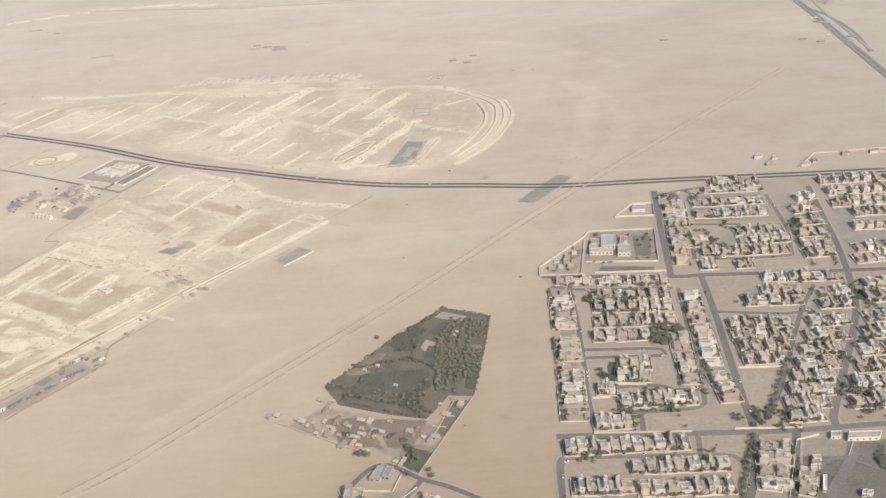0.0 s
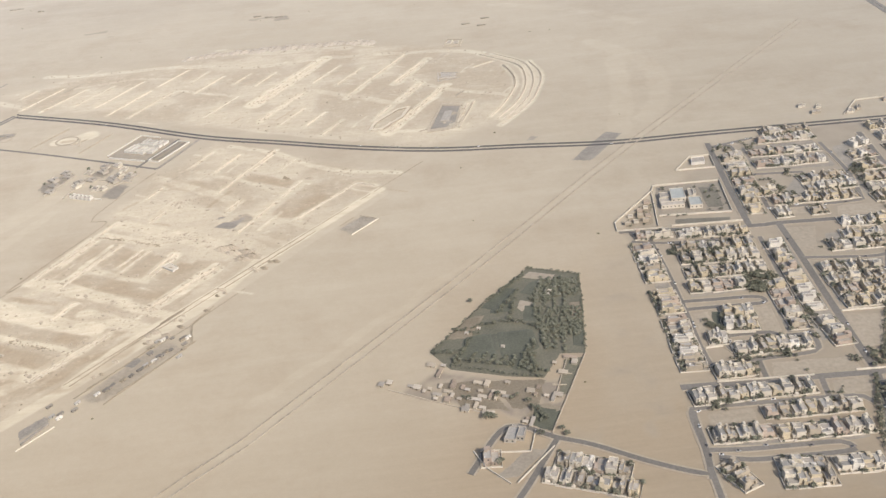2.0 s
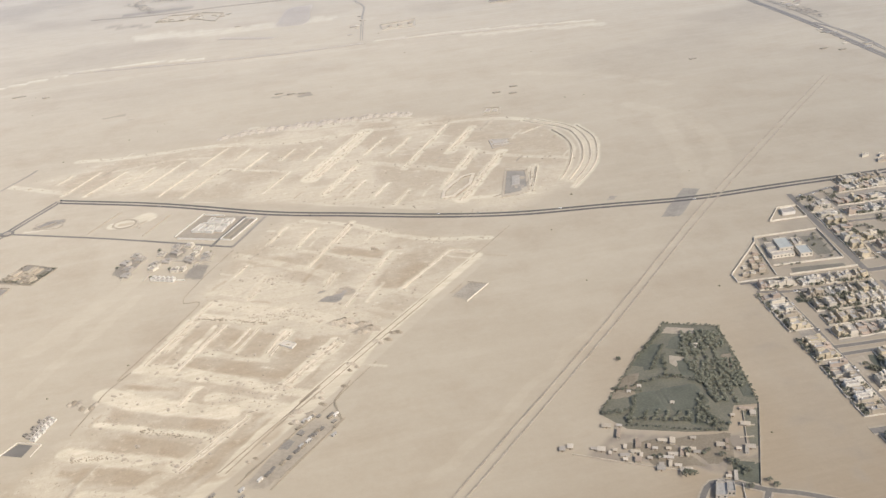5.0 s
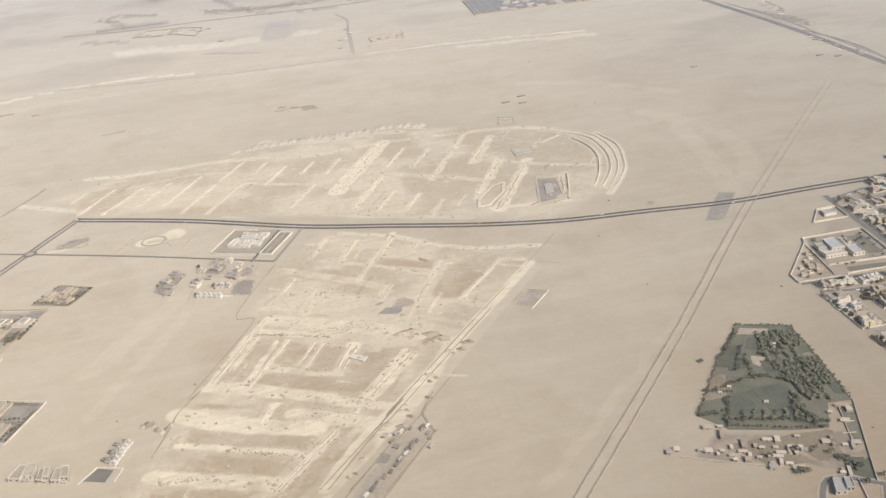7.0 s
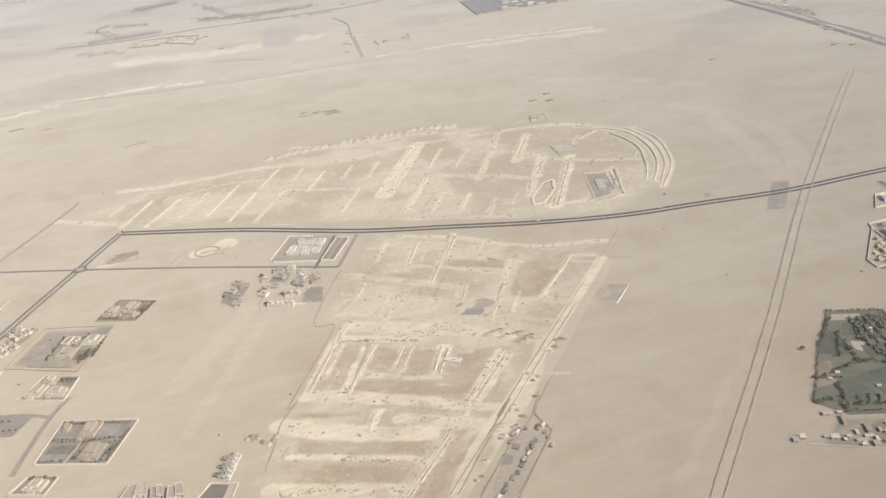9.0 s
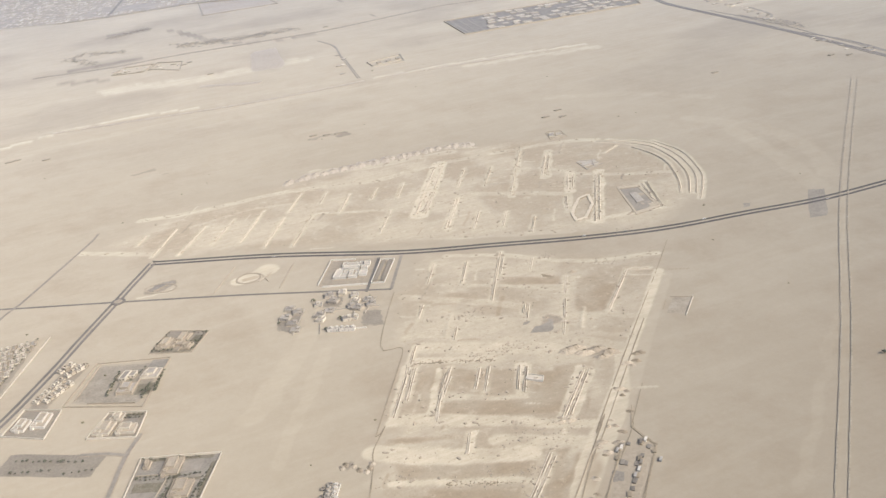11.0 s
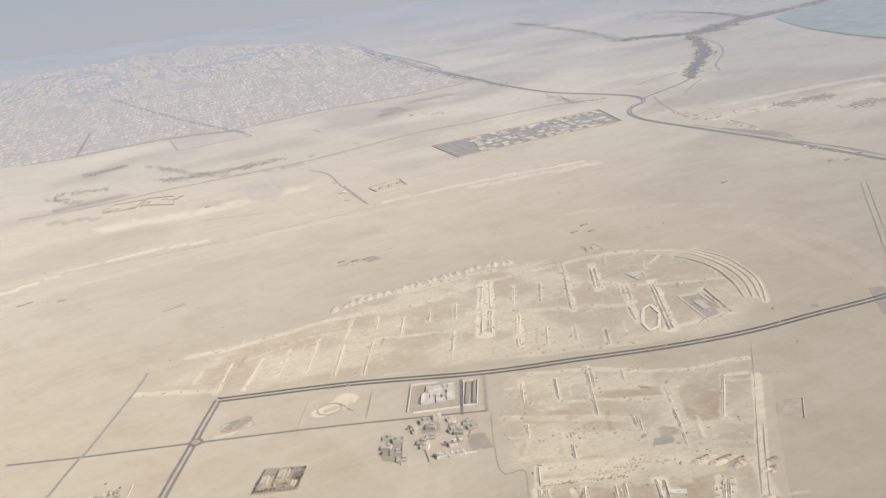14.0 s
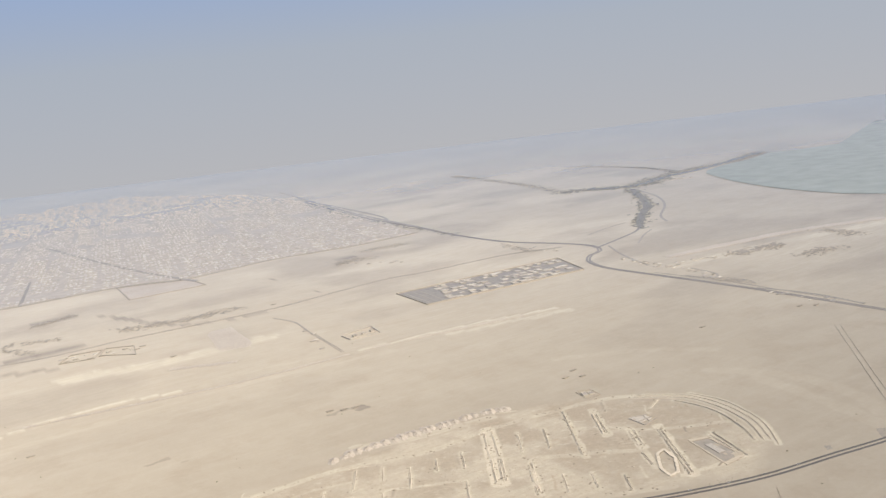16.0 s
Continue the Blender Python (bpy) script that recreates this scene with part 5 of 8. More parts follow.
wall_thing([(1.2, 367.3), (-10.7, 338.9)], "low farm pen wall of pale blocks", 0.6, 0.3, M_TAN, "farm_wall")
wall_thing([(-10.6, 346.8), (-4.3, 345.3)], "low farm pen wall of pale blocks", 0.6, 0.3, M_TAN, "farm_wall")
wall_thing([(-7.0, 354.6), (-0.2, 352.5)], "low farm pen wall of pale blocks", 0.6, 0.3, M_TAN, "farm_wall")
patch("farm_plot", [(-24.3, 318.1), (-16.0, 316.1), (-9.8, 329.3), (-18.2, 332.1)], M_CROP, "small green garden plot", 0.12, "field", 6, 0.4)
patch("farm_pens", [(-9.5, 338.8), (-5.8, 338.0), (8.2, 365.1), (-0.9, 367.1)], M_EARTH, "dark earth of animal pens", 0.1, "ground", 8, 0.4)

for x, y in [(-22.4, 333.9), (-21.2, 332.1), (-20.1, 330.4), (-18.8, 327.4), (-17.6, 324.6), (-21.3, 326.8), (-19.9, 323.9), (-50.2, 345.7), (-47.9, 344.0), (-42.5, 329.7), (-35.5, 343.8), (-29.7, 341.0), (-27.1, 342.0), (-40.0, 330.7), (-23.0, 337.2)]:
    plant(TREES, x, y, 0.9, "farm trees")
building("roadside_house", [(-37.5, 313.4), (-29.9, 311.2), (-27.2, 318.4), (-33.9, 320.9)], [(0, 0.6, 0, 1, 1.8), (0.6, 1, 0.2, 1, 2.4), (0.1, 0.5, 1.0, 1.25, 1.2)], M_CONCRETE, M_ROOFG, "grey flat-roofed house beside a farm road", True, "house")
wall_thing([(-41.2, 307.9), (-27.7, 305.9), (-23.4, 318.4)], "low pale wall round a roadside house", 0.7)
wall_thing([(-36.0, 289.1), (-17.7, 307.3)], "pale wall beside a town lane", 0.8)
wall_thing([(-50.5, 310.4), (-46.6, 299.5), (-38.6, 289.0)], "pale wall of a corner plot", 0.8)
patch("corner_lot", [(-45.8, 292.9), (-36.1, 291.0), (-19.4, 306.9), (-28.2, 309.4)], M_DUSTYARD, "trodden earth of a corner lot", 0.03, "vacant lot", 8, 0.8)
# ---------------------------------------------------------------- town: school, lots, walls, trees, cars
SCHOOL = [(80.6, 488.5), (121.4, 482.2), (129.0, 522.2), (89.7, 523.3)]
patch("school_ground", SCHOOL, M_DUSTYARD, "packed earth yard of a walled school", 0.06, "ground", 10)
SCHOOL_MASS = [(84.4, 494.5), (98.1, 493.2), (101.4, 509.8), (87.0, 511.7)]
building("school", SCHOOL_MASS, [(0.0, 0.97, 0.0, 0.27, 2.1), (0.0, 0.47, 0.28, 0.62, 1.5), (0.06, 0.47, 0.63, 1.0, 2.0)], M_CREAM, M_ROOF, "cream school blocks with dusty flat roofs", True, "school")
building("school", [(91.9, 499.9), (100.4, 499.4), (102.6, 512.4), (94.6, 513.4)], [(0, 1, 0, 1, 2.9)], M_CREAM, M_BLUEROOF, "cream school hall with a blue-grey flat roof", True, "school")
building("school", [(100.0, 490.7), (107.2, 489.8), (108.9, 500.2), (101.9, 501.4)], [(0, 1, 0, 1, 2.3)], M_CREAM, M_BLUEROOF, "cream school block with a blue-grey flat roof", True, "school")
building("school", [(103.6, 503.6), (108.0, 503.0), (110.0, 512.4), (105.6, 513.0)], [(0, 0.6, 0, 1, 1.6), (0.6, 1, 0.2, 0.8, 2.1)], M_CREAM, M_ROOF, "low cream school block with a dusty flat roof", False, "school")
patch("school_court", [(84.8, 475.5), (118.1, 469.9), (119.5, 476.0), (86.5, 481.6)], M_YARDS, "grey paved court between two school walls", 0.08, "court", 8, 0.3)
patch("school_court", [(109.0, 487.5), (119.5, 486.0), (125.5, 516.0), (112.5, 519.0)], M_YARDS, "grey trodden court beside school blocks", 0.085, "court", 9, 1.6)
wall_thing([(76.5, 475.0), (84.6, 515.5)], "pale rendered wall between two school yards", 0.9)
patch("annex_garden", [(57.0, 477.5), (75.0, 476.2), (82.5, 509.5), (72.0, 501.0)], M_GARDEN, "brown garden soil of a school annex", 0.085, "garden", 8, 0.4)
wall_thing([(52.9, 474.7), (78.3, 472.2)], "long pale rendered wall beside a street", 1.0)
wall_thing([(83.5, 473.3), (123.3, 469.9)], "long pale rendered wall beside a street", 1.0)
wall_thing([(80.6, 486.4), (121.3, 481.5)], "pale rendered school wall", 1.0)
wall_thing([(121.3, 481.5), (128.1, 521.6), (88.2, 524.3), (85.4, 517.9), (54.1, 484.4), (52.9, 474.7)], "pale rendered school wall", 1.0)
wall_thing([(108.0, 541.5), (132.3, 539.9), (135.2, 557.7), (122.0, 558.3)], "pale wall round a triangular desert plot", 1.0, closed=True)
building("store_building", [(119.7, 546.9), (128.1, 546.3), (129.7, 553.6), (121.9, 554.1)], [(0, 1, 0, 1, 1.6)], M_WHITE, M_ROOF, "small white flat-roofed store in a walled plot", False)
for k, (x, y) in enumerate([(64.3, 489.4), (71.4, 495.3), (71.5, 482.9), (65.7, 482.6), (74.3, 488.0), (70.0, 488.8), (75.7, 498.0), (78.0, 504.0), (60.6, 481.2)]):
    w, d = 2.6 + 0.5 * (k % 3), 2.2 + 0.5 * (k % 2)
    building("school_annex", [(x - w / 2, y - d / 2 + 0.2), (x + w / 2, y - d / 2 - 0.2), (x + w / 2 + 0.5, y + d / 2 - 0.2), (x - w / 2 + 0.5, y + d / 2 + 0.2)], [(0, 1, 0, 1, 1.0 + 0.3 * (k % 3))], (M_CREAM, M_ROSE, M_TAN)[k % 3], (M_ROOF, M_TAN)[k % 2], "small rendered annex block in a planted school yard", False, "school")
BLOCKS = [
    [(67.0, 396.8), (102.7, 397.1), (121.8, 448.1), (75.1, 453.1)], [(112.1, 346.6), (127.6, 344.7), (139.1, 454.8), (126.6, 448.0)], [(47.3, 341.3), (55.8, 341.1), (69.5, 460.1), (60.9, 461.3)], [(71.6, 348.1), (109.4, 347.7), (111.0, 358.6), (73.5, 360.6)],
    [(150.4, 525.7), (205.1, 519.7), (208.3, 565.8), (153.7, 566.7)], [(143.2, 482.9), (195.3, 478.9), (204.2, 512.1), (171.6, 516.0)], [(126.4, 472.1), (139.0, 474.1), (151.5, 563.5), (142.7, 563.3)], [(133.4, 375.6), (156.4, 372.7), (183.9, 420.0), (139.5, 421.8)],
    [(137.8, 333.4), (161.7, 331.8), (216.6, 443.3), (195.4, 441.6)], [(164.5, 330.2), (191.4, 328.3), (246.8, 450.0), (223.4, 451.0)], [(198.5, 477.0), (218.5, 463.3), (236.3, 560.8), (210.6, 553.2)],
]
BLOCKS_OUTER = [
    [(221.7, 458.9), (250.6, 458.4), (302.5, 572.4), (244.8, 573.8)], [(40.8, 292.5), (107.9, 286.7), (113.1, 300.6), (42.7, 305.6)], [(115.4, 284.6), (126.7, 283.5), (140.9, 322.6), (126.6, 322.7)], [(43.9, 321.0), (98.5, 316.3), (100.3, 326.5), (43.9, 330.7)],
    [(75.3, 367.4), (90.1, 365.6), (94.0, 386.9), (77.9, 388.0)], [(102.4, 360.5), (111.7, 360.3), (116.8, 401.4), (106.7, 400.2)], [(153.3, 424.3), (184.5, 421.6), (191.2, 444.0), (157.4, 447.2)], [(-22.5, 287.6), (3.4, 270.1), (10.4, 285.7), (-16.4, 304.4)],
]
for i, quad in enumerate(BLOCKS + BLOCKS_OUTER):
    patch("block_ground", quad, M_BLOCK, "trodden grey-brown ground between town houses", 0.02 + 0.002 * i, "ground", 10, 0.5)
LOTS = [
    [(133.7, 427.1), (146.8, 426.9), (160.3, 456.7), (142.5, 459.3)], [(80.7, 332.2), (125.0, 329.0), (125.1, 339.7), (84.5, 343.7)], [(101.9, 315.6), (121.6, 314.5), (124.7, 324.5), (104.8, 326.4)], [(125.6, 342.9), (139.4, 343.3), (154.8, 369.7), (132.4, 373.9)],
    [(63.5, 367.6), (72.6, 367.3), (74.4, 388.5), (65.6, 388.2)], [(91.1, 361.9), (101.7, 362.8), (105.2, 387.9), (95.7, 388.2)], [(155.5, 525.6), (174.0, 524.1), (168.8, 518.0), (153.6, 518.2)], [(150.1, 469.8), (163.5, 469.1), (165.3, 478.1), (153.6, 478.6)],
    [(171.5, 462.6), (213.9, 459.4), (215.8, 472.3), (177.0, 475.0)], [(45.2, 307.0), (68.0, 305.6), (68.7, 315.0), (47.0, 316.3)], [(144.2, 311.9), (160.5, 311.9), (163.7, 322.6), (148.3, 323.3)], [(231.3, 487.2), (253.3, 487.2), (260.2, 502.9), (232.2, 506.0)],
]
for quad in LOTS:
    patch("vacant_lot", quad, M_LOT, "empty building lot of packed pale earth", 0.04, "vacant lot", 8, 0.8)
for line in ([(100.9, 329.9), (59.0, 333.6)], [(74.0, 367.6), (89.3, 365.7)], [(119.1, 329.7), (147.4, 327.2)], [(133.6, 373.8), (154.3, 372.0)], [(62.7, 358.5), (71.0, 358.3)]):
    wall_thing(line, "pale rendered wall at the edge of the houses", 0.9)
building("shop_row", [(162.3, 316.4), (175.2, 315.7), (178.0, 319.8), (164.5, 320.6)], [(0, 1, 0, 1, 1.7)], M_WHITE, M_METAL, "long white shop row with a metal roof", True)
building("guard_house", [(156.1, 318.6), (160.3, 318.5), (161.6, 321.7), (157.4, 321.8)], [(0, 1, 0, 1, 1.5)], M_WHITE, M_ROOF, "small white flat-roofed block in a paved yard", True)
patch("paved_yard", [(127.5, 285.9), (163.4, 282.1), (178.3, 316.1), (143.1, 320.8)], M_YARDS, "large grey paved yard behind a wall", 0.07, "yard", 10)
patch("sports_ground", [(139.1, 309.6), (159.2, 307.4), (163.7, 318.5), (143.6, 320.8)], M_DUSTYARD, "bare trodden sports ground", 0.1, "ground", 6)
patch("lawn", [(168.3, 304.9), (171.2, 300.1), (177.6, 314.7), (173.9, 315.8)], M_CROP, "small dark green lawn", 0.12, "lawn", 5, 0.2)
patch("lawn", [(140.2, 287.8), (143.9, 286.1), (152.0, 296.4), (145.2, 301.2)], M_CROP, "small dark green lawn", 0.12, "lawn", 5, 0.2)
# tree shade put into the ground as a dark strip under the planted row
patch("planted_bed", [(128.4, 285.8), (132.2, 285.4), (141.3, 307.9), (138.6, 308.2)], M_EARTH, "dark strip of planted soil beside a wall", 0.12, "garden", 6, 0.2)
for line, w in (([(140.1, 291.0), (142.1, 298.8), (146.3, 303.9), (150.2, 303.4), (152.4, 299.7), (151.4, 293.8), (148.2, 290.2)], 1.1), ([(141.6, 298.9), (151.5, 306.8), (160.0, 304.8)], 2.2), ([(165.9, 318.2), (158.9, 304.9), (147.6, 290.9), (142.8, 284.3)], 4.5), ([(160.0, 304.8), (169.8, 296.8)], 1.6)):
    road("road_yard", line, [(0, w)], M_STREET, "paved lane inside a walled yard", 0.14)
building("yard_hall", [(141.0, 287.7), (142.5, 287.5), (145.7, 295.7), (144.1, 295.9)], [(0, 1, 0, 1, 1.4)], M_BRIGHT, M_WHITE, "long narrow white hall on a lawn", True)
building("yard_house", [(154.6, 283.7), (158.8, 283.2), (159.9, 285.7), (155.8, 286.1)], [(0, 0.5, 0, 1, 1.6), (0.55, 1, 0.1, 1, 1.2)], M_WHITE, M_ROOF, "small white building in a paved yard", True)
for i in range(9):
    p = Vector((134.8, 286.4)).lerp(Vector((144.1, 305.5)), i / 8)
    building("yard_store", [p + Vector(q) for q in ((0, 0), (3.2, 0), (3.4, 2.6), (0.2, 2.6))], [(0, 1, 0, 1, 0.9 + 0.3 * (i % 3))], (M_CREAM, M_TAN, M_WALL)[i % 3], M_ROOF, "low pale store in a row beside a yard", False)
wall_thing([(127.5, 285.9), (142.2, 319.5), (152.6, 322.0)], "pale wall of a large yard", 0.9)
wall_thing([(159.2, 307.4), (165.9, 318.2)], "low wall across a large yard", 0.7)

rnd = random.Random(11)
for x, y in [(116.0, 507.8), (118.9, 509.0), (113.0, 501.1), (120.0, 499.3), (117.0, 485.4), (123.6, 507.8), (82.7, 485.3), (95.0, 482.9), (109.6, 484.7), (120.7, 491.7), (90.1, 483.8), (111.0, 516.0), (101.0, 517.5), (92.0, 518.0), (122.0, 514.5), (67.5, 485.5), (61.5, 484.8), (68.5, 492.0), (73.0, 492.0), (78.5, 495.0), (79.5, 500.5), (73.0, 499.0), (63.0, 478.8), (69.0, 478.5)]:
    for k in range(2):
        plant(TREES, x + rnd.gauss(0, 0.8), y + rnd.gauss(0, 0.8), rnd.uniform(0.35, 0.6), "school yard trees")
for x, y in [(103.4, 410.3), (104.3, 400.7), (109.1, 402.2), (114.6, 409.2), (103.5, 414.5), (102.5, 403.7), (98.0, 433.1), (84.6, 433.3), (105.0, 440.5), (94.7, 359.8), (99.9, 353.0), (98.0, 442.2), (103.1, 426.0), (151.8, 432.3), (158.5, 433.7), (118.5, 369.8), (114.4, 356.7), (80.0, 374.0), (77.0, 380.0), (82.0, 383.0)]:
    for k in range(5):
        plant(TREES, x + rnd.gauss(0, 1.5), y + rnd.gauss(0, 2.0), rnd.uniform(0.4, 0.75), "town garden trees")
for quad in ([(70.9, 443.1), (81.8, 441.4), (82.8, 447.4), (71.4, 449.2)], [(72.9, 371.3), (78.5, 371.2), (80.0, 386.9), (74.5, 387.2)]):
    patch("lawn", quad, M_CROP, "dark green walled garden of a town house", 0.13, "lawn", 6, 0.5)
patch("grove_ground", [(101.5, 399.5), (113.0, 398.0), (117.5, 411.0), (103.0, 416.0)], M_BED, "dark planted ground under town trees", 0.1, "garden", 8, 0.8)
for a, b, count in ROWS_EDGE + ROWS_TOP + ROWS_WEST + ROWS_SOUTH + ROWS_EAST + ROWS_NORTH + ROWS_FAR_EAST:
    for i in range(max(1, count) * 5):
        if rnd.random() < 0.75:
            p = Vector(a).lerp(Vector(b), rnd.random())
            side = (Vector(b) - Vector(a)).normalized()
            p += Vector((side.y, -side.x)) * rnd.choice((-4.4, 4.4, -3.7, 3.7, 4.1, -4.8)) + side * rnd.uniform(-1, 1)
            plant(TREES + PALMS, p.x, p.y, rnd.uniform(0.5, 0.85), "town garden trees")
for line in ([(100.3, 408.8), (110.0, 402.3)], [(103.4, 416.4), (113.7, 405.9)], [(101.3, 400.9), (109.9, 396.2)], [(108.2, 418.4), (117.4, 409.1)], [(81.1, 445.0), (88.7, 445.1)], [(92.3, 440.4), (99.8, 433.6)], [(181.3, 350.8), (189.2, 345.6)], [(184.3, 413.3), (179.5, 393.0)], [(220.3, 430.8), (216.7, 408.8)], [(104.6, 353.8), (82.8, 353.5)], [(124.4, 323.5), (106.8, 278.9)], [(157.0, 376.5), (135.4, 335.6)], [(157.1, 512.3), (152.3, 492.6)], [(151.0, 514.8), (157.7, 514.5)], [(130.3, 338.3), (136.8, 335.5)], [(171.6, 339.4), (184.9, 335.8)], [(69.1, 341.5), (78.0, 342.5)], [(49.7, 321.4), (61.6, 321.2)]):
    for x, y in along(line, 2.2):
        plant(TREES, x, y, 0.65, "town garden trees")


GROUPS = [(143.9, 507.0, 4.6, 16), (157.6, 490.4, 5.9, 18), (145.7, 563.7, 4.6, 8), (163.0, 563.3, 4.0, 9), (196.1, 550.5, 2.6, 6), (211.6, 514.0, 5.0, 13), (223.3, 525.3, 3.3, 8), (261.4, 523.6, 3.3, 9), (190.4, 450.3, 4.6, 16), (215.7, 430.3, 6.6, 26), (178.3, 346.1, 8.2, 40), (143.3, 336.3, 5.9, 20), (132.3, 336.8, 4.6, 14), (93.8, 440.2, 4.6, 16), (87.4, 433.6, 4.0, 12), (110.9, 411.6, 6.6, 34), (103.0, 402.2, 5.0, 18), (77.6, 446.1, 4.6, 10), (86.2, 421.4, 3.3, 9), (83.0, 435.4, 5.9, 14), (96.1, 350.2, 6.6, 20), (88.3, 355.3, 4.0, 12), (75.5, 342.4, 4.6, 14), (53.1, 320.0, 3.3, 9), (58.2, 320.5, 2.6, 6), (90.7, 323.1, 4.0, 12)]
GROUPS_EAST = [(120.0, 375.5, 2.6, 8), (170.5, 302.6, 2.6, 14), (179.0, 388.0, 2.6, 8), (189.2, 396.7, 3.3, 8), (200.9, 385.1, 4.0, 12), (190.8, 367.4, 3.3, 10), (122.6, 337.2, 2.0, 5), (158.3, 502.4, 2.6, 8), (184.3, 413.3, 2.6, 6), (184.4, 377.6, 2.6, 6), (170.3, 523.1, 3.3, 6), (254.8, 545.4, 4.0, 10), (279.9, 558.3, 3.3, 8), (99.1, 403.7, 2.6, 8), (96.7, 425.5, 3.3, 8), (71.5, 375.6, 3.3, 8), (74.2, 368.5, 2.6, 6)]
for x, y, r0, n in GROUPS + GROUPS_EAST:
    for _ in range(int(n * 1.5)):
        plant(TREES, x + rnd.gauss(0, r0 * 0.5), y + rnd.gauss(0, r0 * 0.9), rnd.uniform(0.45, 0.85), "town garden trees")
for line in ([(55.5, 457.8), (54.3, 417.7)], [(51.6, 410.1), (51.0, 387.6)], [(50.4, 383.0), (47.3, 344.1)], [(70.3, 348.3), (96.1, 345.2)], [(141.0, 567.1), (151.1, 563.6)], [(108.4, 319.6), (106.1, 316.2)], [(101.0, 316.8), (106.1, 316.2)], [(126.1, 325.1), (117.7, 309.5), (109.4, 288.5)], [(138.9, 307.1), (129.9, 286.3)], [(140.4, 301.8), (135.0, 285.8)], [(207.6, 516.9), (203.3, 464.3)], [(225.4, 510.1), (215.1, 462.5)]):
    for x, y in along(line, 1.7):
        plant(TREES, x, y, rnd.uniform(0.4, 0.65), "street trees")


def car(mat, label):
    root = tagged(new("car"), label, "car", "parked cars")
    bm = bmesh.new()
    box(bm, -0.95, 0.95, -0.4, 0.4, 0.14, 0.42, True)
    bmesh.ops.bevel(bm, geom=bm.edges[:], offset=0.06, segments=1, affect='EDGES')
    body = part("body", bm, mat, root)
    bm = bmesh.new()
    box(bm, -0.55, 0.4, -0.36, 0.36, 0.42, 0.66, True)
    for v in bm.verts:
        if v.co.z > 0.6:
            v.co.x, v.co.y = v.co.x * 0.75, v.co.y * 0.85
    part("cabin", bm, M_GLASS, root)
    for x in (-0.6, 0.6):
        for y in (-0.38, 0.38):
            bm = bmesh.new()
            bmesh.ops.create_cone(bm, cap_ends=True, segments=8, radius1=0.15, radius2=0.15, depth=0.12, matrix=Matrix.Translation((x, y, 0.15)) @ Matrix.Rotation(math.pi / 2, 4, 'X'))
            part("wheel", bm, M_TYRE, root)
    return root


CARS = [car(M_CAR, "white car parked on an asphalt street"), car(M_CARD, "dark car parked on an asphalt street")]
for line in TOWN_NARROW + TOWN_WIDE[2:3]:
    pts = straight(line, 9)
    for p, q in zip(pts, pts[1:]):
        if rnd.random() < 0.45:
            d = (q - p).normalized()
            c = p.lerp(q, rnd.random()) + Vector((d.y, -d.x)) * rnd.choice((-1.1, 1.1))
            copy_thing(rnd.choice(CARS + CARS[:1]), Matrix.Translation((c.x, c.y, 0.12)) @ Matrix.Rotation(math.atan2(d.y, d.x), 4, 'Z'))
hw = spline(HIGHWAY, 60)
for p, q in zip(hw, hw[1:]):
    if rnd.random() < 0.45:
        d = (q - p).normalized()
        c = p + Vector((d.y, -d.x)) * rnd.choice((-2.6, 2.6))
        copy_thing(rnd.choice(CARS), Matrix.Translation((c.x, c.y, 0.13)) @ Matrix.Rotation(math.atan2(d.y, d.x), 4, 'Z'))

wall_thing([(242.1, 596.1), (260.5, 617.8), (310.9, 618.5)], "pale wall of a compound north of the highway", 0.9, 0.4)
for k, quad in enumerate(([(244.2, 596.7), (249.6, 596.7), (253.4, 602.9), (248.7, 602.8)], [(253.4, 600.9), (256.6, 601.3), (259.8, 607.7), (256.6, 607.3)], [(296.7, 610.8), (306.8, 610.9), (309.4, 616.7), (299.9, 616.4)], [(277.2, 610.5), (282.9, 610.4), (285.6, 616.1), (280.2, 616.1)], [(218.6, 615.6), (223.7, 615.6), (226.0, 620.4), (221.3, 620.2)], [(222.6, 602.7), (228.7, 602.6), (231.0, 607.1), (224.9, 607.3)], [(229.4, 611.5), (233.3, 611.7), (235.0, 615.5), (231.4, 615.2)])):
    building("desert_store", quad, [(0, 0.55, 0, 1, 1.4), (0.62, 1, 0.1, 0.8, 1.0)], (M_CREAM, M_TAN)[k % 2], M_ROOF, "low pale store north of the highway", False)
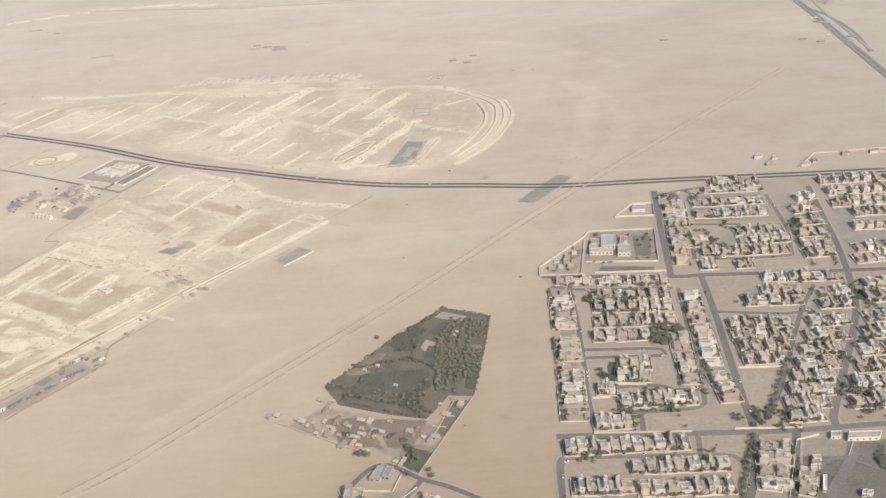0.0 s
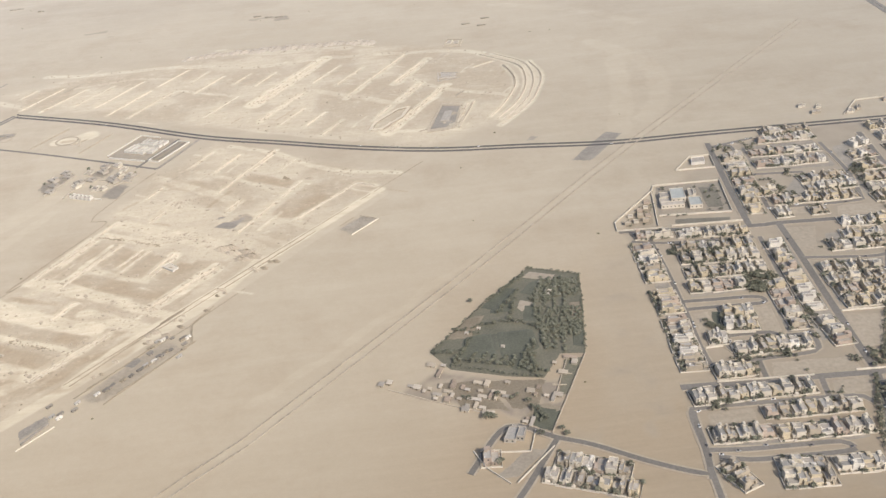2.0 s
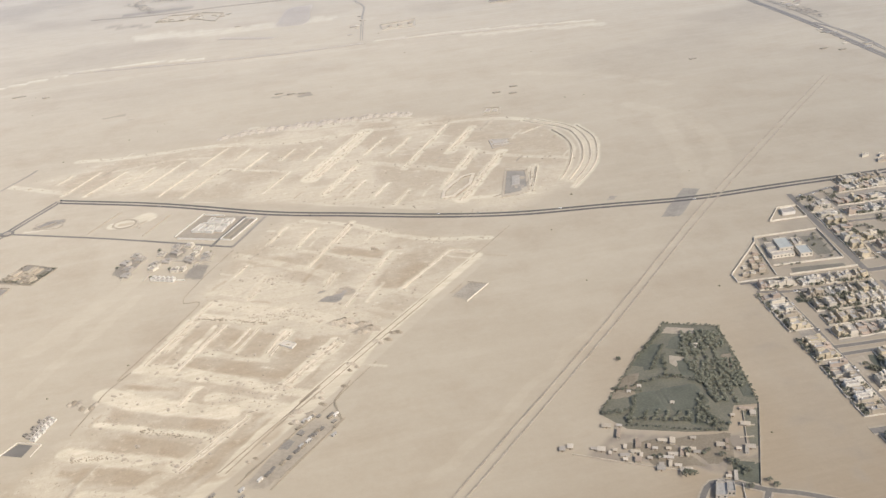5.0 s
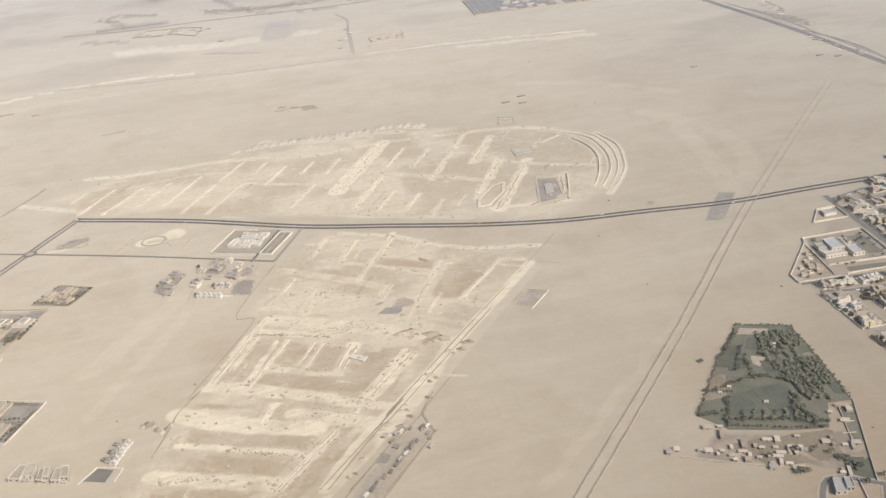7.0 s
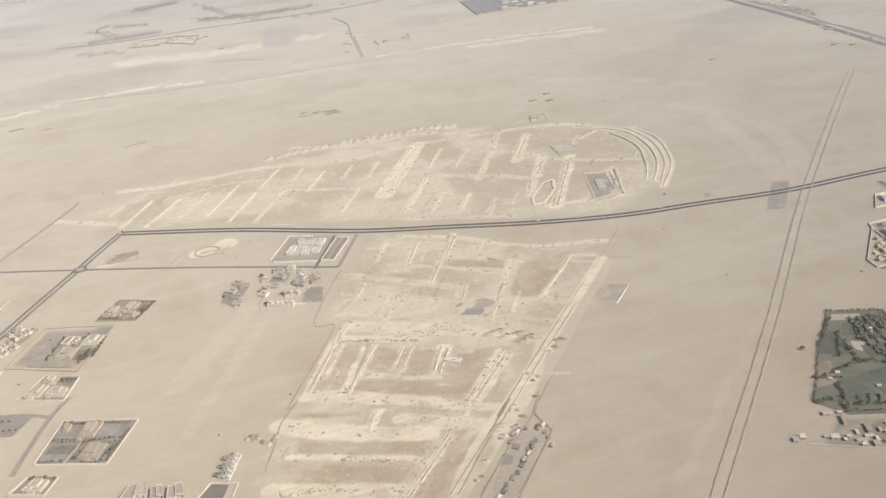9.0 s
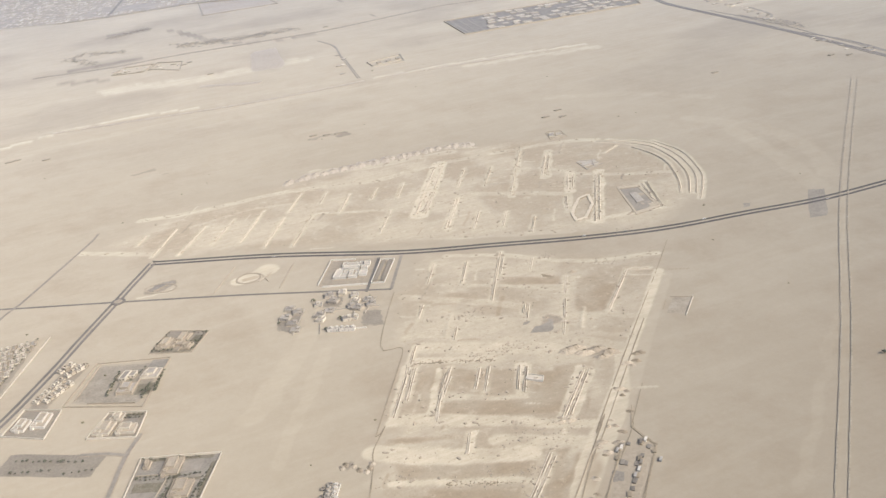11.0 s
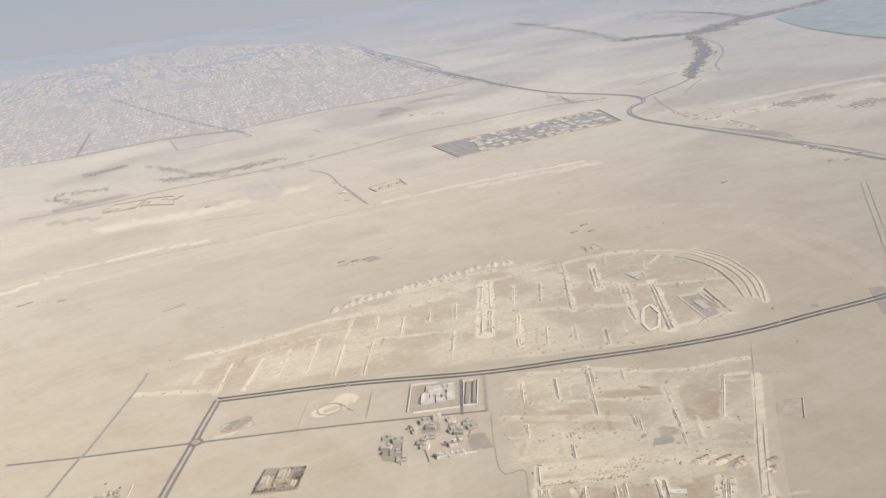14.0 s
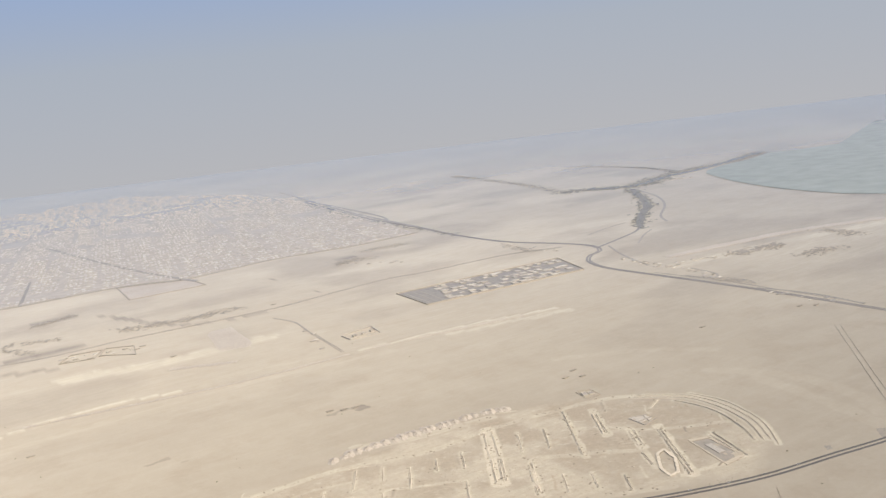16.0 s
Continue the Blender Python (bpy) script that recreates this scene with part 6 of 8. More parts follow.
# ---------------------------------------------------------------- white complex beside the highway
CAMPUS = [(-266.0, 670.2), (-236.2, 654.9), (-216.3, 689.0), (-246.5, 705.3)]
patch("campus_ground", CAMPUS, M_LOT, "pale paved yard of a new white complex", 0.06, "ground", 8)
wall_thing([(-265.7, 671.0), (-246.8, 704.5), (-231.4, 696.0)], "white rendered wall round a new complex", 1.1, mat=M_BRIGHT)
wall_thing([(-263.9, 667.5), (-236.5, 654.2)], "white rendered wall round a new complex", 1.1, mat=M_BRIGHT)
building("campus_building", [(-254.3, 674.9), (-234.4, 664.7), (-223.8, 687.3), (-242.2, 695.0)], [(0.0, 0.2, 0.0, 0.5, 1.5), (0.05, 0.17, 0.5, 0.62, 1.1), (0.21, 0.4, 0.0, 0.2, 1.3), (0.26, 0.4, 0.21, 0.5, 1.0), (0.45, 0.72, 0.0, 0.14, 1.4), (0.45, 0.55, 0.15, 0.45, 1.3), (0.64, 0.72, 0.15, 0.4, 1.2), (0.2, 0.7, 0.52, 0.68, 1.9), (0.28, 0.62, 0.7, 0.9, 1.5), (0.76, 1.0, 0.1, 0.4, 1.4), (0.78, 0.98, 0.5, 0.66, 1.8), (0.82, 1.02, 0.68, 0.95, 1.3), (0.1, 0.25, 0.75, 1.0, 1.2), (0.66, 0.78, 0.72, 0.98, 1.0)], M_BRIGHT, M_PALEROOF, "new white low-rise blocks grouped round courts", False)
wall_thing([(-234.4, 654.5), (-226.7, 650.2), (-208.5, 681.1), (-217.2, 685.1)], "white wall round a car park", 0.9, mat=M_BRIGHT, closed=True)


def canopy(quad, label):
    root = tagged(new("parking_canopy"), label, "canopy", "car park canopies")
    o = at(quad, 0, 0)
    root.location = (*o, 0)
    bm = bmesh.new()
    prism(bm, quad, 0, 1, 0, 1, 1.0, 1.1, o)
    part("roof", bm, M_DUSTYARD, root)
    for u in (0.08, 0.92):
        for k in range(5):
            bm = bmesh.new()
            p = at(quad, u, 0.05 + 0.9 * k / 4) - o
            box(bm, p.x - 0.06, p.x + 0.06, p.y - 0.06, p.y + 0.06, 0, 1.0)
            part("post", bm, M_METAL, root)


canopy([(-232.3, 655.8), (-229.9, 654.8), (-214.2, 681.5), (-216.0, 683.0)], "long dark car park canopy on posts")
canopy([(-228.1, 653.4), (-226.0, 652.7), (-210.5, 679.5), (-212.3, 681.0)], "long dark car park canopy on posts")
road("road_campus", [(-240.7, 644.7), (-217.0, 689.5)], [(0, 1.8)], M_STREET, "short paved lane between two walls", 0.1)

# ---------------------------------------------------------------- unfinished villas south of the complex
def shell(x, y, wide, deep, high, turn, wall, label):
    root = tagged(new("unfinished_house"), label, "house", "plain block houses")
    rn = random.Random(int(x * 7 + y))
    bm = bmesh.new()
    box(bm, -wide / 2, wide / 2, -deep / 2, deep / 2, -0.1, high)
    if wide >= 7:
        box(bm, wide / 2 - 0.02, wide / 2 + rn.uniform(0.6, 1.4), -deep * 0.3, deep * rn.uniform(0.1, 0.5), -0.1, high * 0.6)
    if wide >= 7:
        box(bm, -wide * 0.3, wide * rn.uniform(0, 0.3), -deep / 2 - rn.uniform(0.4, 1.0), -deep / 2 + 0.02, -0.1, high * 0.5)
    rim(bm, -wide / 2, wide / 2, -deep / 2, deep / 2, 0.12, high + 0.002, high + 0.3)
    part("main_storey", bm, wall, root)
    bm = bmesh.new()
    box(bm, -wide / 2 + 0.15, wide / 2 - 0.15, -deep / 2 + 0.15, deep / 2 - 0.15, high, high + 0.04)
    part("roof", bm, M_ROOF, root)
    bm = bmesh.new()
    u = rn.uniform(-0.25, 0.1) * wide
    box(bm, u, u + wide * 0.4, -deep * 0.05, deep * 0.4, high + 0.042, high + 1.0)
    part("upper_room", bm, wall, root)
    bm = bmesh.new()
    m = wide * 0.2
    box(bm, m - 0.25, m + 0.25, -deep / 2 - 0.02, -deep / 2 + 0.04, high * 0.3, min(high * 0.75, 1.0), True)
    part("opening", bm, M_GLASS, root)
    root.matrix_basis = Matrix.Translation((x, y, 0)) @ Matrix.Rotation(turn, 4, 'Z')


LOOP = math.atan2(*reversed(Vector(((-226.1, 638.8))) - Vector(((-389.6, 728.5)))))
GREY_SHELLS = [(-289.9, 648.5), (-286.8, 641.5), (-295.5, 637.8), (-293.7, 629.5), (-263.2, 652.3), (-263.1, 642.8), (-243.3, 632.5), (-243.8, 625.4), (-276.1, 628.7), (-269.0, 631.9), (-254.8, 629.7), (-252.9, 625.4), (-294.0, 619.7)]
PALE_SHELLS = [(-272.8, 644.0), (-254.7, 651.2), (-250.8, 635.7), (-262.7, 615.5), (-258.5, 614.8), (-277.1, 623.4), (-248.9, 643.6)]
for quad in ([(-305.2, 626.8), (-297.1, 614.3), (-282.0, 639.9), (-289.6, 653.0)], [(-258.9, 602.0), (-244.6, 594.3), (-240.4, 617.2), (-250.3, 622.6)], [(-274.7, 640.4), (-261.2, 633.0), (-255.3, 647.9), (-261.9, 653.4)]):
    patch("trodden_site", quad, M_DUSTYARD, "trodden grey ground between unfinished houses", 0.05, "ground", 9, 1.8)
for line in ([(-297.1, 614.3), (-281.5, 644.1)], [(-282.5, 606.5), (-273.6, 635.3), (-262.9, 633.9)], [(-261.0, 611.3), (-252.9, 628.4)], [(-270.2, 633.5), (-239.7, 621.1)], [(-251.2, 617.0), (-237.4, 633.3)]):
    wall_thing(line, "grey block wall between unfinished houses", 0.7, mat=M_CONCRETE)
for i, (x, y) in enumerate(GREY_SHELLS):
    shell(x, y, 6.0, 5.4, 0.9 + 0.35 * (i % 3), LOOP + (0, 0.25, -0.2)[i % 3], M_CONCRETE, "unfinished grey concrete house on bare sand")
for i, (x, y) in enumerate(PALE_SHELLS):
    shell(x, y, 5.0, 5.0, 1.1 + 0.4 * (i % 2), LOOP + (0.2, 0, -0.2)[i % 3], M_CREAM, "unfinished pale block house on bare sand")
for x, y in [(-275.6, 607.1), (-272.6, 605.6), (-269.4, 603.9), (-266.4, 602.4), (-263.7, 601.1)]:
    shell(x, y, 3.0, 3.4, 1.7, LOOP, M_WHITE, "small new white house in a row")
wall_thing([(-261.8, 601.3), (-255.8, 598.3)], "low white plot wall on sand", 0.8, mat=M_WHITE)
for x, y in [(-300.7, 633.3), (-274.4, 649.9), (-277.6, 610.2), (-266.3, 618.3)]:
    plant(TREES, x, y, 1.0)

def roundabout(x, y):
    root = tagged(new("road_roundabout"), "small asphalt roundabout with a sandy island", "roundabout", kind="structure")
    root.location = (x, y, 0)
    for name, r, z, mat in (("carriageway", 4.8, 0.45, M_WESTROAD), ("island", 2.8, 0.6, M_LOT)):
        bm = bmesh.new()
        bmesh.ops.create_cone(bm, cap_ends=True, segments=28, radius1=r, radius2=r, depth=1.0, matrix=Matrix.Translation((0, 0, z - 0.5)))
        part(name, bm, mat, root)


roundabout(*((-388.2, 728.0)))

# ---------------------------------------------------------------- plots along the west road
for line in ([(-416.8, 496.3), (-412.9, 508.8), (-401.8, 539.1), (-392.1, 556.8)], [(-422.6, 553.6), (-409.4, 547.2), (-401.4, 541.1)]):
    road("road_plot_street", line, [(0, 2.0)], M_DUSTY, "dusty paved street between walled plots", 0.1, verge=1.0)
for quad in ([(-328.2, 703.2), (-288.5, 683.5), (-270.7, 716.1), (-307.4, 736.9)],):
    wall_thing([quad[0], quad[3]], "thin pale bund beside an empty plot", 0.5, 0.4, M_RUBBLE, "earth_bund", piers=False)
    wall_thing([quad[1], quad[2]], "thin pale bund beside an empty plot", 0.5, 0.4, M_RUBBLE, "earth_bund", piers=False)
VILLA_WALLS = [
    [(-407.5, 500.5), (-373.9, 484.8), (-357.5, 517.1), (-394.5, 533.3)], [(-418.9, 566.8), (-394.8, 554.3), (-386.7, 576.3), (-405.7, 586.3)], [(-417.5, 481.2), (-401.3, 473.3), (-395.3, 485.0), (-409.1, 491.7)], [(-378.6, 641.6), (-354.5, 629.5), (-340.7, 650.9), (-363.1, 664.8)],
    [(-460.3, 594.0), (-439.2, 578.9), (-429.2, 603.9), (-448.3, 615.6)],
]
for quad, mat in zip(VILLA_WALLS, (M_BLOCK, M_DUSTYARD, M_DUSTYARD, M_DUSTYARD, M_DUSTYARD)):
    wall_thing(quad, "pale rendered wall round a large estate", 0.35 if quad is VILLA_WALLS[3] else 1.0, closed=True, mat=M_RUBBLE if quad is VILLA_WALLS[3] else M_WALL)
    patch("estate_ground", quad, mat, "grey-brown garden soil of a walled estate", 0.05, "ground", 8)
BIG, SECOND, THIRD, FOURTH, FIFTH = VILLA_WALLS
# dark planted beds along the estate walls
for quad, u0, u1, v0, v1 in ((BIG, 0.02, 0.98, 0.91, 0.985), (BIG, 0.915, 0.985, 0.03, 0.9), (BIG, 0.03, 0.44, 0.22, 0.46), (BIG, 0.5, 0.58, 0.05, 0.9), (BIG, 0.6, 0.9, 0.45, 0.52), (FOURTH, 0.72, 0.98, 0.4, 0.85), (FOURTH, 0.5, 0.97, 0.02, 0.12), (SECOND, 0.04, 0.45, 0.62, 0.72), (SECOND, 0.5, 0.95, 0.86, 0.96)):
    patch("garden_bed", [at(quad, u0, v0), at(quad, u1, v0), at(quad, u1, v1), at(quad, u0, v1)], M_BED, "dark planted bed along an estate wall", 0.11, "garden", 9, 0.45)
def blocks_in(u0, u1, v0, v1, n, seed):
    """Joined small blocks of a rambling house, wings and courts."""
    rn = random.Random(seed)
    du, dv = u1 - u0, v1 - v0
    out = [(u0, u1, v0, v1, 1.1), (u0 + du * 0.18, u0 + du * 0.7, v0 + dv * 0.3, v0 + dv * 0.95, 2.1)]
    for k in range(n - 3):
        a, w = rn.uniform(0, 0.6), rn.uniform(0.2, 0.4)
        out.append((u0 + du * a, u0 + du * (a + w), v0 - dv * 0.12 if k % 2 else v0 + dv * 0.1, v0 + dv * (0.0 if k % 2 else 0.28), rn.uniform(0.8, 1.0) if k % 2 else rn.uniform(1.4, 1.8)))
    return out


for quad, areas, wall, words in (
    (BIG, ((0.56, 0.82, 0.10, 0.44), (0.34, 0.56, 0.58, 0.95), (0.08, 0.16, 0.75, 0.9)), M_TAN, "large tan villa inside an estate wall"),
    (SECOND, ((0.06, 0.4, 0.12, 0.6), (0.52, 0.92, 0.15, 0.5), (0.18, 0.5, 0.68, 0.92)), M_CREAM, "pale villa blocks inside an estate wall"),
    (FIFTH, ((0.12, 0.42, 0.2, 0.6), (0.5, 0.85, 0.35, 0.85)), M_WHITE, "white villa blocks inside an estate wall"),
    (THIRD, ((0.3, 0.82, 0.15, 0.75),), M_CREAM, "white villa inside an estate wall"),
    (FOURTH, ((0.08, 0.36, 0.15, 0.6), (0.4, 0.64, 0.3, 0.85), (0.68, 0.9, 0.12, 0.36)), M_TAN, "weathered villa blocks inside an estate wall"),
):
    for k, area in enumerate(areas):
        building("estate_house", quad, blocks_in(*area, 5, k + 3), wall, M_TAN, words, False, "house")
HEDGE_LINES = [(BIG, (0.03, 0.95), (0.75, 0.95)), (BIG, (0.05, 0.05), (0.35, 0.06)), (BIG, (0.62, 0.05), (0.95, 0.06)), (BIG, (0.05, 0.57), (0.35, 0.56)), (BIG, (0.05, 0.51), (0.35, 0.50)), (BIG, (0.42, 0.5), (0.85, 0.57)), (BIG, (0.5, 0.1), (0.48, 0.55)), (BIG, (0.94, 0.1), (0.94, 0.7)), (BIG, (0.9, 0.1), (0.9, 0.5)),
    (SECOND, (0.5, 0.85), (0.9, 0.9)), (SECOND, (0.55, 0.75), (0.85, 0.8)), (FOURTH, (0.05, 0.08), (0.5, 0.08)), (FOURTH, (0.7, 0.9), (0.95, 0.9)), (FOURTH, (0.95, 0.1), (0.96, 0.9)), (FOURTH, (0.05, 0.9), (0.04, 0.2)), (FOURTH, (0.66, 0.5), (0.95, 0.5)), (THIRD, (0.1, 0.9), (0.9, 0.9))]
for quad, p, q in HEDGE_LINES:
    for x, y in along([at(quad, *p), at(quad, *q)], 2.2):
        plant(TREES, x, y, rnd.uniform(0.35, 0.6), "estate garden trees")
for quad, box4 in ((BIG, (0.5, 0.86, 0.62, 0.92)), (BIG, (0.05, 0.4, 0.1, 0.45)), (SECOND, (0.55, 0.9, 0.6, 0.92)), (FOURTH, (0.7, 0.95, 0.55, 0.9))):
    u0, u1, v0, v1 = box4
    patch("garden_court", [at(quad, u0, v0), at(quad, u1, v0), at(quad, u1, v1), at(quad, u0, v1)], M_DUSTY, "grey paved garden court of an estate", 0.09, "court", 6, 0.3)
for quad, p, q in ((BIG, (0.03, 0.60), (0.32, 0.6)), (BIG, (0.40, 0.02), (0.44, 0.5)), (SECOND, (0.45, 0.1), (0.5, 0.9)), (FOURTH, (0.38, 0.1), (0.38, 0.9)), (FOURTH, (0.65, 0.05), (0.65, 0.9))):
    wall_thing([at(quad, *p), at(quad, *q)], "low inner garden wall of an estate", 0.7, mat=M_TAN)
patch("tilled_plot", [(-467.4, 559.2), (-416.9, 528.1), (-406.0, 546.0), (-457.8, 577.4)], M_DUSTYARD, "trodden brown plot beside a paved street", 0.04, "field", 9, 0.8)
for a, b in (((-452.8, 565.6), (-421.8, 546.3)), ((-455.7, 556.0), (-437.7, 547.9)), ((-430.3, 540.3), (-417.3, 537.3))):
    for x, y in along([a, b], 3.2):
        plant(TREES, x, y, rnd.uniform(0.4, 0.6), "estate garden trees")
patch("tilled_plot", [(-383.0, 623.6), (-372.9, 618.2), (-366.5, 629.4), (-377.4, 634.7)], M_BLOCK, "dark tilled plot of soil", 0.06, "field", 6, 0.3)
patch("tilled_plot", [(-393.0, 597.5), (-382.6, 593.3), (-378.0, 606.5), (-388.0, 611.0)], M_BED, "dark cultivated plot in a walled compound", 0.08, "field", 6, 0.3)
patch("plot_yard", [(-427.6, 607.6), (-389.0, 585.0), (-368.0, 629.0), (-407.2, 645.6)], M_TRODDEN, "mottled trodden ground of a walled plot", 0.02, "ground", 12, 1.0)
wall_thing([(-428.6, 607.1), (-407.5, 646.9), (-367.0, 629.9), (-388.4, 583.1)], "weathered rendered wall round a large plot", 0.7, mat=M_TAN, closed=True)
building("plot_house", [(-398.3, 617.5), (-391.2, 614.3), (-386.4, 622.5), (-393.1, 625.4)], [(0, 0.5, 0.1, 1, 1.8), (0.5, 1, 0.4, 1, 1.5)], M_CREAM, M_ROOF, "cream house blocks in a walled plot", True, "house")
for line in ([(-405.5, 606.2), (-396.9, 628.9)], [(-401.0, 603.0), (-391.1, 626.0)], [(-392.7, 598.9), (-383.4, 621.7)], [(-416.0, 603.0), (-391.6, 589.2)], [(-422.3, 610.1), (-405.8, 644.1)]):
    wall_thing(line, "weathered inner wall of a plot", 0.8, mat=M_TAN)
building("plot_house", [(-386.5, 614.3), (-377.3, 610.2), (-372.9, 618.2), (-381.7, 621.9)], blocks_in(0, 1, 0, 1, 4, 21), M_CREAM, M_ROOF, "cream house blocks in a walled plot", False, "house")
building("plot_house", [(-400.7, 604.7), (-392.2, 601.1), (-388.0, 609.9), (-396.5, 614.1)], blocks_in(0, 1, 0, 1, 4, 22), M_TAN, M_ROOF, "tan house blocks in a walled plot", False, "house")
for x, y in along([(-386.5, 598.9), (-380.3, 596.4)], 2.6):
    plant(TREES, x, y, 0.8, "estate garden trees")
for a, b in (((-405.1, 605.3), (-396.1, 629.7)), ((-387.3, 592.4), (-381.5, 605.2)), ((-393.4, 613.9), (-382.6, 625.4)), ((-380.3, 596.4), (-372.8, 616.0))):
    for x, y in along([a, b], 1.8):
        plant(TREES, x, y, rnd.uniform(0.4, 0.7), "estate garden trees")
patch("quarter_ground", [(-496.7, 631.3), (-470.9, 613.1), (-434.9, 700.7), (-495.9, 707.3)], M_TRODDEN, "trodden ground of a dense low quarter", 0.03, "ground", 10, 1.0)
patch("plot_ground", [(-405.5, 603.0), (-384.7, 593.1), (-369.3, 627.1), (-395.5, 632.9)], M_DUSTYARD, "trodden ground round plot houses", 0.03, "ground", 8, 1.0)
patch("quarter_ground", [(-446.5, 616.2), (-437.9, 610.0), (-412.2, 647.4), (-422.0, 657.6)], M_DUSTYARD, "pale ground between roadside houses", 0.03, "ground", 6)
ROADSIDE = [((-443.3, 618.9), (-426.7, 638.3), 8), ((-438.2, 617.1), (-422.3, 631.7), 6), ((-425.7, 641.0), (-412.6, 649.2), 5), ((-429.6, 647.4), (-420.1, 654.7), 3)]
for a, b, n in ROADSIDE:
    for i in range(n):
        p = Vector(a).lerp(Vector(b), (i + 0.5) / n)
        side = (Vector(b) - Vector(a)) / n
        shell(p.x, p.y, side.length * 0.86, 3.6, 1.2 + 0.4 * (i % 2), math.atan2(side.y, side.x), (M_CREAM, M_TAN, M_CREAM)[i % 3], "pale flat-roofed house beside the west road")
WEST_ROWS = [((-481.9, 702.2), (-440.3, 696.7), 11), ((-483.9, 688.8), (-446.4, 683.3), 10), ((-484.3, 673.5), (-453.6, 672.3), 9), ((-484.7, 660.2), (-459.3, 658.7), 8), ((-485.1, 647.5), (-464.6, 647.0), 7), ((-485.5, 634.1), (-469.8, 633.4), 6), ((-468.5, 615.2), (-462.8, 614.6), 2)]
WEST_ROWS += [(tuple(Vector(p[0]).lerp(Vector(q[0]), 0.5)), tuple(Vector(p[1]).lerp(Vector(q[1]), 0.5)), p[2]) for p, q in zip(WEST_ROWS, WEST_ROWS[1:6])]
for a, b, n in WEST_ROWS:
    for i in range(n):
        p = Vector(a).lerp(Vector(b), (i + 0.5) / n)
        side = (Vector(b) - Vector(a)) / n
        shell(p.x, p.y + rnd.uniform(-0.6, 0.6), side.length * rnd.uniform(0.65, 0.95), rnd.uniform(4.6, 6.2), rnd.uniform(0.45, 0.8), math.atan2(side.y, side.x), (M_CREAM, M_TAN, M_CREAM)[(i * 7) % 3], "sand-coloured flat-roofed house in a dense quarter")
for a, b in (((-439.8, 702.0), (-468.1, 636.6)), ((-446.4, 701.4), (-472.4, 638.4))):
    for x, y in along([a, b], 3.4):
        plant(TREES, x, y, 0.45, "street trees of the west quarter")
wall_thing([(-432.2, 701.1), (-467.5, 623.7)], "long pale boundary wall on sand", 0.8)
patch("reservoir", [(-335.0, 439.9), (-325.0, 435.1), (-321.3, 443.4), (-328.4, 446.9)], M_MUD, "dark lined pond beside a sandy track", 0.1, "pond", 4)
wall_thing([(-337.0, 437.6), (-329.1, 448.1), (-317.1, 442.7), (-320.9, 433.9)], "pale concrete edge round a pond", 0.5)
for i in range(6):
    for k, (a, b) in enumerate((((-314.3, 463.9), (-322.1, 446.5)), ((-316.8, 466.0), (-324.4, 448.9)), ((-319.3, 467.2), (-326.8, 451.3)))):
        p = Vector(a).lerp(Vector(b), (i + 0.5) / 6)
        if k < 2:
            shell(p.x, p.y, rnd.uniform(2.6, 3.6), rnd.uniform(1.8, 2.8), rnd.uniform(0.7, 1.2), LOOP, (M_WHITE, M_CONCRETE)[k], "small pale workshop beside a track")
        elif i % 2:
            shell(p.x, p.y, rnd.uniform(1.6, 2.6), 1.6, 0.7, LOOP, M_DARK, "low dark store shed beside a workshop")
for quad in ([(-368.3, 452.3), (-356.9, 447.1), (-356.2, 458.8), (-363.2, 462.0)], [(-355.4, 446.4), (-350.1, 444.0), (-349.4, 453.0), (-354.3, 455.3)], [(-348.6, 443.3), (-340.9, 439.8), (-340.9, 450.8), (-346.9, 452.7)]):
    building("roadside_villa", quad, [(0, 0.5, 0, 0.9, 2.2), (0.5, 1, 0.2, 1, 2.8), (0.5, 0.85, 0, 0.18, 1.4)], M_CREAM, M_TAN, "tan flat-roofed villa blocks on sand", True, "house")


# ---------------------------------------------------------------- building sites: heaps, cabins, stacks, pits
def heap(x, y, wide, high, seed, mat, label, name="sand_mound", stretch=1.0, turn=0.0):
    rn = random.Random(seed)
    bm = bmesh.new()
    bmesh.ops.create_cone(bm, cap_ends=False, segments=14, radius1=wide, radius2=wide * 0.12, depth=high)
    bmesh.ops.subdivide_edges(bm, edges=bm.edges[:], cuts=2, use_grid_fill=True)
    for v in bm.verts:
        k = 1 + 0.35 * noise.noise((v.co.x * 0.9 + seed, v.co.y * 0.9, v.co.z)) 
        v.co.x, v.co.y = v.co.x * k, v.co.y * k * stretch
        v.co.z = (v.co.z + high / 2) * (0.8 + 0.3 * rn.random()) - 0.08
    ob = part(name, bm, mat)
    ob.matrix_basis = Matrix.Translation((x, y, 0)) @ Matrix.Rotation(turn, 4, 'Z')
    return tagged(ob, label, "heap", "heaps of spoil")


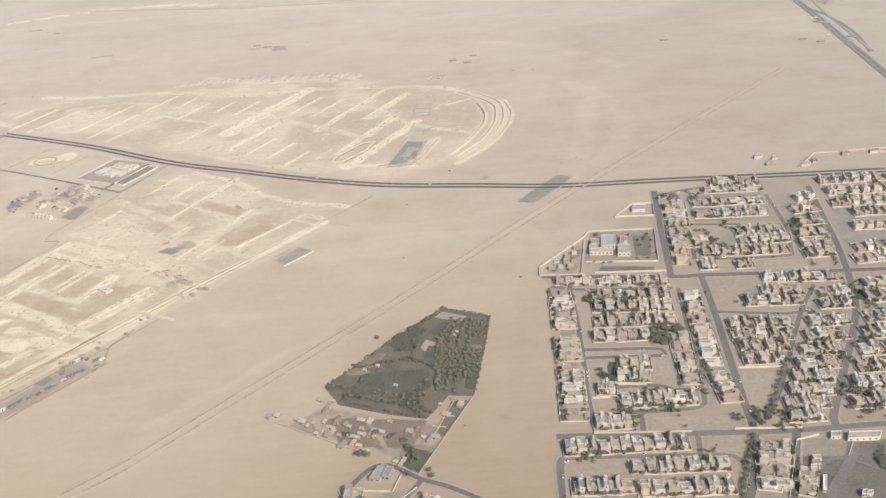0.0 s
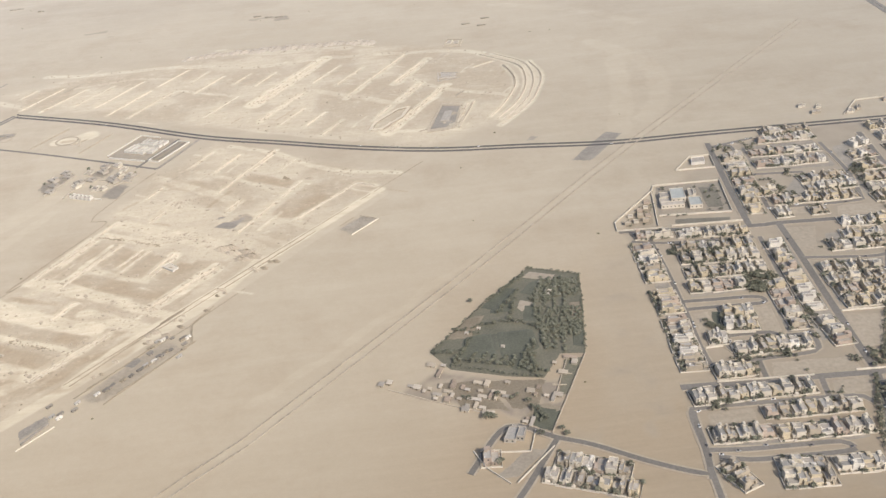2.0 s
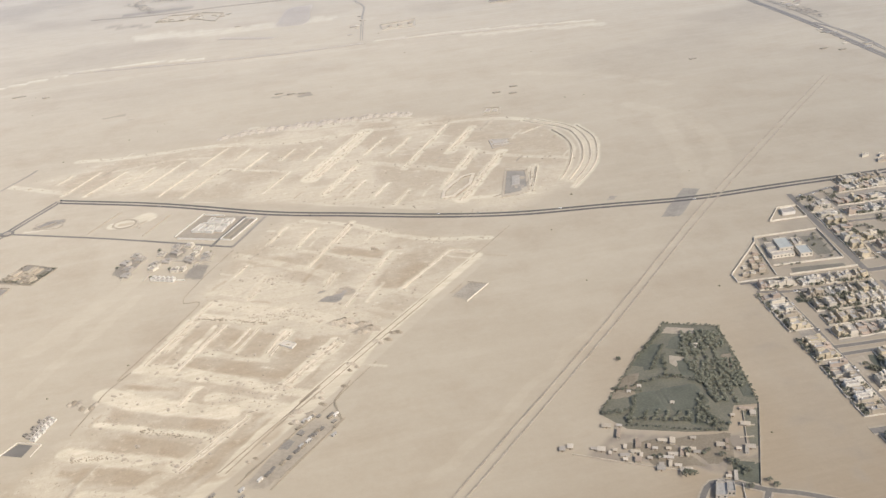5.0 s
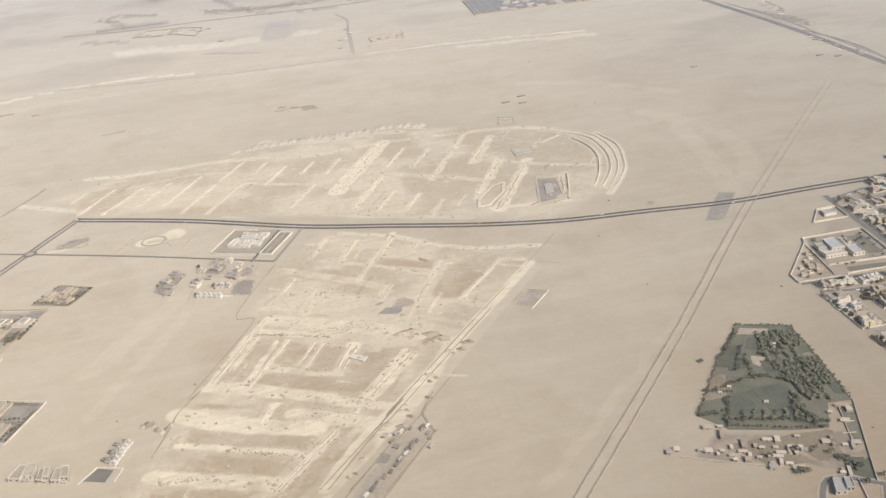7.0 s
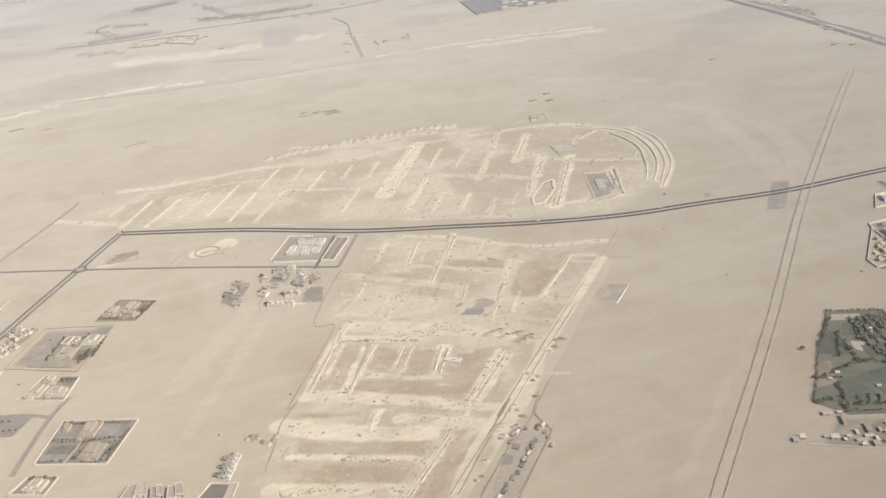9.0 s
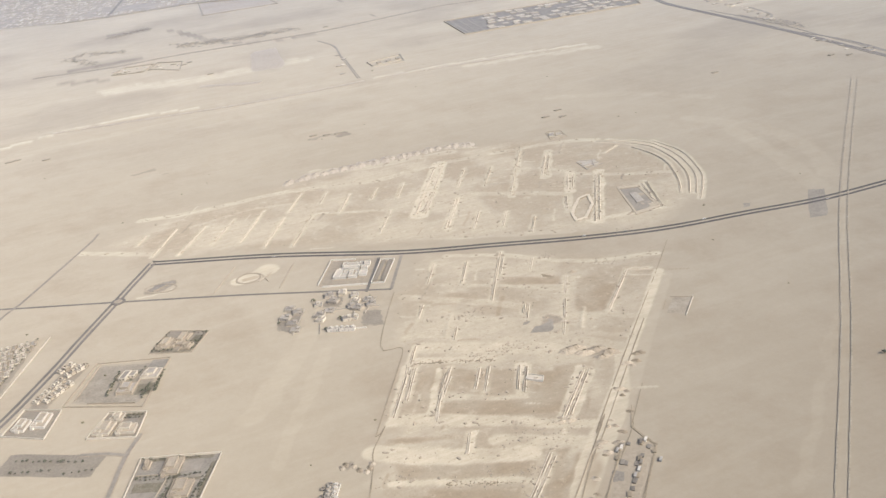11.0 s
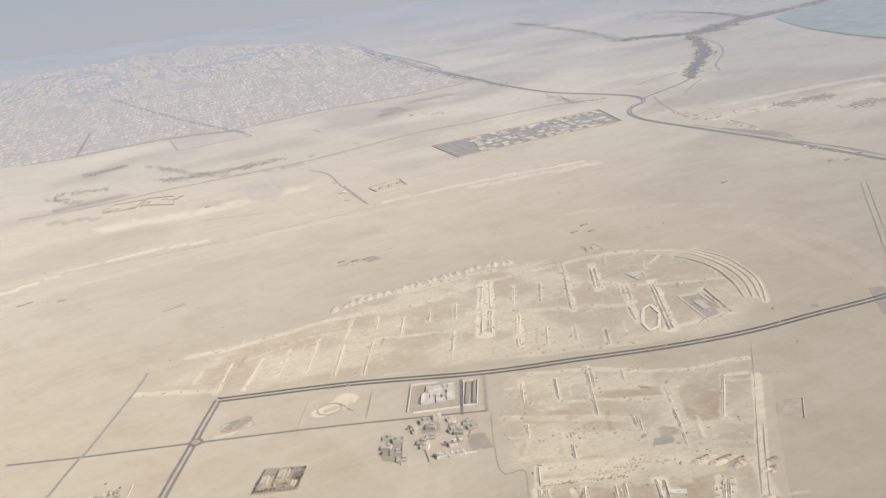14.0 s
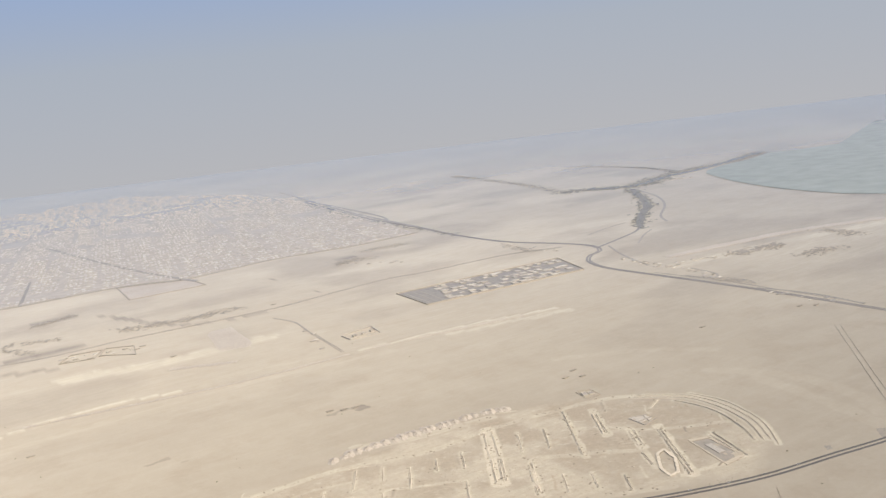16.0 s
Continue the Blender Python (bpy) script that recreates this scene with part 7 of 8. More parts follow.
ridge = spline([(-230.6, 884.3), (-190.2, 887.0), (-138.2, 884.9), (-95.5, 882.5), (-68.0, 871.9)], 7.0)
for i, p in enumerate(ridge):
    heap(p.x + rnd.uniform(-2, 2), p.y + rnd.uniform(-2, 2), rnd.uniform(3.8, 5.8), rnd.uniform(1.0, 1.6), i, M_PALETRACK, "tall pale heap of dumped sand", stretch=rnd.uniform(1.5, 2.3), turn=-0.35 + rnd.uniform(-0.2, 0.2))
for i in range(60):
    poly = SITE_SOUTH if i % 2 else SITE_NORTH
    xs, ys = [p[0] for p in poly], [p[1] for p in poly]
    x, y = rnd.uniform(min(xs), max(xs)), rnd.uniform(min(ys), max(ys))
    if inside(poly, np.array(x), np.array(y)) and x > -480:
        heap(x, y, rnd.uniform(0.7, 1.8), rnd.uniform(0.5, 1.1), i, M_RUBBLE, "small pale heap of dumped sand", stretch=rnd.uniform(0.7, 1.8), turn=rnd.random() * 3)


HAUL = math.atan2(*reversed(Vector(((-66.9, 559.0))) - Vector(((-225.6, 387.8)))))


def spoil_line(points, label, width=0.9, high=0.5, mat=None, name="spoil_bank"):
    line = straight(points, 2.2)
    o = line[0]
    bm = bmesh.new()
    ribbon(bm, [p - o + Vector((rnd.uniform(-0.06, 0.06), rnd.uniform(-0.06, 0.06))) for p in line], 0, width, -0.6, high, width * 0.14)
    for v in bm.verts:
        v.co.z += rnd.uniform(-0.35, 0.12) * high if v.co.z > 0 else 0
    ob = part(name, bm, mat or M_RUBBLE)
    ob.location = (*o, 0)
    return tagged(ob, label, "bank", "site banks")


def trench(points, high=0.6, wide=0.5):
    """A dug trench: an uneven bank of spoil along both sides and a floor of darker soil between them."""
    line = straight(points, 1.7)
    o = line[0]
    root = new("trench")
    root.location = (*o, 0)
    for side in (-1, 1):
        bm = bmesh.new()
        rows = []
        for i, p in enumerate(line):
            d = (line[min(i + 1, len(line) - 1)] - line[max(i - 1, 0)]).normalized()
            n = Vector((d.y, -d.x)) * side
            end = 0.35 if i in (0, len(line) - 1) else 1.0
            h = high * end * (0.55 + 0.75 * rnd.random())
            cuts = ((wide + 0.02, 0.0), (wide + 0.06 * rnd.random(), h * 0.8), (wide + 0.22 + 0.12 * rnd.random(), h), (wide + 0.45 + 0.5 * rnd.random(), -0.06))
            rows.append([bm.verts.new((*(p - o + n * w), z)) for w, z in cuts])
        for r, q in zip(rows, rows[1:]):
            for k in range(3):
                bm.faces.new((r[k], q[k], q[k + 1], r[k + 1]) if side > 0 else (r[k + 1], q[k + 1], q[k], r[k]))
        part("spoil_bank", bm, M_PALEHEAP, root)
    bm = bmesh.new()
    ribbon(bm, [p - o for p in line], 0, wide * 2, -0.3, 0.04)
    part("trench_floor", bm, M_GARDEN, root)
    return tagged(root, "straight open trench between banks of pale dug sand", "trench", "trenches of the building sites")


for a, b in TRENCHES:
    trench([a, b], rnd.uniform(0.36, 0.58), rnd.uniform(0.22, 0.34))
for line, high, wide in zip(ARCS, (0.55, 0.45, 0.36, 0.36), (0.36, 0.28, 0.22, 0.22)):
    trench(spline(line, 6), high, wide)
for line in SITE_EDGES:
    pts = spline(line, 3)
    k = 0
    while k < len(pts) - 2:
        n = rnd.randint(4, 14)
        if rnd.random() < 0.8:
            spoil_line(pts[k:k + n + 1], "low wheel-cut edge of dark soil along a haul road", rnd.uniform(0.3, 0.6), rnd.uniform(0.14, 0.26), M_GARDEN, "road_edge")
        k += n
for line in ([(-45.9, 702.0), (-55.7, 698.8), (-72.8, 678.0), (-77.3, 664.2), (-68.8, 664.7), (-52.5, 683.8), (-45.9, 702.0)],):
    spoil_line(line, "oval bank of pale dug sand", 2.4, 0.7, M_PALEHEAP)
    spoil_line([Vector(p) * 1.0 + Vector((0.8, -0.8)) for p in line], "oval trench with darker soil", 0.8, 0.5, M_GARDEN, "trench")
for line in ([(-17.0, 770.3), (-18.8, 749.7)], [(-18.8, 749.7), (-1.2, 754.4)], [(-14.1, 771.2), (-1.1, 765.7)], [(-16.9, 758.9), (-2.3, 759.2)], [(-5.0, 765.8), (-10.4, 752.4)]):
    wall_thing(line, "low concrete foundation wall on a building plot", 0.6, 0.7, M_CONCRETE, "foundation_wall", piers=False)
wall_thing([(0.2, 858.0), (-5.4, 836.6), (9.2, 834.5), (13.7, 852.8)], "low wall round a small desert compound", 0.4, 0.5, M_TAN, closed=True)
building("compound_store", [(-3.1, 843.1), (8.1, 840.2), (10.4, 849.4), (1.3, 852.1)], [(0, 0.4, 0, 1, 0.8), (0.55, 1, 0.1, 0.8, 0.6)], M_CREAM, M_ROOF, "low tan store in a small desert compound", False)
building("site_office", [(-201.9, 496.5), (-195.2, 490.2), (-192.5, 494.1), (-198.8, 500.2)], [(0, 1, 0, 1, 0.7)], M_WHITE, M_CREAM, "long white site office on a building plot", False)
def ring(x, y, rx, ry, turn, label):
    pts = []
    for k in range(19):
        a = k / 18 * 6.283
        u, v = rx * math.cos(a), ry * math.sin(a)
        pts.append((x + u * math.cos(turn) - v * math.sin(turn), y + u * math.sin(turn) + v * math.cos(turn)))
    spoil_line(pts, label, 1.4, 0.16, M_LOT, "earth_ring")


for x, y in [(-359.6, 732.7)]:
    ring(x, y, 11, 7, LOOP, "oval ring of scraped earth beside a road")
for x, y in [(-303.4, 711.7)]:
    ring(x, y, 8, 8, LOOP, "round ring of pale scraped earth in an empty plot")
for p0, p1 in (((-294.4, 714.7), (-292.0, 698.7)), ((-287.7, 711.0), (-298.3, 702.1))):
    spoil_line([p0, p1], "crossed bank of pale earth in an empty plot", 1.2, 0.4)
for x, y in [(-359.6, 732.7)]:
    spoil_line([(x - 5, y - 2), (x + 5, y + 2)], "bank of dark earth inside an oval ring", 2.0, 0.4, M_LOT)
CLUSTERS = [(-192.8, 579.7), (-200.2, 579.9), (-212.0, 533.4), (-199.0, 531.7), (-192.7, 530.3), (-123.0, 625.0), (-94.5, 594.9), (-223.1, 453.8), (-209.7, 445.2), (-286.1, 453.1), (-241.6, 428.4), (-255.6, 434.2), (-65.8, 628.9), (-52.8, 735.4)]
dots = []
for i, (x, y) in enumerate([(-169.6, 510.1), (-164.2, 510.8), (-162.7, 504.0), (-155.4, 503.3), (-151.2, 497.6), (-157.4, 494.7), (-204.3, 454.2), (-200.2, 453.2), (-149.6, 482.6), (-165.6, 464.1), (-189.6, 426.2), (-196.1, 430.3), (-197.0, 494.5), (-120.3, 593.8)]):
    heap(x, y, 3.4 if i < 6 else 2.0, 2.2 if i < 6 else 1.2, 600 + i, M_RUBBLE, "large heap of tan dug soil", stretch=1.8, turn=1.2)
for i, (x, y) in enumerate([(-148.4, 479.7), (-143.9, 482.4), (-163.6, 460.3), (-171.9, 444.9), (-184.1, 437.9), (-183.6, 432.4), (-197.4, 422.1), (-216.8, 399.1), (-220.2, 397.4), (-140.9, 488.7), (-183.5, 442.8), (-199.9, 420.9), (-167.6, 465.4), (-167.6, 458.4), (-211.8, 408.4), (-137.7, 488.3), (-199.7, 428.1)]):
    heap(x, y, rnd.uniform(0.8, 2.0), rnd.uniform(0.5, 1.2), 700 + i, (M_RUBBLE, M_GARDEN)[i % 2], "heap of soil beside the haul road", stretch=1.6, turn=HAUL)
for i, (x, y) in enumerate([(-309.0, 474.5), (-306.7, 475.9), (-303.7, 473.4), (-302.1, 468.7), (-299.7, 466.1), (-297.4, 467.5), (-295.4, 470.5)]):
    heap(x, y, 1.8, 0.8, 800 + i, (M_RUBBLE, M_GARDEN)[i % 2], "heap of grey rubble beside a track", stretch=1.5)
for cx0, cy0 in CLUSTERS:
    for k in range(26):
        dots.append((cx0 + rnd.gauss(0, 7), cy0 + rnd.gauss(0, 2.6), rnd.uniform(0.35, 0.9)))
vs, fs = [], []
for x, y, r0 in dots:
    n0 = len(vs)
    vs += [(x + r0 * math.cos(a * 1.047) * rnd.uniform(0.7, 1.2), y + r0 * math.sin(a * 1.047) * rnd.uniform(0.7, 1.2), -0.1) for a in range(6)] + [(x, y, r0 * 0.75)]
    fs += [(n0 + a, n0 + (a + 1) % 6, n0 + 6) for a in range(6)]
clods, cf = [], []
for poly, n_clods in ((SITE_SOUTH, 520), (SITE_NORTH, 300)):
    xs, ys = [p[0] for p in poly], [p[1] for p in poly]
    for _ in range(n_clods):
        x, y = rnd.uniform(min(xs), max(xs)), rnd.uniform(min(ys), max(ys))
        if not inside(poly, np.array(x), np.array(y)) or noise.noise((x * 0.05, y * 0.05, 9)) < -0.05:
            continue
        n0, wide, turn = len(clods), rnd.uniform(0.3, 1.1), rnd.uniform(0.2, 0.9)
        for k in range(6):
            u, w = wide * math.cos(k * 1.047) * rnd.uniform(0.7, 1.2), 0.35 * math.sin(k * 1.047) * rnd.uniform(0.7, 1.2)
            clods.append((x + u * math.cos(turn) - w * math.sin(turn), y + u * math.sin(turn) + w * math.cos(turn), -0.2))
        clods.append((x, y, rnd.uniform(0.3, 0.6)))
        cf += [(n0 + k, n0 + (k + 1) % 6, n0 + 6) for k in range(6)]
for p, q in (((-244.1, 543.2), (-206.4, 523.3)), ((-247.0, 544.0), (-207.5, 524.6)), ((-137.7, 601.0), (-133.2, 595.1)), ((-270.7, 439.2), (-235.7, 418.9)), ((-301.2, 424.2), (-281.3, 421.0))):
    for _ in range(60):
        x, y = Vector(p).lerp(Vector(q), rnd.random()) + Vector((rnd.gauss(0, 0.5), rnd.gauss(0, 0.8)))
        n0, wide = len(clods), rnd.uniform(0.4, 1.0)
        clods += [(x + wide * math.cos(k * 1.047), y + wide * 0.6 * math.sin(k * 1.047), -0.2) for k in range(6)] + [(x, y, rnd.uniform(0.3, 0.6))]
        cf += [(n0 + k, n0 + (k + 1) % 6, n0 + 6) for k in range(6)]
lines = [spline(b[0], 3) for b in BANDS_SOUTH + BANDS_NORTH + BANDS_LOW] + [straight(t, 3) for t in TRENCHES]
mounds, mf = [], []
for line in lines:
    for _ in range(int(len(line) * 0.45)):
        p = rnd.choice(line) + Vector((rnd.gauss(0, 2.4), rnd.gauss(0, 2.4)))
        n0, wide, long, turn, high = len(mounds), rnd.uniform(0.4, 1.2), rnd.uniform(1.0, 2.2), rnd.uniform(0, 3.1), rnd.uniform(0.2, 0.6)
        for ring_r, z in ((1.0, -0.1), (0.5, high)):
            for k in range(7):
                u, w = wide * long * ring_r * math.cos(k * 0.898) * rnd.uniform(0.65, 1.2), wide * ring_r * math.sin(k * 0.898) * rnd.uniform(0.65, 1.2)
                mounds.append((p.x + u * math.cos(turn) - w * math.sin(turn), p.y + u * math.sin(turn) + w * math.cos(turn), z * rnd.uniform(0.7, 1.2)))
        mf += [(n0 + k, n0 + (k + 1) % 7, n0 + 7 + (k + 1) % 7, n0 + 7 + k) for k in range(7)] + [tuple(range(n0 + 7, n0 + 14))]
me = bpy.data.meshes.new("spoil_mounds")
me.from_pydata(mounds, [], mf)
me.materials.append(M_RUBBLE)
tagged(new("spoil_mounds", me), "low uneven mounds of pale spoil strewn over building plots", "heaps", kind="stuff")
me = bpy.data.meshes.new("soil_clods")
me.from_pydata(clods, [], cf)
me.materials.append(M_GARDEN)
tagged(new("soil_clods", me), "scattered dark clods and debris on the building plots", "debris", kind="stuff")
me = bpy.data.meshes.new("dumped_loads")
me.from_pydata(vs, [], fs)
me.materials.append(M_RUBBLE)
tagged(new("dumped_loads", me), "fields of small dumped loads of pale sand", "heaps", kind="stuff")


def pit(quad, label):
    """A dug rectangle: dark floor, banks of spoil round it."""
    root = tagged(new("excavation"), label, "excavation")
    bm = bmesh.new()
    prism(bm, quad, 0.0, 1.0, 0.0, 1.0, 0.0, 0.12)
    floor = part("wet_floor", bm, M_BLOCK, root)
    for u0, u1, v0, v1 in ((-0.1, 1.1, -0.12, -0.01), (-0.1, 1.1, 1.01, 1.12), (-0.12, -0.01, 0, 1), (1.01, 1.12, 0, 1)):
        bm = bmesh.new()
        prism(bm, quad, u0, u1, v0, v1, -0.1, 0.35)
        part("spoil_bank", bm, M_RUBBLE, root)
    bm = bmesh.new()
    prism(bm, quad, 0.3, 0.7, 0.3, 0.75, 0.12, 0.6)
    part("foundation_slab", bm, M_CONCRETE, root)


pit([(-34.6, 653.4), (-17.6, 654.4), (-8.9, 692.1), (-21.4, 696.6)], "dug foundation pit with a pale slab and spoil banks")
patch("foundation_ground", [(-19.6, 757.5), (-2.2, 755.4), (0.2, 768.5), (-14.9, 772.0)], M_CONCRETE, "grey concrete foundations on a building site", 0.15, "foundation", 6, 0.8)


def cabin(x, y, long, turn, mat, label, high=1.05, deep=1.1):
    root = tagged(new("site_cabin"), label, "cabin", "site cabins")
    bm = bmesh.new()
    box(bm, -long / 2, long / 2, -deep / 2, deep / 2, -0.05, high)
    part("body", bm, mat, root)
    bm = bmesh.new()
    box(bm, -long / 2 - 0.06, long / 2 + 0.06, -deep / 2 - 0.06, deep / 2 + 0.06, high, high + 0.07, True)
    part("roof", bm, mat, root)
    bm = bmesh.new()
    box(bm, -0.2, 0.2, -deep / 2 - 0.02, -deep / 2 + 0.03, 0.12, high * 0.85, True)
    part("door", bm, M_GLASS, root)
    root.matrix_basis = Matrix.Translation((x, y, 0)) @ Matrix.Rotation(turn, 4, 'Z')


CABINS_DARK = [(-185.9, 412.5), (-188.5, 410.5), (-191.0, 408.0), (-192.9, 404.9), (-195.7, 401.8), (-198.4, 398.7), (-202.0, 394.8), (-205.2, 392.2), (-209.2, 389.1), (-212.5, 386.2), (-192.4, 422.0), (-189.2, 422.8), (-186.9, 423.1), (-196.1, 416.6), (-196.6, 412.2), (-194.8, 411.3), (-181.7, 420.5), (-179.7, 421.9), (-179.7, 415.6), (-179.4, 412.0)]
for i, (x, y) in enumerate(CABINS_DARK):
    cabin(x + rnd.uniform(-0.6, 0.6), y + rnd.uniform(-0.6, 0.6), rnd.uniform(1.6, 3.6), HAUL + rnd.uniform(-0.2, 0.2), (M_DARK, M_GARDEN, M_DARK)[i % 3], "dark stack of site stores beside the haul road", 0.5 + 0.15 * (i % 2), 1.6)
for i, (x, y) in enumerate([(-181.2, 420.8), (-178.4, 421.2), (-180.8, 405.3), (-189.2, 408.1), (-192.8, 404.2), (-196.4, 401.4), (-211.0, 385.9), (-215.5, 382.7), (-223.5, 378.1), (-223.7, 372.9), (-191.0, 421.6), (-193.6, 420.7), (-229.6, 371.3), (-229.5, 368.5), (-233.1, 370.0), (-236.1, 377.9)]):
    cabin(x, y, 3.0, HAUL, (M_DARK, M_WHITE, M_BLUE)[i % 3], "site cabin beside the haul road", 1.0)
patch("site_yard", [(-225.7, 379.9), (-214.1, 374.3), (-179.1, 413.8), (-187.7, 423.0)], M_LOT, "dusty grey-brown yard of stored site goods", 0.06, "yard", 12, 1.6)
patch("storage_yard", [(-244.1, 355.0), (-232.6, 367.9), (-236.2, 372.7), (-247.1, 362.1)], M_BLOCK, "grey gravel storage yard", 0.1, "yard", 6, 0.5)
patch("storage_yard", [(-207.3, 403.1), (-202.6, 399.5), (-197.6, 406.8), (-202.8, 410.7)], M_BLOCK, "grey gravel storage yard", 0.1, "yard", 6, 0.6)
patch("storage_yard", [(-103.4, 516.5), (-93.6, 507.8), (-77.4, 525.6), (-86.5, 534.0)], M_TRODDEN, "fenced grey yard beside the haul road", 0.08, "yard", 6, 0.5)
wall_thing([(-94.8, 508.3), (-78.0, 525.3)], "low pale wall of a storage yard", 0.7, 0.3, M_WALL, "yard_fence")
wall_thing([(-77.5, 524.8), (-89.2, 532.0)], "low fence of a storage yard", 0.4, 0.2, M_TAN, "yard_fence")
patch("gravel_patch", [(-176.9, 539.9), (-166.4, 532.6), (-158.0, 546.5), (-164.8, 553.6)], M_BLOCK, "rough grey patch of dumped gravel", 0.12, "ground", 8, 0.9)
patch("gravel_patch", [(-178.7, 549.4), (-173.2, 546.8), (-169.1, 551.9), (-175.1, 553.2)], M_BLOCK, "rough grey patch of dumped gravel", 0.12, "ground", 6, 0.9)
patch("gravel_apron", [(46.6, 572.2), (60.3, 567.9), (95.4, 610.8), (83.5, 617.4)], M_BLOCK, "grey gravel apron across the highway", 0.06, "ground", 7, 0.6)
patch("gravel_patch", [(26.5, 614.5), (31.5, 612.2), (37.2, 619.5), (32.5, 622.3)], M_BLOCK, "rough grey patch of dumped gravel", 0.06, "ground", 5, 0.9)
patch("scraped_oval", [(-370.0, 729.6), (-352.1, 731.7), (-347.7, 739.3), (-361.5, 743.8)], M_BLOCK, "dark scraped soil in an oval beside a road", 0.05, "ground", 7, 1.3)
wall_thing([(-243.7, 348.7), (-230.2, 362.8)], "pale concrete kerb of a storage yard", 0.5)
wall_thing([(-242.4, 352.8), (-233.3, 365.3)], "dark shed row of a storage yard", 0.9, 1.0, M_DARK, "store_row")
for line in ([(-211.3, 374.9), (-174.4, 417.7)], [(-226.1, 382.1), (-191.3, 421.4)], [(-168.4, 448.6), (-178.3, 433.3), (-177.4, 420.7), (-175.4, 415.8)]):
    spoil_line(line, "low earth edge of a site yard", 0.6, 0.3, M_GARDEN, "yard_edge")

# ---------------------------------------------------------------- desert details
for off in (-2.6, 2.6):
    bm = bmesh.new()
    ribbon(bm, spline(TRACK, 5), off, 0.75, -0.1, 0.34, 0.16)
    tagged(part("track_bund", bm, M_TRODDEN), "low bund of scraped sand beside a desert track", "bund", "desert track bunds")
for i in range(70):
    x, y = rnd.uniform(-560, 260), rnd.uniform(300, 1250)
    if not any(inside(p, np.array(x), np.array(y)) for p in (SITE_SOUTH, SITE_NORTH, FARM)) and x < 100:
        heap(x, y, rnd.uniform(0.5, 1.1), rnd.uniform(0.35, 0.8), 300 + i, M_SCRUB, "low dry desert bush", "desert_bush", rnd.uniform(0.7, 1.4))

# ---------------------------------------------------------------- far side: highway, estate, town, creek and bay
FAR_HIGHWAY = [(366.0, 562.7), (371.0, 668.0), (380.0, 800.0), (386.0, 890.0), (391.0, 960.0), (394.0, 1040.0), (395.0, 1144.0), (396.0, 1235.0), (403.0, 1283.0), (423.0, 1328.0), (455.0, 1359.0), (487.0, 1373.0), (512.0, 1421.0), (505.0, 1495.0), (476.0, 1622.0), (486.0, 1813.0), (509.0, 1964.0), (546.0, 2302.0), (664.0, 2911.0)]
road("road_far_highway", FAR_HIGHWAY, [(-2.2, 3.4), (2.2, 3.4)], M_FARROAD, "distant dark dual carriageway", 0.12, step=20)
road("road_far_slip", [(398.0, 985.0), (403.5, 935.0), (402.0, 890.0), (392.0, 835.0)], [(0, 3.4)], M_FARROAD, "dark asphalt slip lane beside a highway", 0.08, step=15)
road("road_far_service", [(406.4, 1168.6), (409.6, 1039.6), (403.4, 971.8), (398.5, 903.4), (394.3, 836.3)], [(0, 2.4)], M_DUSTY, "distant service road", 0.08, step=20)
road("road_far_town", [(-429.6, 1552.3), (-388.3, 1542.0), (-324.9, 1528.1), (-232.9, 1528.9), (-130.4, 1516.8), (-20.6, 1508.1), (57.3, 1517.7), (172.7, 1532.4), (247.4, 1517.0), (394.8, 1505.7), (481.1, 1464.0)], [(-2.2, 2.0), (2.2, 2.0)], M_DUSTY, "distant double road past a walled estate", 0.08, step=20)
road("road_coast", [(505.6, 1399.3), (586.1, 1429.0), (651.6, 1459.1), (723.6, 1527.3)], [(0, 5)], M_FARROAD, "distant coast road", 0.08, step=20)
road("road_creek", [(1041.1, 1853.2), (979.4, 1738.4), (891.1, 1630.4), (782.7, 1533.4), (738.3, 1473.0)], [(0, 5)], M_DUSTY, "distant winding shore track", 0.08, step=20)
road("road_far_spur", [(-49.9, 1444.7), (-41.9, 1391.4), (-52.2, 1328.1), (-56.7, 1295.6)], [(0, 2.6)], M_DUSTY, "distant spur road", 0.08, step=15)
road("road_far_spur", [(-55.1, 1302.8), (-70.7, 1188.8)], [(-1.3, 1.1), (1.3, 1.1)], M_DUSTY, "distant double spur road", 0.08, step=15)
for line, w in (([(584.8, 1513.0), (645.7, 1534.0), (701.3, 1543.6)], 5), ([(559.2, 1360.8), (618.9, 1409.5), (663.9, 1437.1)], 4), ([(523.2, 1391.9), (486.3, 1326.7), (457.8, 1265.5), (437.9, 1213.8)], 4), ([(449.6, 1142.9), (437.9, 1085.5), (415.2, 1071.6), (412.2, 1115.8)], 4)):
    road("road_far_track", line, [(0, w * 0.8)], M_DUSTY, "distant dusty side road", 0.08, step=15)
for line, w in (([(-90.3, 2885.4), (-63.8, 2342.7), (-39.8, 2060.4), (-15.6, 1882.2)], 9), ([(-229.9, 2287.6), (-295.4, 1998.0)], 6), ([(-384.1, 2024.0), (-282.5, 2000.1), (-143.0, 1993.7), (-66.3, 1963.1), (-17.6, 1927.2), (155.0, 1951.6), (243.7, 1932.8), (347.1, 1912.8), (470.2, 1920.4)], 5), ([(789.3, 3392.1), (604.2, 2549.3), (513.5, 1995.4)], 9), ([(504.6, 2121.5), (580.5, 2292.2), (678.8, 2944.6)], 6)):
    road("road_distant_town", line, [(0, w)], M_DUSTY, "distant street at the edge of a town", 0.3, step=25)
TOWN_LOT = [(-147.5, 1834.4), (-17.3, 1827.3), (-19.6, 1920.8), (-130.5, 1989.1)]
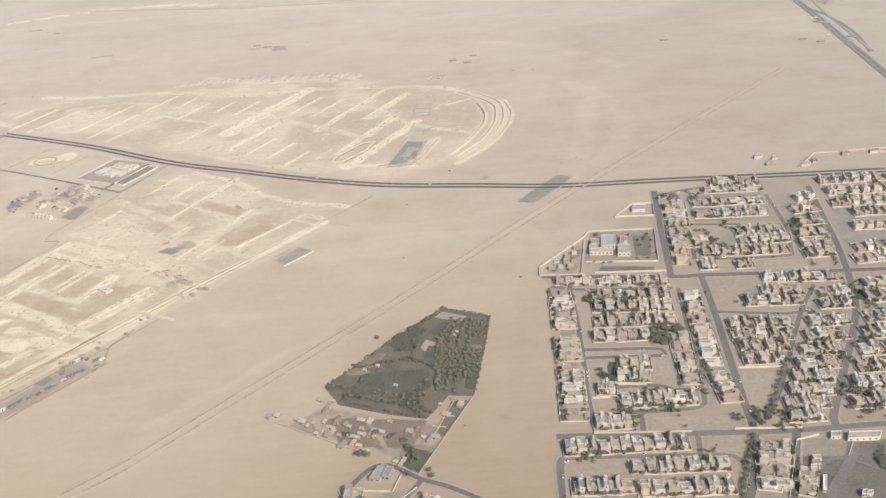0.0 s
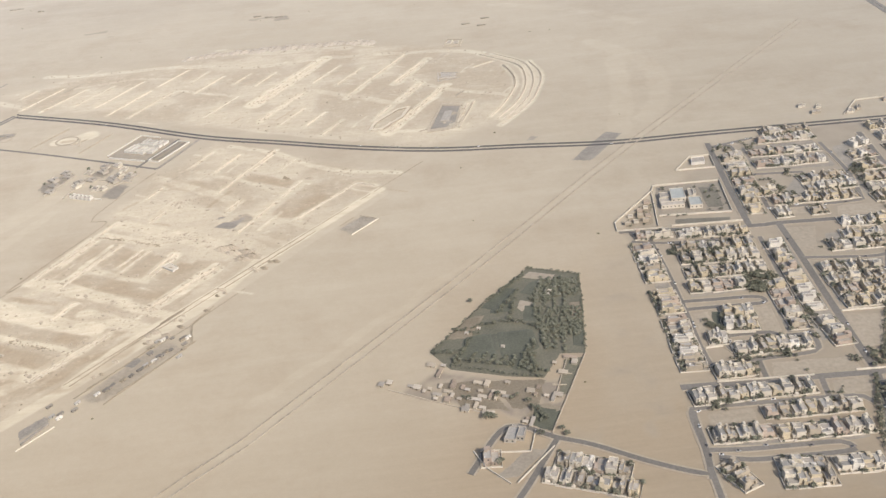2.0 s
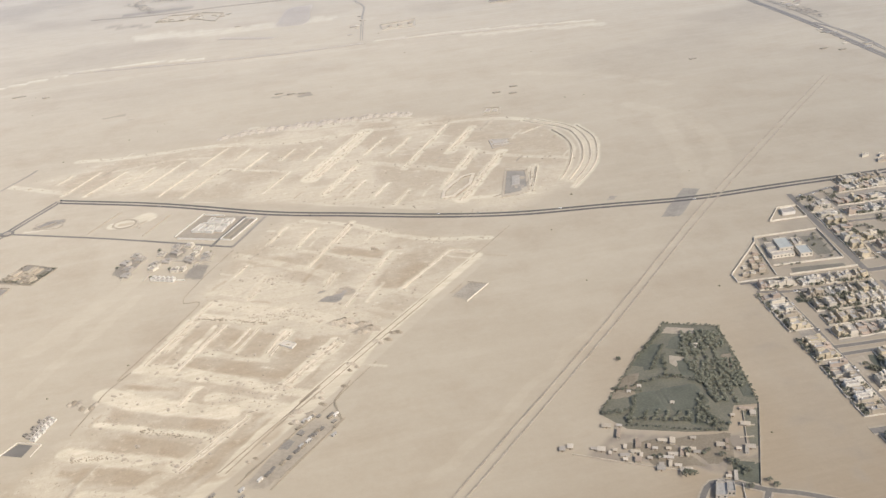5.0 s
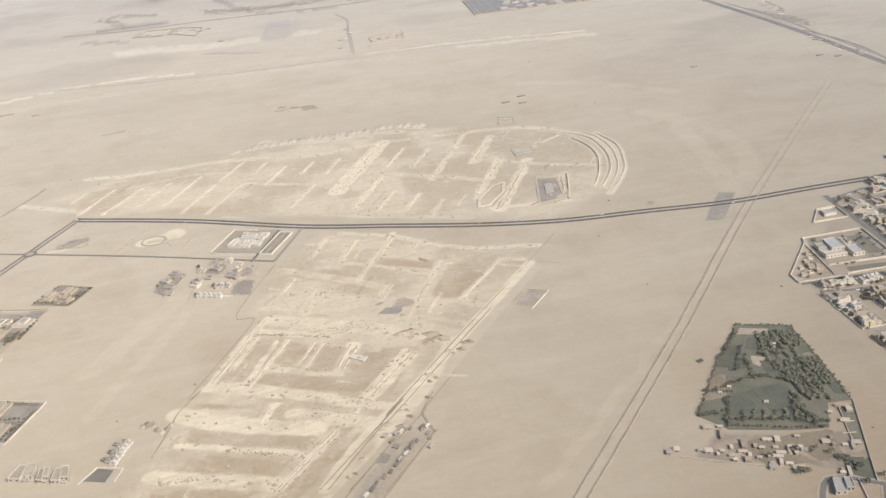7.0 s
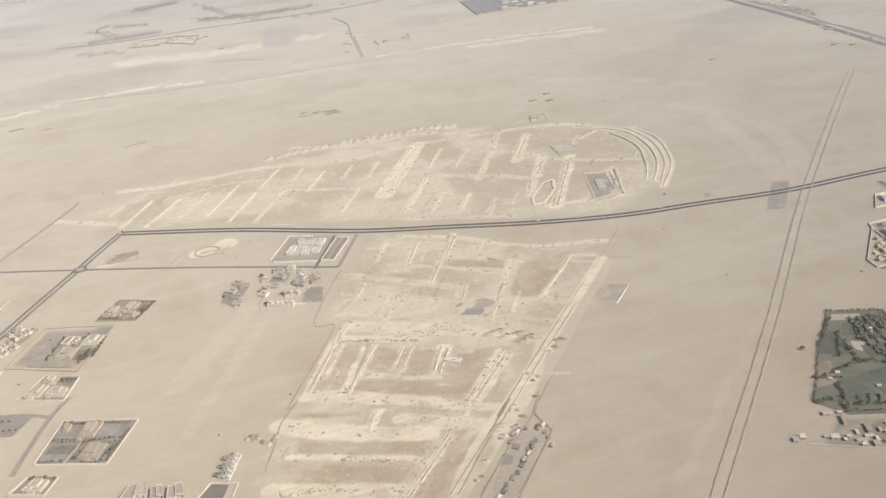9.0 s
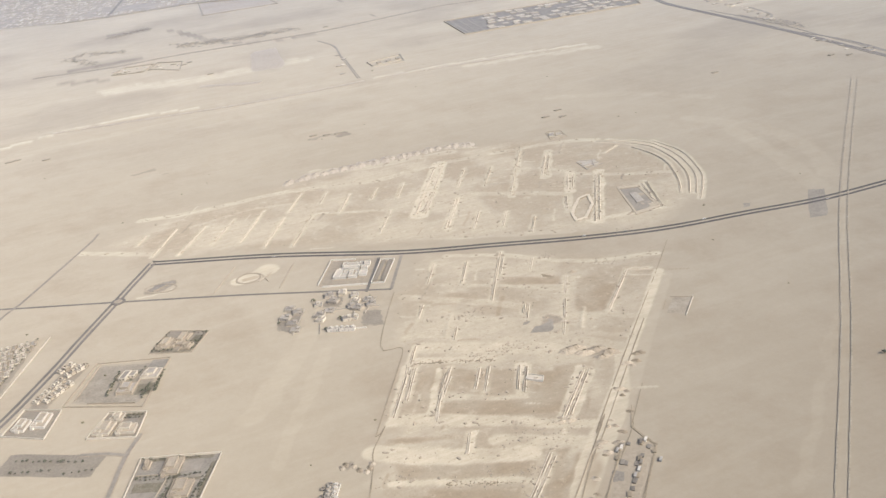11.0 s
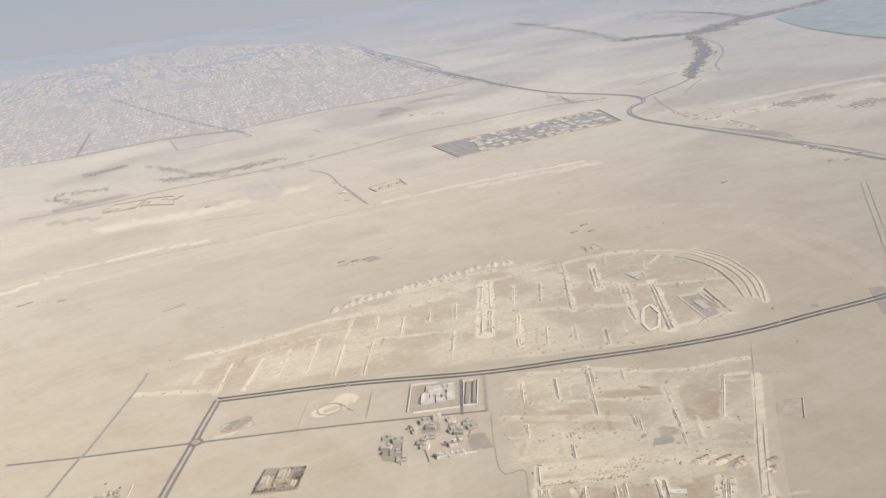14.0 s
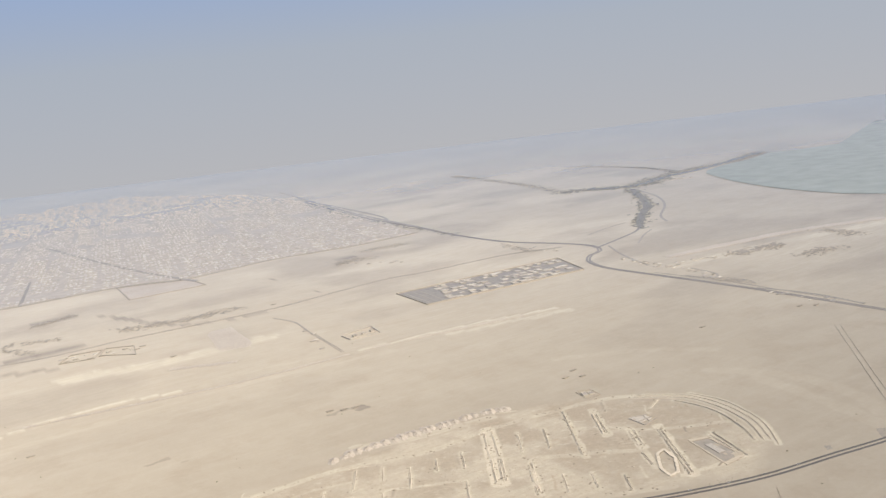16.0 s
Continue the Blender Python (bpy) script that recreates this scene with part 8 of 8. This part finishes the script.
patch("town_lot", TOWN_LOT, M_PALETRACK, "large pale empty lot at the edge of a town", 0.28, "vacant lot", 8, 2)
wall_thing(TOWN_LOT, "distant low white wall round an empty lot", 0.5, 1.6, M_DUSTYARD, closed=True, piers=False)
ESTATE = [(117.0, 1305.0), (375.0, 1282.0), (414.0, 1392.0), (130.0, 1414.0)]
patch("estate_floor", ESTATE, M_BLOCK, "dark ground and gardens of a walled villa estate", 0.15, "ground", 10)
wall_thing(ESTATE, "pale wall round a distant villa estate", 1.0, 0.6, M_TAN, closed=True)
for v in (0.03, 0.97):
    road("road_estate", [at(ESTATE, 0.02, v), at(ESTATE, 0.98, v)], [(0, 3.5)], M_DUSTY, "dark asphalt street of a villa estate", 0.1, curve=False, step=30)
for u in (0.03, 0.07, 0.11, 0.45):
    road("road_estate", [at(ESTATE, u, 0.03), at(ESTATE, u, 0.97)], [(0, 3.0)], M_DUSTY, "dark asphalt street of a villa estate", 0.1, curve=False, step=30)
for i in range(17):
    for j in range(6):
        if rnd.random() < 0.2:
            continue
        c = at(ESTATE, 0.13 + (i + 0.5 + rnd.uniform(-0.3, 0.3)) / 17 * 0.85, ((j // 2) + (0.3, 0.72)[j % 2] + rnd.uniform(-0.06, 0.06)) / 3)
        e = (Vector(ESTATE[1]) - Vector(ESTATE[0])).normalized() * rnd.uniform(7, 12)
        n = Vector((-e.y, e.x)).normalized() * rnd.uniform(7, 10)
        building("estate_villa", [c - e / 2 - n / 2, c + e / 2 - n / 2, c + e / 2 + n / 2, c - e / 2 + n / 2], [(0, 1, 0, 1, rnd.uniform(0.6, 1.2))], (M_CONCRETE, M_WALL, M_CONCRETE)[(i + j) % 3], M_PALEROOF, "cream flat-roofed villa in a dense walled estate", False, "house", False)["group"] = "villas of the walled estate"
WHITE_LOT = [(-39.0, 1232.0), (0.5, 1227.0), (9.0, 1268.0), (-38.0, 1258.0)]
wall_thing(WHITE_LOT, "white wall round a small desert plot", 1.0, 0.8, M_CONCRETE, closed=True)
for u, v in ((0.2, 0.3), (0.5, 0.3), (0.8, 0.4)):
    c = at(WHITE_LOT, u, v)
    building("store_building", [c, c + Vector((5, 0)), c + Vector((5, 4)), c + Vector((0, 4))], [(0, 1, 0, 1, 1.6)], M_CONCRETE, M_ROOFG, "low grey store inside a walled desert plot", False)
patch("pale_pad", [(-171.0, 1329.3), (-124.2, 1313.7), (-106.7, 1461.9), (-145.1, 1457.1)], M_PALETRACK, "pale graded pad of compacted fill", 0.2, "ground", 6, 2)
for quad in ([(-331.2, 1471.2), (-290.6, 1457.1), (-271.1, 1496.9), (-310.2, 1507.1)], [(-281.4, 1466.0), (-246.6, 1425.1), (-235.2, 1477.6), (-266.6, 1499.9)]):
    wall_thing(quad, "distant low plot wall", 0.7, 1.2, M_DUSTYARD, closed=True, piers=False)
for x, y in [(-323.6, 1473.4), (-312.5, 1475.0), (-297.0, 1461.7), (-282.9, 1459.2), (-251.2, 1468.0), (-240.1, 1451.7), (-218.9, 1364.0), (-462.3, 1135.9), (-454.6, 1137.6), (-426.9, 1117.1), (-181.0, 1000.2), (-169.3, 993.3), (-158.7, 990.3), (19.5, 897.0), (32.8, 887.9), (39.1, 909.1), (224.1, 913.5), (347.0, 884.1), (359.6, 872.1), (-15.3, 1532.8), (-7.8, 1506.1)]:
    quad = [Vector((x, y)) + Vector(q) for q in ((0, 0), (7, 1), (6, 4), (-1, 3))]
    building("outpost_ruin", quad, [(0, 0.55, 0, 1, 0.7), (0.65, 1, 0.1, 0.7, 0.5)], M_DUSTYARD, M_DUSTYARD, "low dusty ruin standing alone in the desert", False, parapet=False)

FAR_SITES = [((456.6, 1289.1), (419.2, 1048.7), 34), ((460.6, 1181.1), (536.7, 1158.4), 14), ((389.1, 967.9), (383.4, 876.3), 10), ((1202.0, 1941.4), (1266.8, 1894.2), 9), ((457.1, 1612.6), (447.4, 1435.9), 10), ((-325.3, 1484.3), (-233.9, 1461.4), 12), ((-82.7, 1222.5), (-58.4, 1322.8), 6), ((211.0, 1747.8), (278.6, 1628.3), 7), ((2081.6, 2503.3), (2036.6, 2416.3), 4)]
for a, b, n in FAR_SITES:
    for i in range(n):
        p = Vector(a).lerp(Vector(b), (i + rnd.random()) / n) + Vector((rnd.uniform(-10, 10), rnd.uniform(-14, 14)))
        k = rnd.uniform(3, 8)
        quad = [p, p + Vector((k, rnd.uniform(-1, 2))), p + Vector((k - 1, k * 0.6)), p + Vector((-1, k * 0.5))]
        building("roadside_building", quad, [(0, 1, 0, 1, rnd.uniform(0.4, 0.8))], rnd.choice((M_WALL, M_CONCRETE, M_DUSTYARD, M_CONCRETE)), rnd.choice((M_ROOF, M_ROOFG, M_CREAM)), "low pale building on a distant desert road", False, parapet=False)["group"] = "distant roadside buildings"

# dry scrub and mangrove, past counting, kept flat so the haze gloss covers it
SCRUB = [([(-303.7, 1775.9), (-251.7, 1797.0)], 90, 7), ([(-219.8, 1601.1), (-170.5, 1581.3), (-114.0, 1568.9), (-60.4, 1570.0)], 260, 9), ([(-374.9, 1648.1), (-341.7, 1561.4)], 60, 6), ([(-357.4, 1663.2), (-305.7, 1638.9)], 60, 5), ([(197.4, 1755.0), (257.9, 1761.4)], 120, 14), ([(291.4, 1827.8), (374.7, 1821.4)], 90, 8), ([(450.8, 1585.9), (434.7, 1480.5)], 70, 7), ([(558.3, 1157.5), (592.7, 1146.8), (629.3, 1142.8)], 220, 9), ([(585.6, 1058.4), (611.1, 1055.8), (647.3, 1047.7)], 80, 9), ([(755.0, 1139.1), (737.7, 1089.6)], 120, 14), ([(417.6, 1051.9), (417.2, 1017.3)], 70, 5)]
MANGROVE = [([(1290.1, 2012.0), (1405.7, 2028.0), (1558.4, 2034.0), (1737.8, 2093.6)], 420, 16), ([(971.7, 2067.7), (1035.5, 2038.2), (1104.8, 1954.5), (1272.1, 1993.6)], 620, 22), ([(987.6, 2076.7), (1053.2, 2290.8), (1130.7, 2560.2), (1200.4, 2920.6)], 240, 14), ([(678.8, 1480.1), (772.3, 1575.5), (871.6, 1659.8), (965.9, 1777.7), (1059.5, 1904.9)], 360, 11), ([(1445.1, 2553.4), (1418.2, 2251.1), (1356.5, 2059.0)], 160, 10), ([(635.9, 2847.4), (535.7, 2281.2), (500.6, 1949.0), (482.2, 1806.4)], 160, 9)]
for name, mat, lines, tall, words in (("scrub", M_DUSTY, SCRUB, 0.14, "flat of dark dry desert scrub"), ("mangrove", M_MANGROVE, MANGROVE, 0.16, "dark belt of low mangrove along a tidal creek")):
    vs, fs = [], []
    for line, n, wide in lines:
        pts = spline(line, 15)
        for _ in range(n):
            p = rnd.choice(pts) + Vector((rnd.uniform(-9, 9), rnd.uniform(-9, 9))) + Vector((rnd.gauss(0, wide * 0.5), rnd.gauss(0, wide)))
            r0, n0 = rnd.uniform(1.2, 3.6) * (1 if name == 'scrub' else 1.7), len(vs)
            vs += [(p.x + r0 * math.cos(k * 0.898) * rnd.uniform(0.6, 1.2), p.y + r0 * math.sin(k * 0.898) * rnd.uniform(0.6, 1.2), 0.3) for k in range(7)]
            vs += [(p.x + 0.6 * r0 * math.cos(k * 0.898 + 0.4) * rnd.uniform(0.5, 1.2), p.y + 0.6 * r0 * math.sin(k * 0.898 + 0.4) * rnd.uniform(0.5, 1.2), 0.5 + tall * rnd.uniform(0.4, 1.0)) for k in range(7)]
            fs += [(n0 + k, n0 + (k + 1) % 7, n0 + 7 + (k + 1) % 7, n0 + 7 + k) for k in range(7)] + [tuple(range(n0 + 7, n0 + 14))]
    me = bpy.data.meshes.new(name)
    me.from_pydata(vs, [], fs)
    me.materials.append(mat)
    tagged(new(name, me), words, "vegetation", kind="stuff")


def sheet(name, points, mat, z, label, category):
    bm = bmesh.new()
    bm.faces.new([bm.verts.new((x, y, z)) for x, y in points])
    bmesh.ops.triangulate(bm, faces=bm.faces[:])
    return tagged(part(name, bm, mat), label, category, kind="structure")


sheet("water", [(1084.2, 1345.2), (1090.8, 1396.1), (1108.8, 1474.4), (1129.6, 1546.2), (1166.4, 1636.0), (1207.3, 1727.0), (1261.3, 1818.1), (1320.7, 1912.7), (1366.9, 1952.7), (1454.6, 1987.4), (1587.7, 2002.8), (1732.7, 2050.6), (1803.9, 1996.1), (1911.0, 1955.1), (2600, 2300), (2600, 1200), (1100, 1230)], M_WATER, 0.6, "pale green shallow bay", "sea")
for line, w in (([(1035.5, 2038.2), (1104.8, 1954.5), (1272.1, 1993.6), (1425.3, 2007.8), (1737.8, 2093.6)], 26), ([(678.8, 1480.1), (772.3, 1575.5), (871.6, 1659.8), (965.9, 1777.7), (1059.5, 1904.9)], 14)):
    bm = bmesh.new()
    ribbon(bm, spline(line, 25), 0, w, -0.2, 0.4 + w * 0.003, w * 0.22)
    tagged(part("creek_mud", bm, M_MUD), "dark winding tidal creek between mangroves", "creek", kind="structure")
for line, w in (([(-414.6, 1221.9), (-215.5, 1180.5), (-70.0, 1171.1)], 7), ([(-53.5, 1174.7), (59.2, 1155.5), (199.4, 1130.3)], 7), ([(493.6, 1232.0), (724.6, 1190.6), (875.5, 1126.5)], 22), ([(-239.4, 1305.6), (-170.7, 1265.6)], 12)):
    bm = bmesh.new()
    ribbon(bm, spline(line, 12), 0, w, -0.2, 0.12 + 0.01 * w, w * 0.12)
    tagged(part("sand_ridge", bm, M_PALETRACK), "long low ridge of pale scraped sand", "ridge", kind="structure")
# dense distant town, past counting
CITY = [(-900, 2260), (-384.1, 2034), (-282.5, 2010), (-143.0, 2003), (-66.3, 1973), (-17.6, 1940), (155.0, 1958), (243.7, 1942), (347.1, 1922), (465, 1928), (560, 2300), (658.0, 2735.8), (709.1, 3517.6), (500, 4400), (-125, 4308), (-900, 4100)]
sheet("city_ground", CITY, M_CITY, 0.22, "grey streets and yards of a distant town", "ground")
cx, cy = [p[0] for p in CITY], [p[1] for p in CITY]
r = np.random.RandomState(4)
head = math.atan2(CITY[2][1] - CITY[1][1], CITY[2][0] - CITY[1][0])
ca, sa = math.cos(head), math.sin(head)
u, v = np.meshgrid(np.arange(-2600, 2600, 8.6), np.arange(-2600, 2600, 9.6))
district = np.floor(waves(u, v, 420, 1) * 9).astype(int)
iu, iv = np.meshgrid(np.arange(u.shape[1]), np.arange(u.shape[0]))
keep = (np.mod(iu + 3 * district, 7 + district % 5) > 0) & (np.mod(iv + district, 3 + district % 3) > 0)
mx, my = sum(cx) / len(cx), sum(cy) / len(cy)
x, y = mx + u * ca - v * sa, my + u * sa + v * ca
keep &= inside(CITY, x, y) & (r.rand(*u.shape) < np.clip(0.95 - (y - 1900) / 6000, 0.3, 0.9)) & (waves(x, y, 130, 2) > 0.27)
x, y = x[keep] + r.uniform(-2, 2, keep.sum()), y[keep] + r.uniform(-2, 2, keep.sum())
n = len(x)
w, d, h = r.uniform(1.8, 3.9, n), r.uniform(1.8, 4.2, n), r.uniform(0.4, 0.9, n)
corner = np.array([(-1, -1, 0), (1, -1, 0), (1, 1, 0), (-1, 1, 0), (-1, -1, 1), (1, -1, 1), (1, 1, 1), (-1, 1, 1)], float)
lx, ly = corner[None, :, 0] * w[:, None], corner[None, :, 1] * d[:, None]
verts = np.stack([x[:, None] + lx * ca - ly * sa, y[:, None] + lx * sa + ly * ca, corner[None, :, 2] * h[:, None] + 0 * lx], -1).reshape(-1, 3)
faces = (np.arange(n)[:, None, None] * 8 + np.array([(4, 5, 6, 7), (0, 1, 5, 4), (1, 2, 6, 5), (2, 3, 7, 6), (3, 0, 4, 7)])[None]).reshape(-1, 4)
town = bpy.data.meshes.new("distant_town")
town.from_pydata(verts.tolist(), [], faces.tolist())
town.materials.append(M_DISTANT)
tagged(new("distant_town", town), "hazy distant town of pale flat-roofed houses", "town", kind="stuff")

# the rest of the trees, past counting
for slot, name, mat in ((0, "tree_trunks", M_BARK), (1, "tree_crowns", M_LEAF)):
    vs, fs, base = [], [], 0
    for kind, x, y, k, turn in REST:
        me = [c for c in kind.children if c.name.startswith(("trunk", "crown")[slot])][0].data
        m = Matrix.Translation((x, y, 0)) @ Matrix.Rotation(turn, 4, 'Z') @ Matrix.Scale(k, 4)
        vs += [tuple(m @ v.co) for v in me.vertices]
        fs += [[base + i for i in p.vertices] for p in me.polygons]
        base += len(me.vertices)
    me = bpy.data.meshes.new(name)
    me.from_pydata(vs, [], fs)
    me.materials.append(mat)
    tagged(new(name, me), "scattered green trees between the houses and fields", "trees", kind="stuff")

for kinds in (TREES, PALMS, CARS):
    for t in kinds:
        for o in (*t.children_recursive, t):
            bpy.data.objects.remove(o)
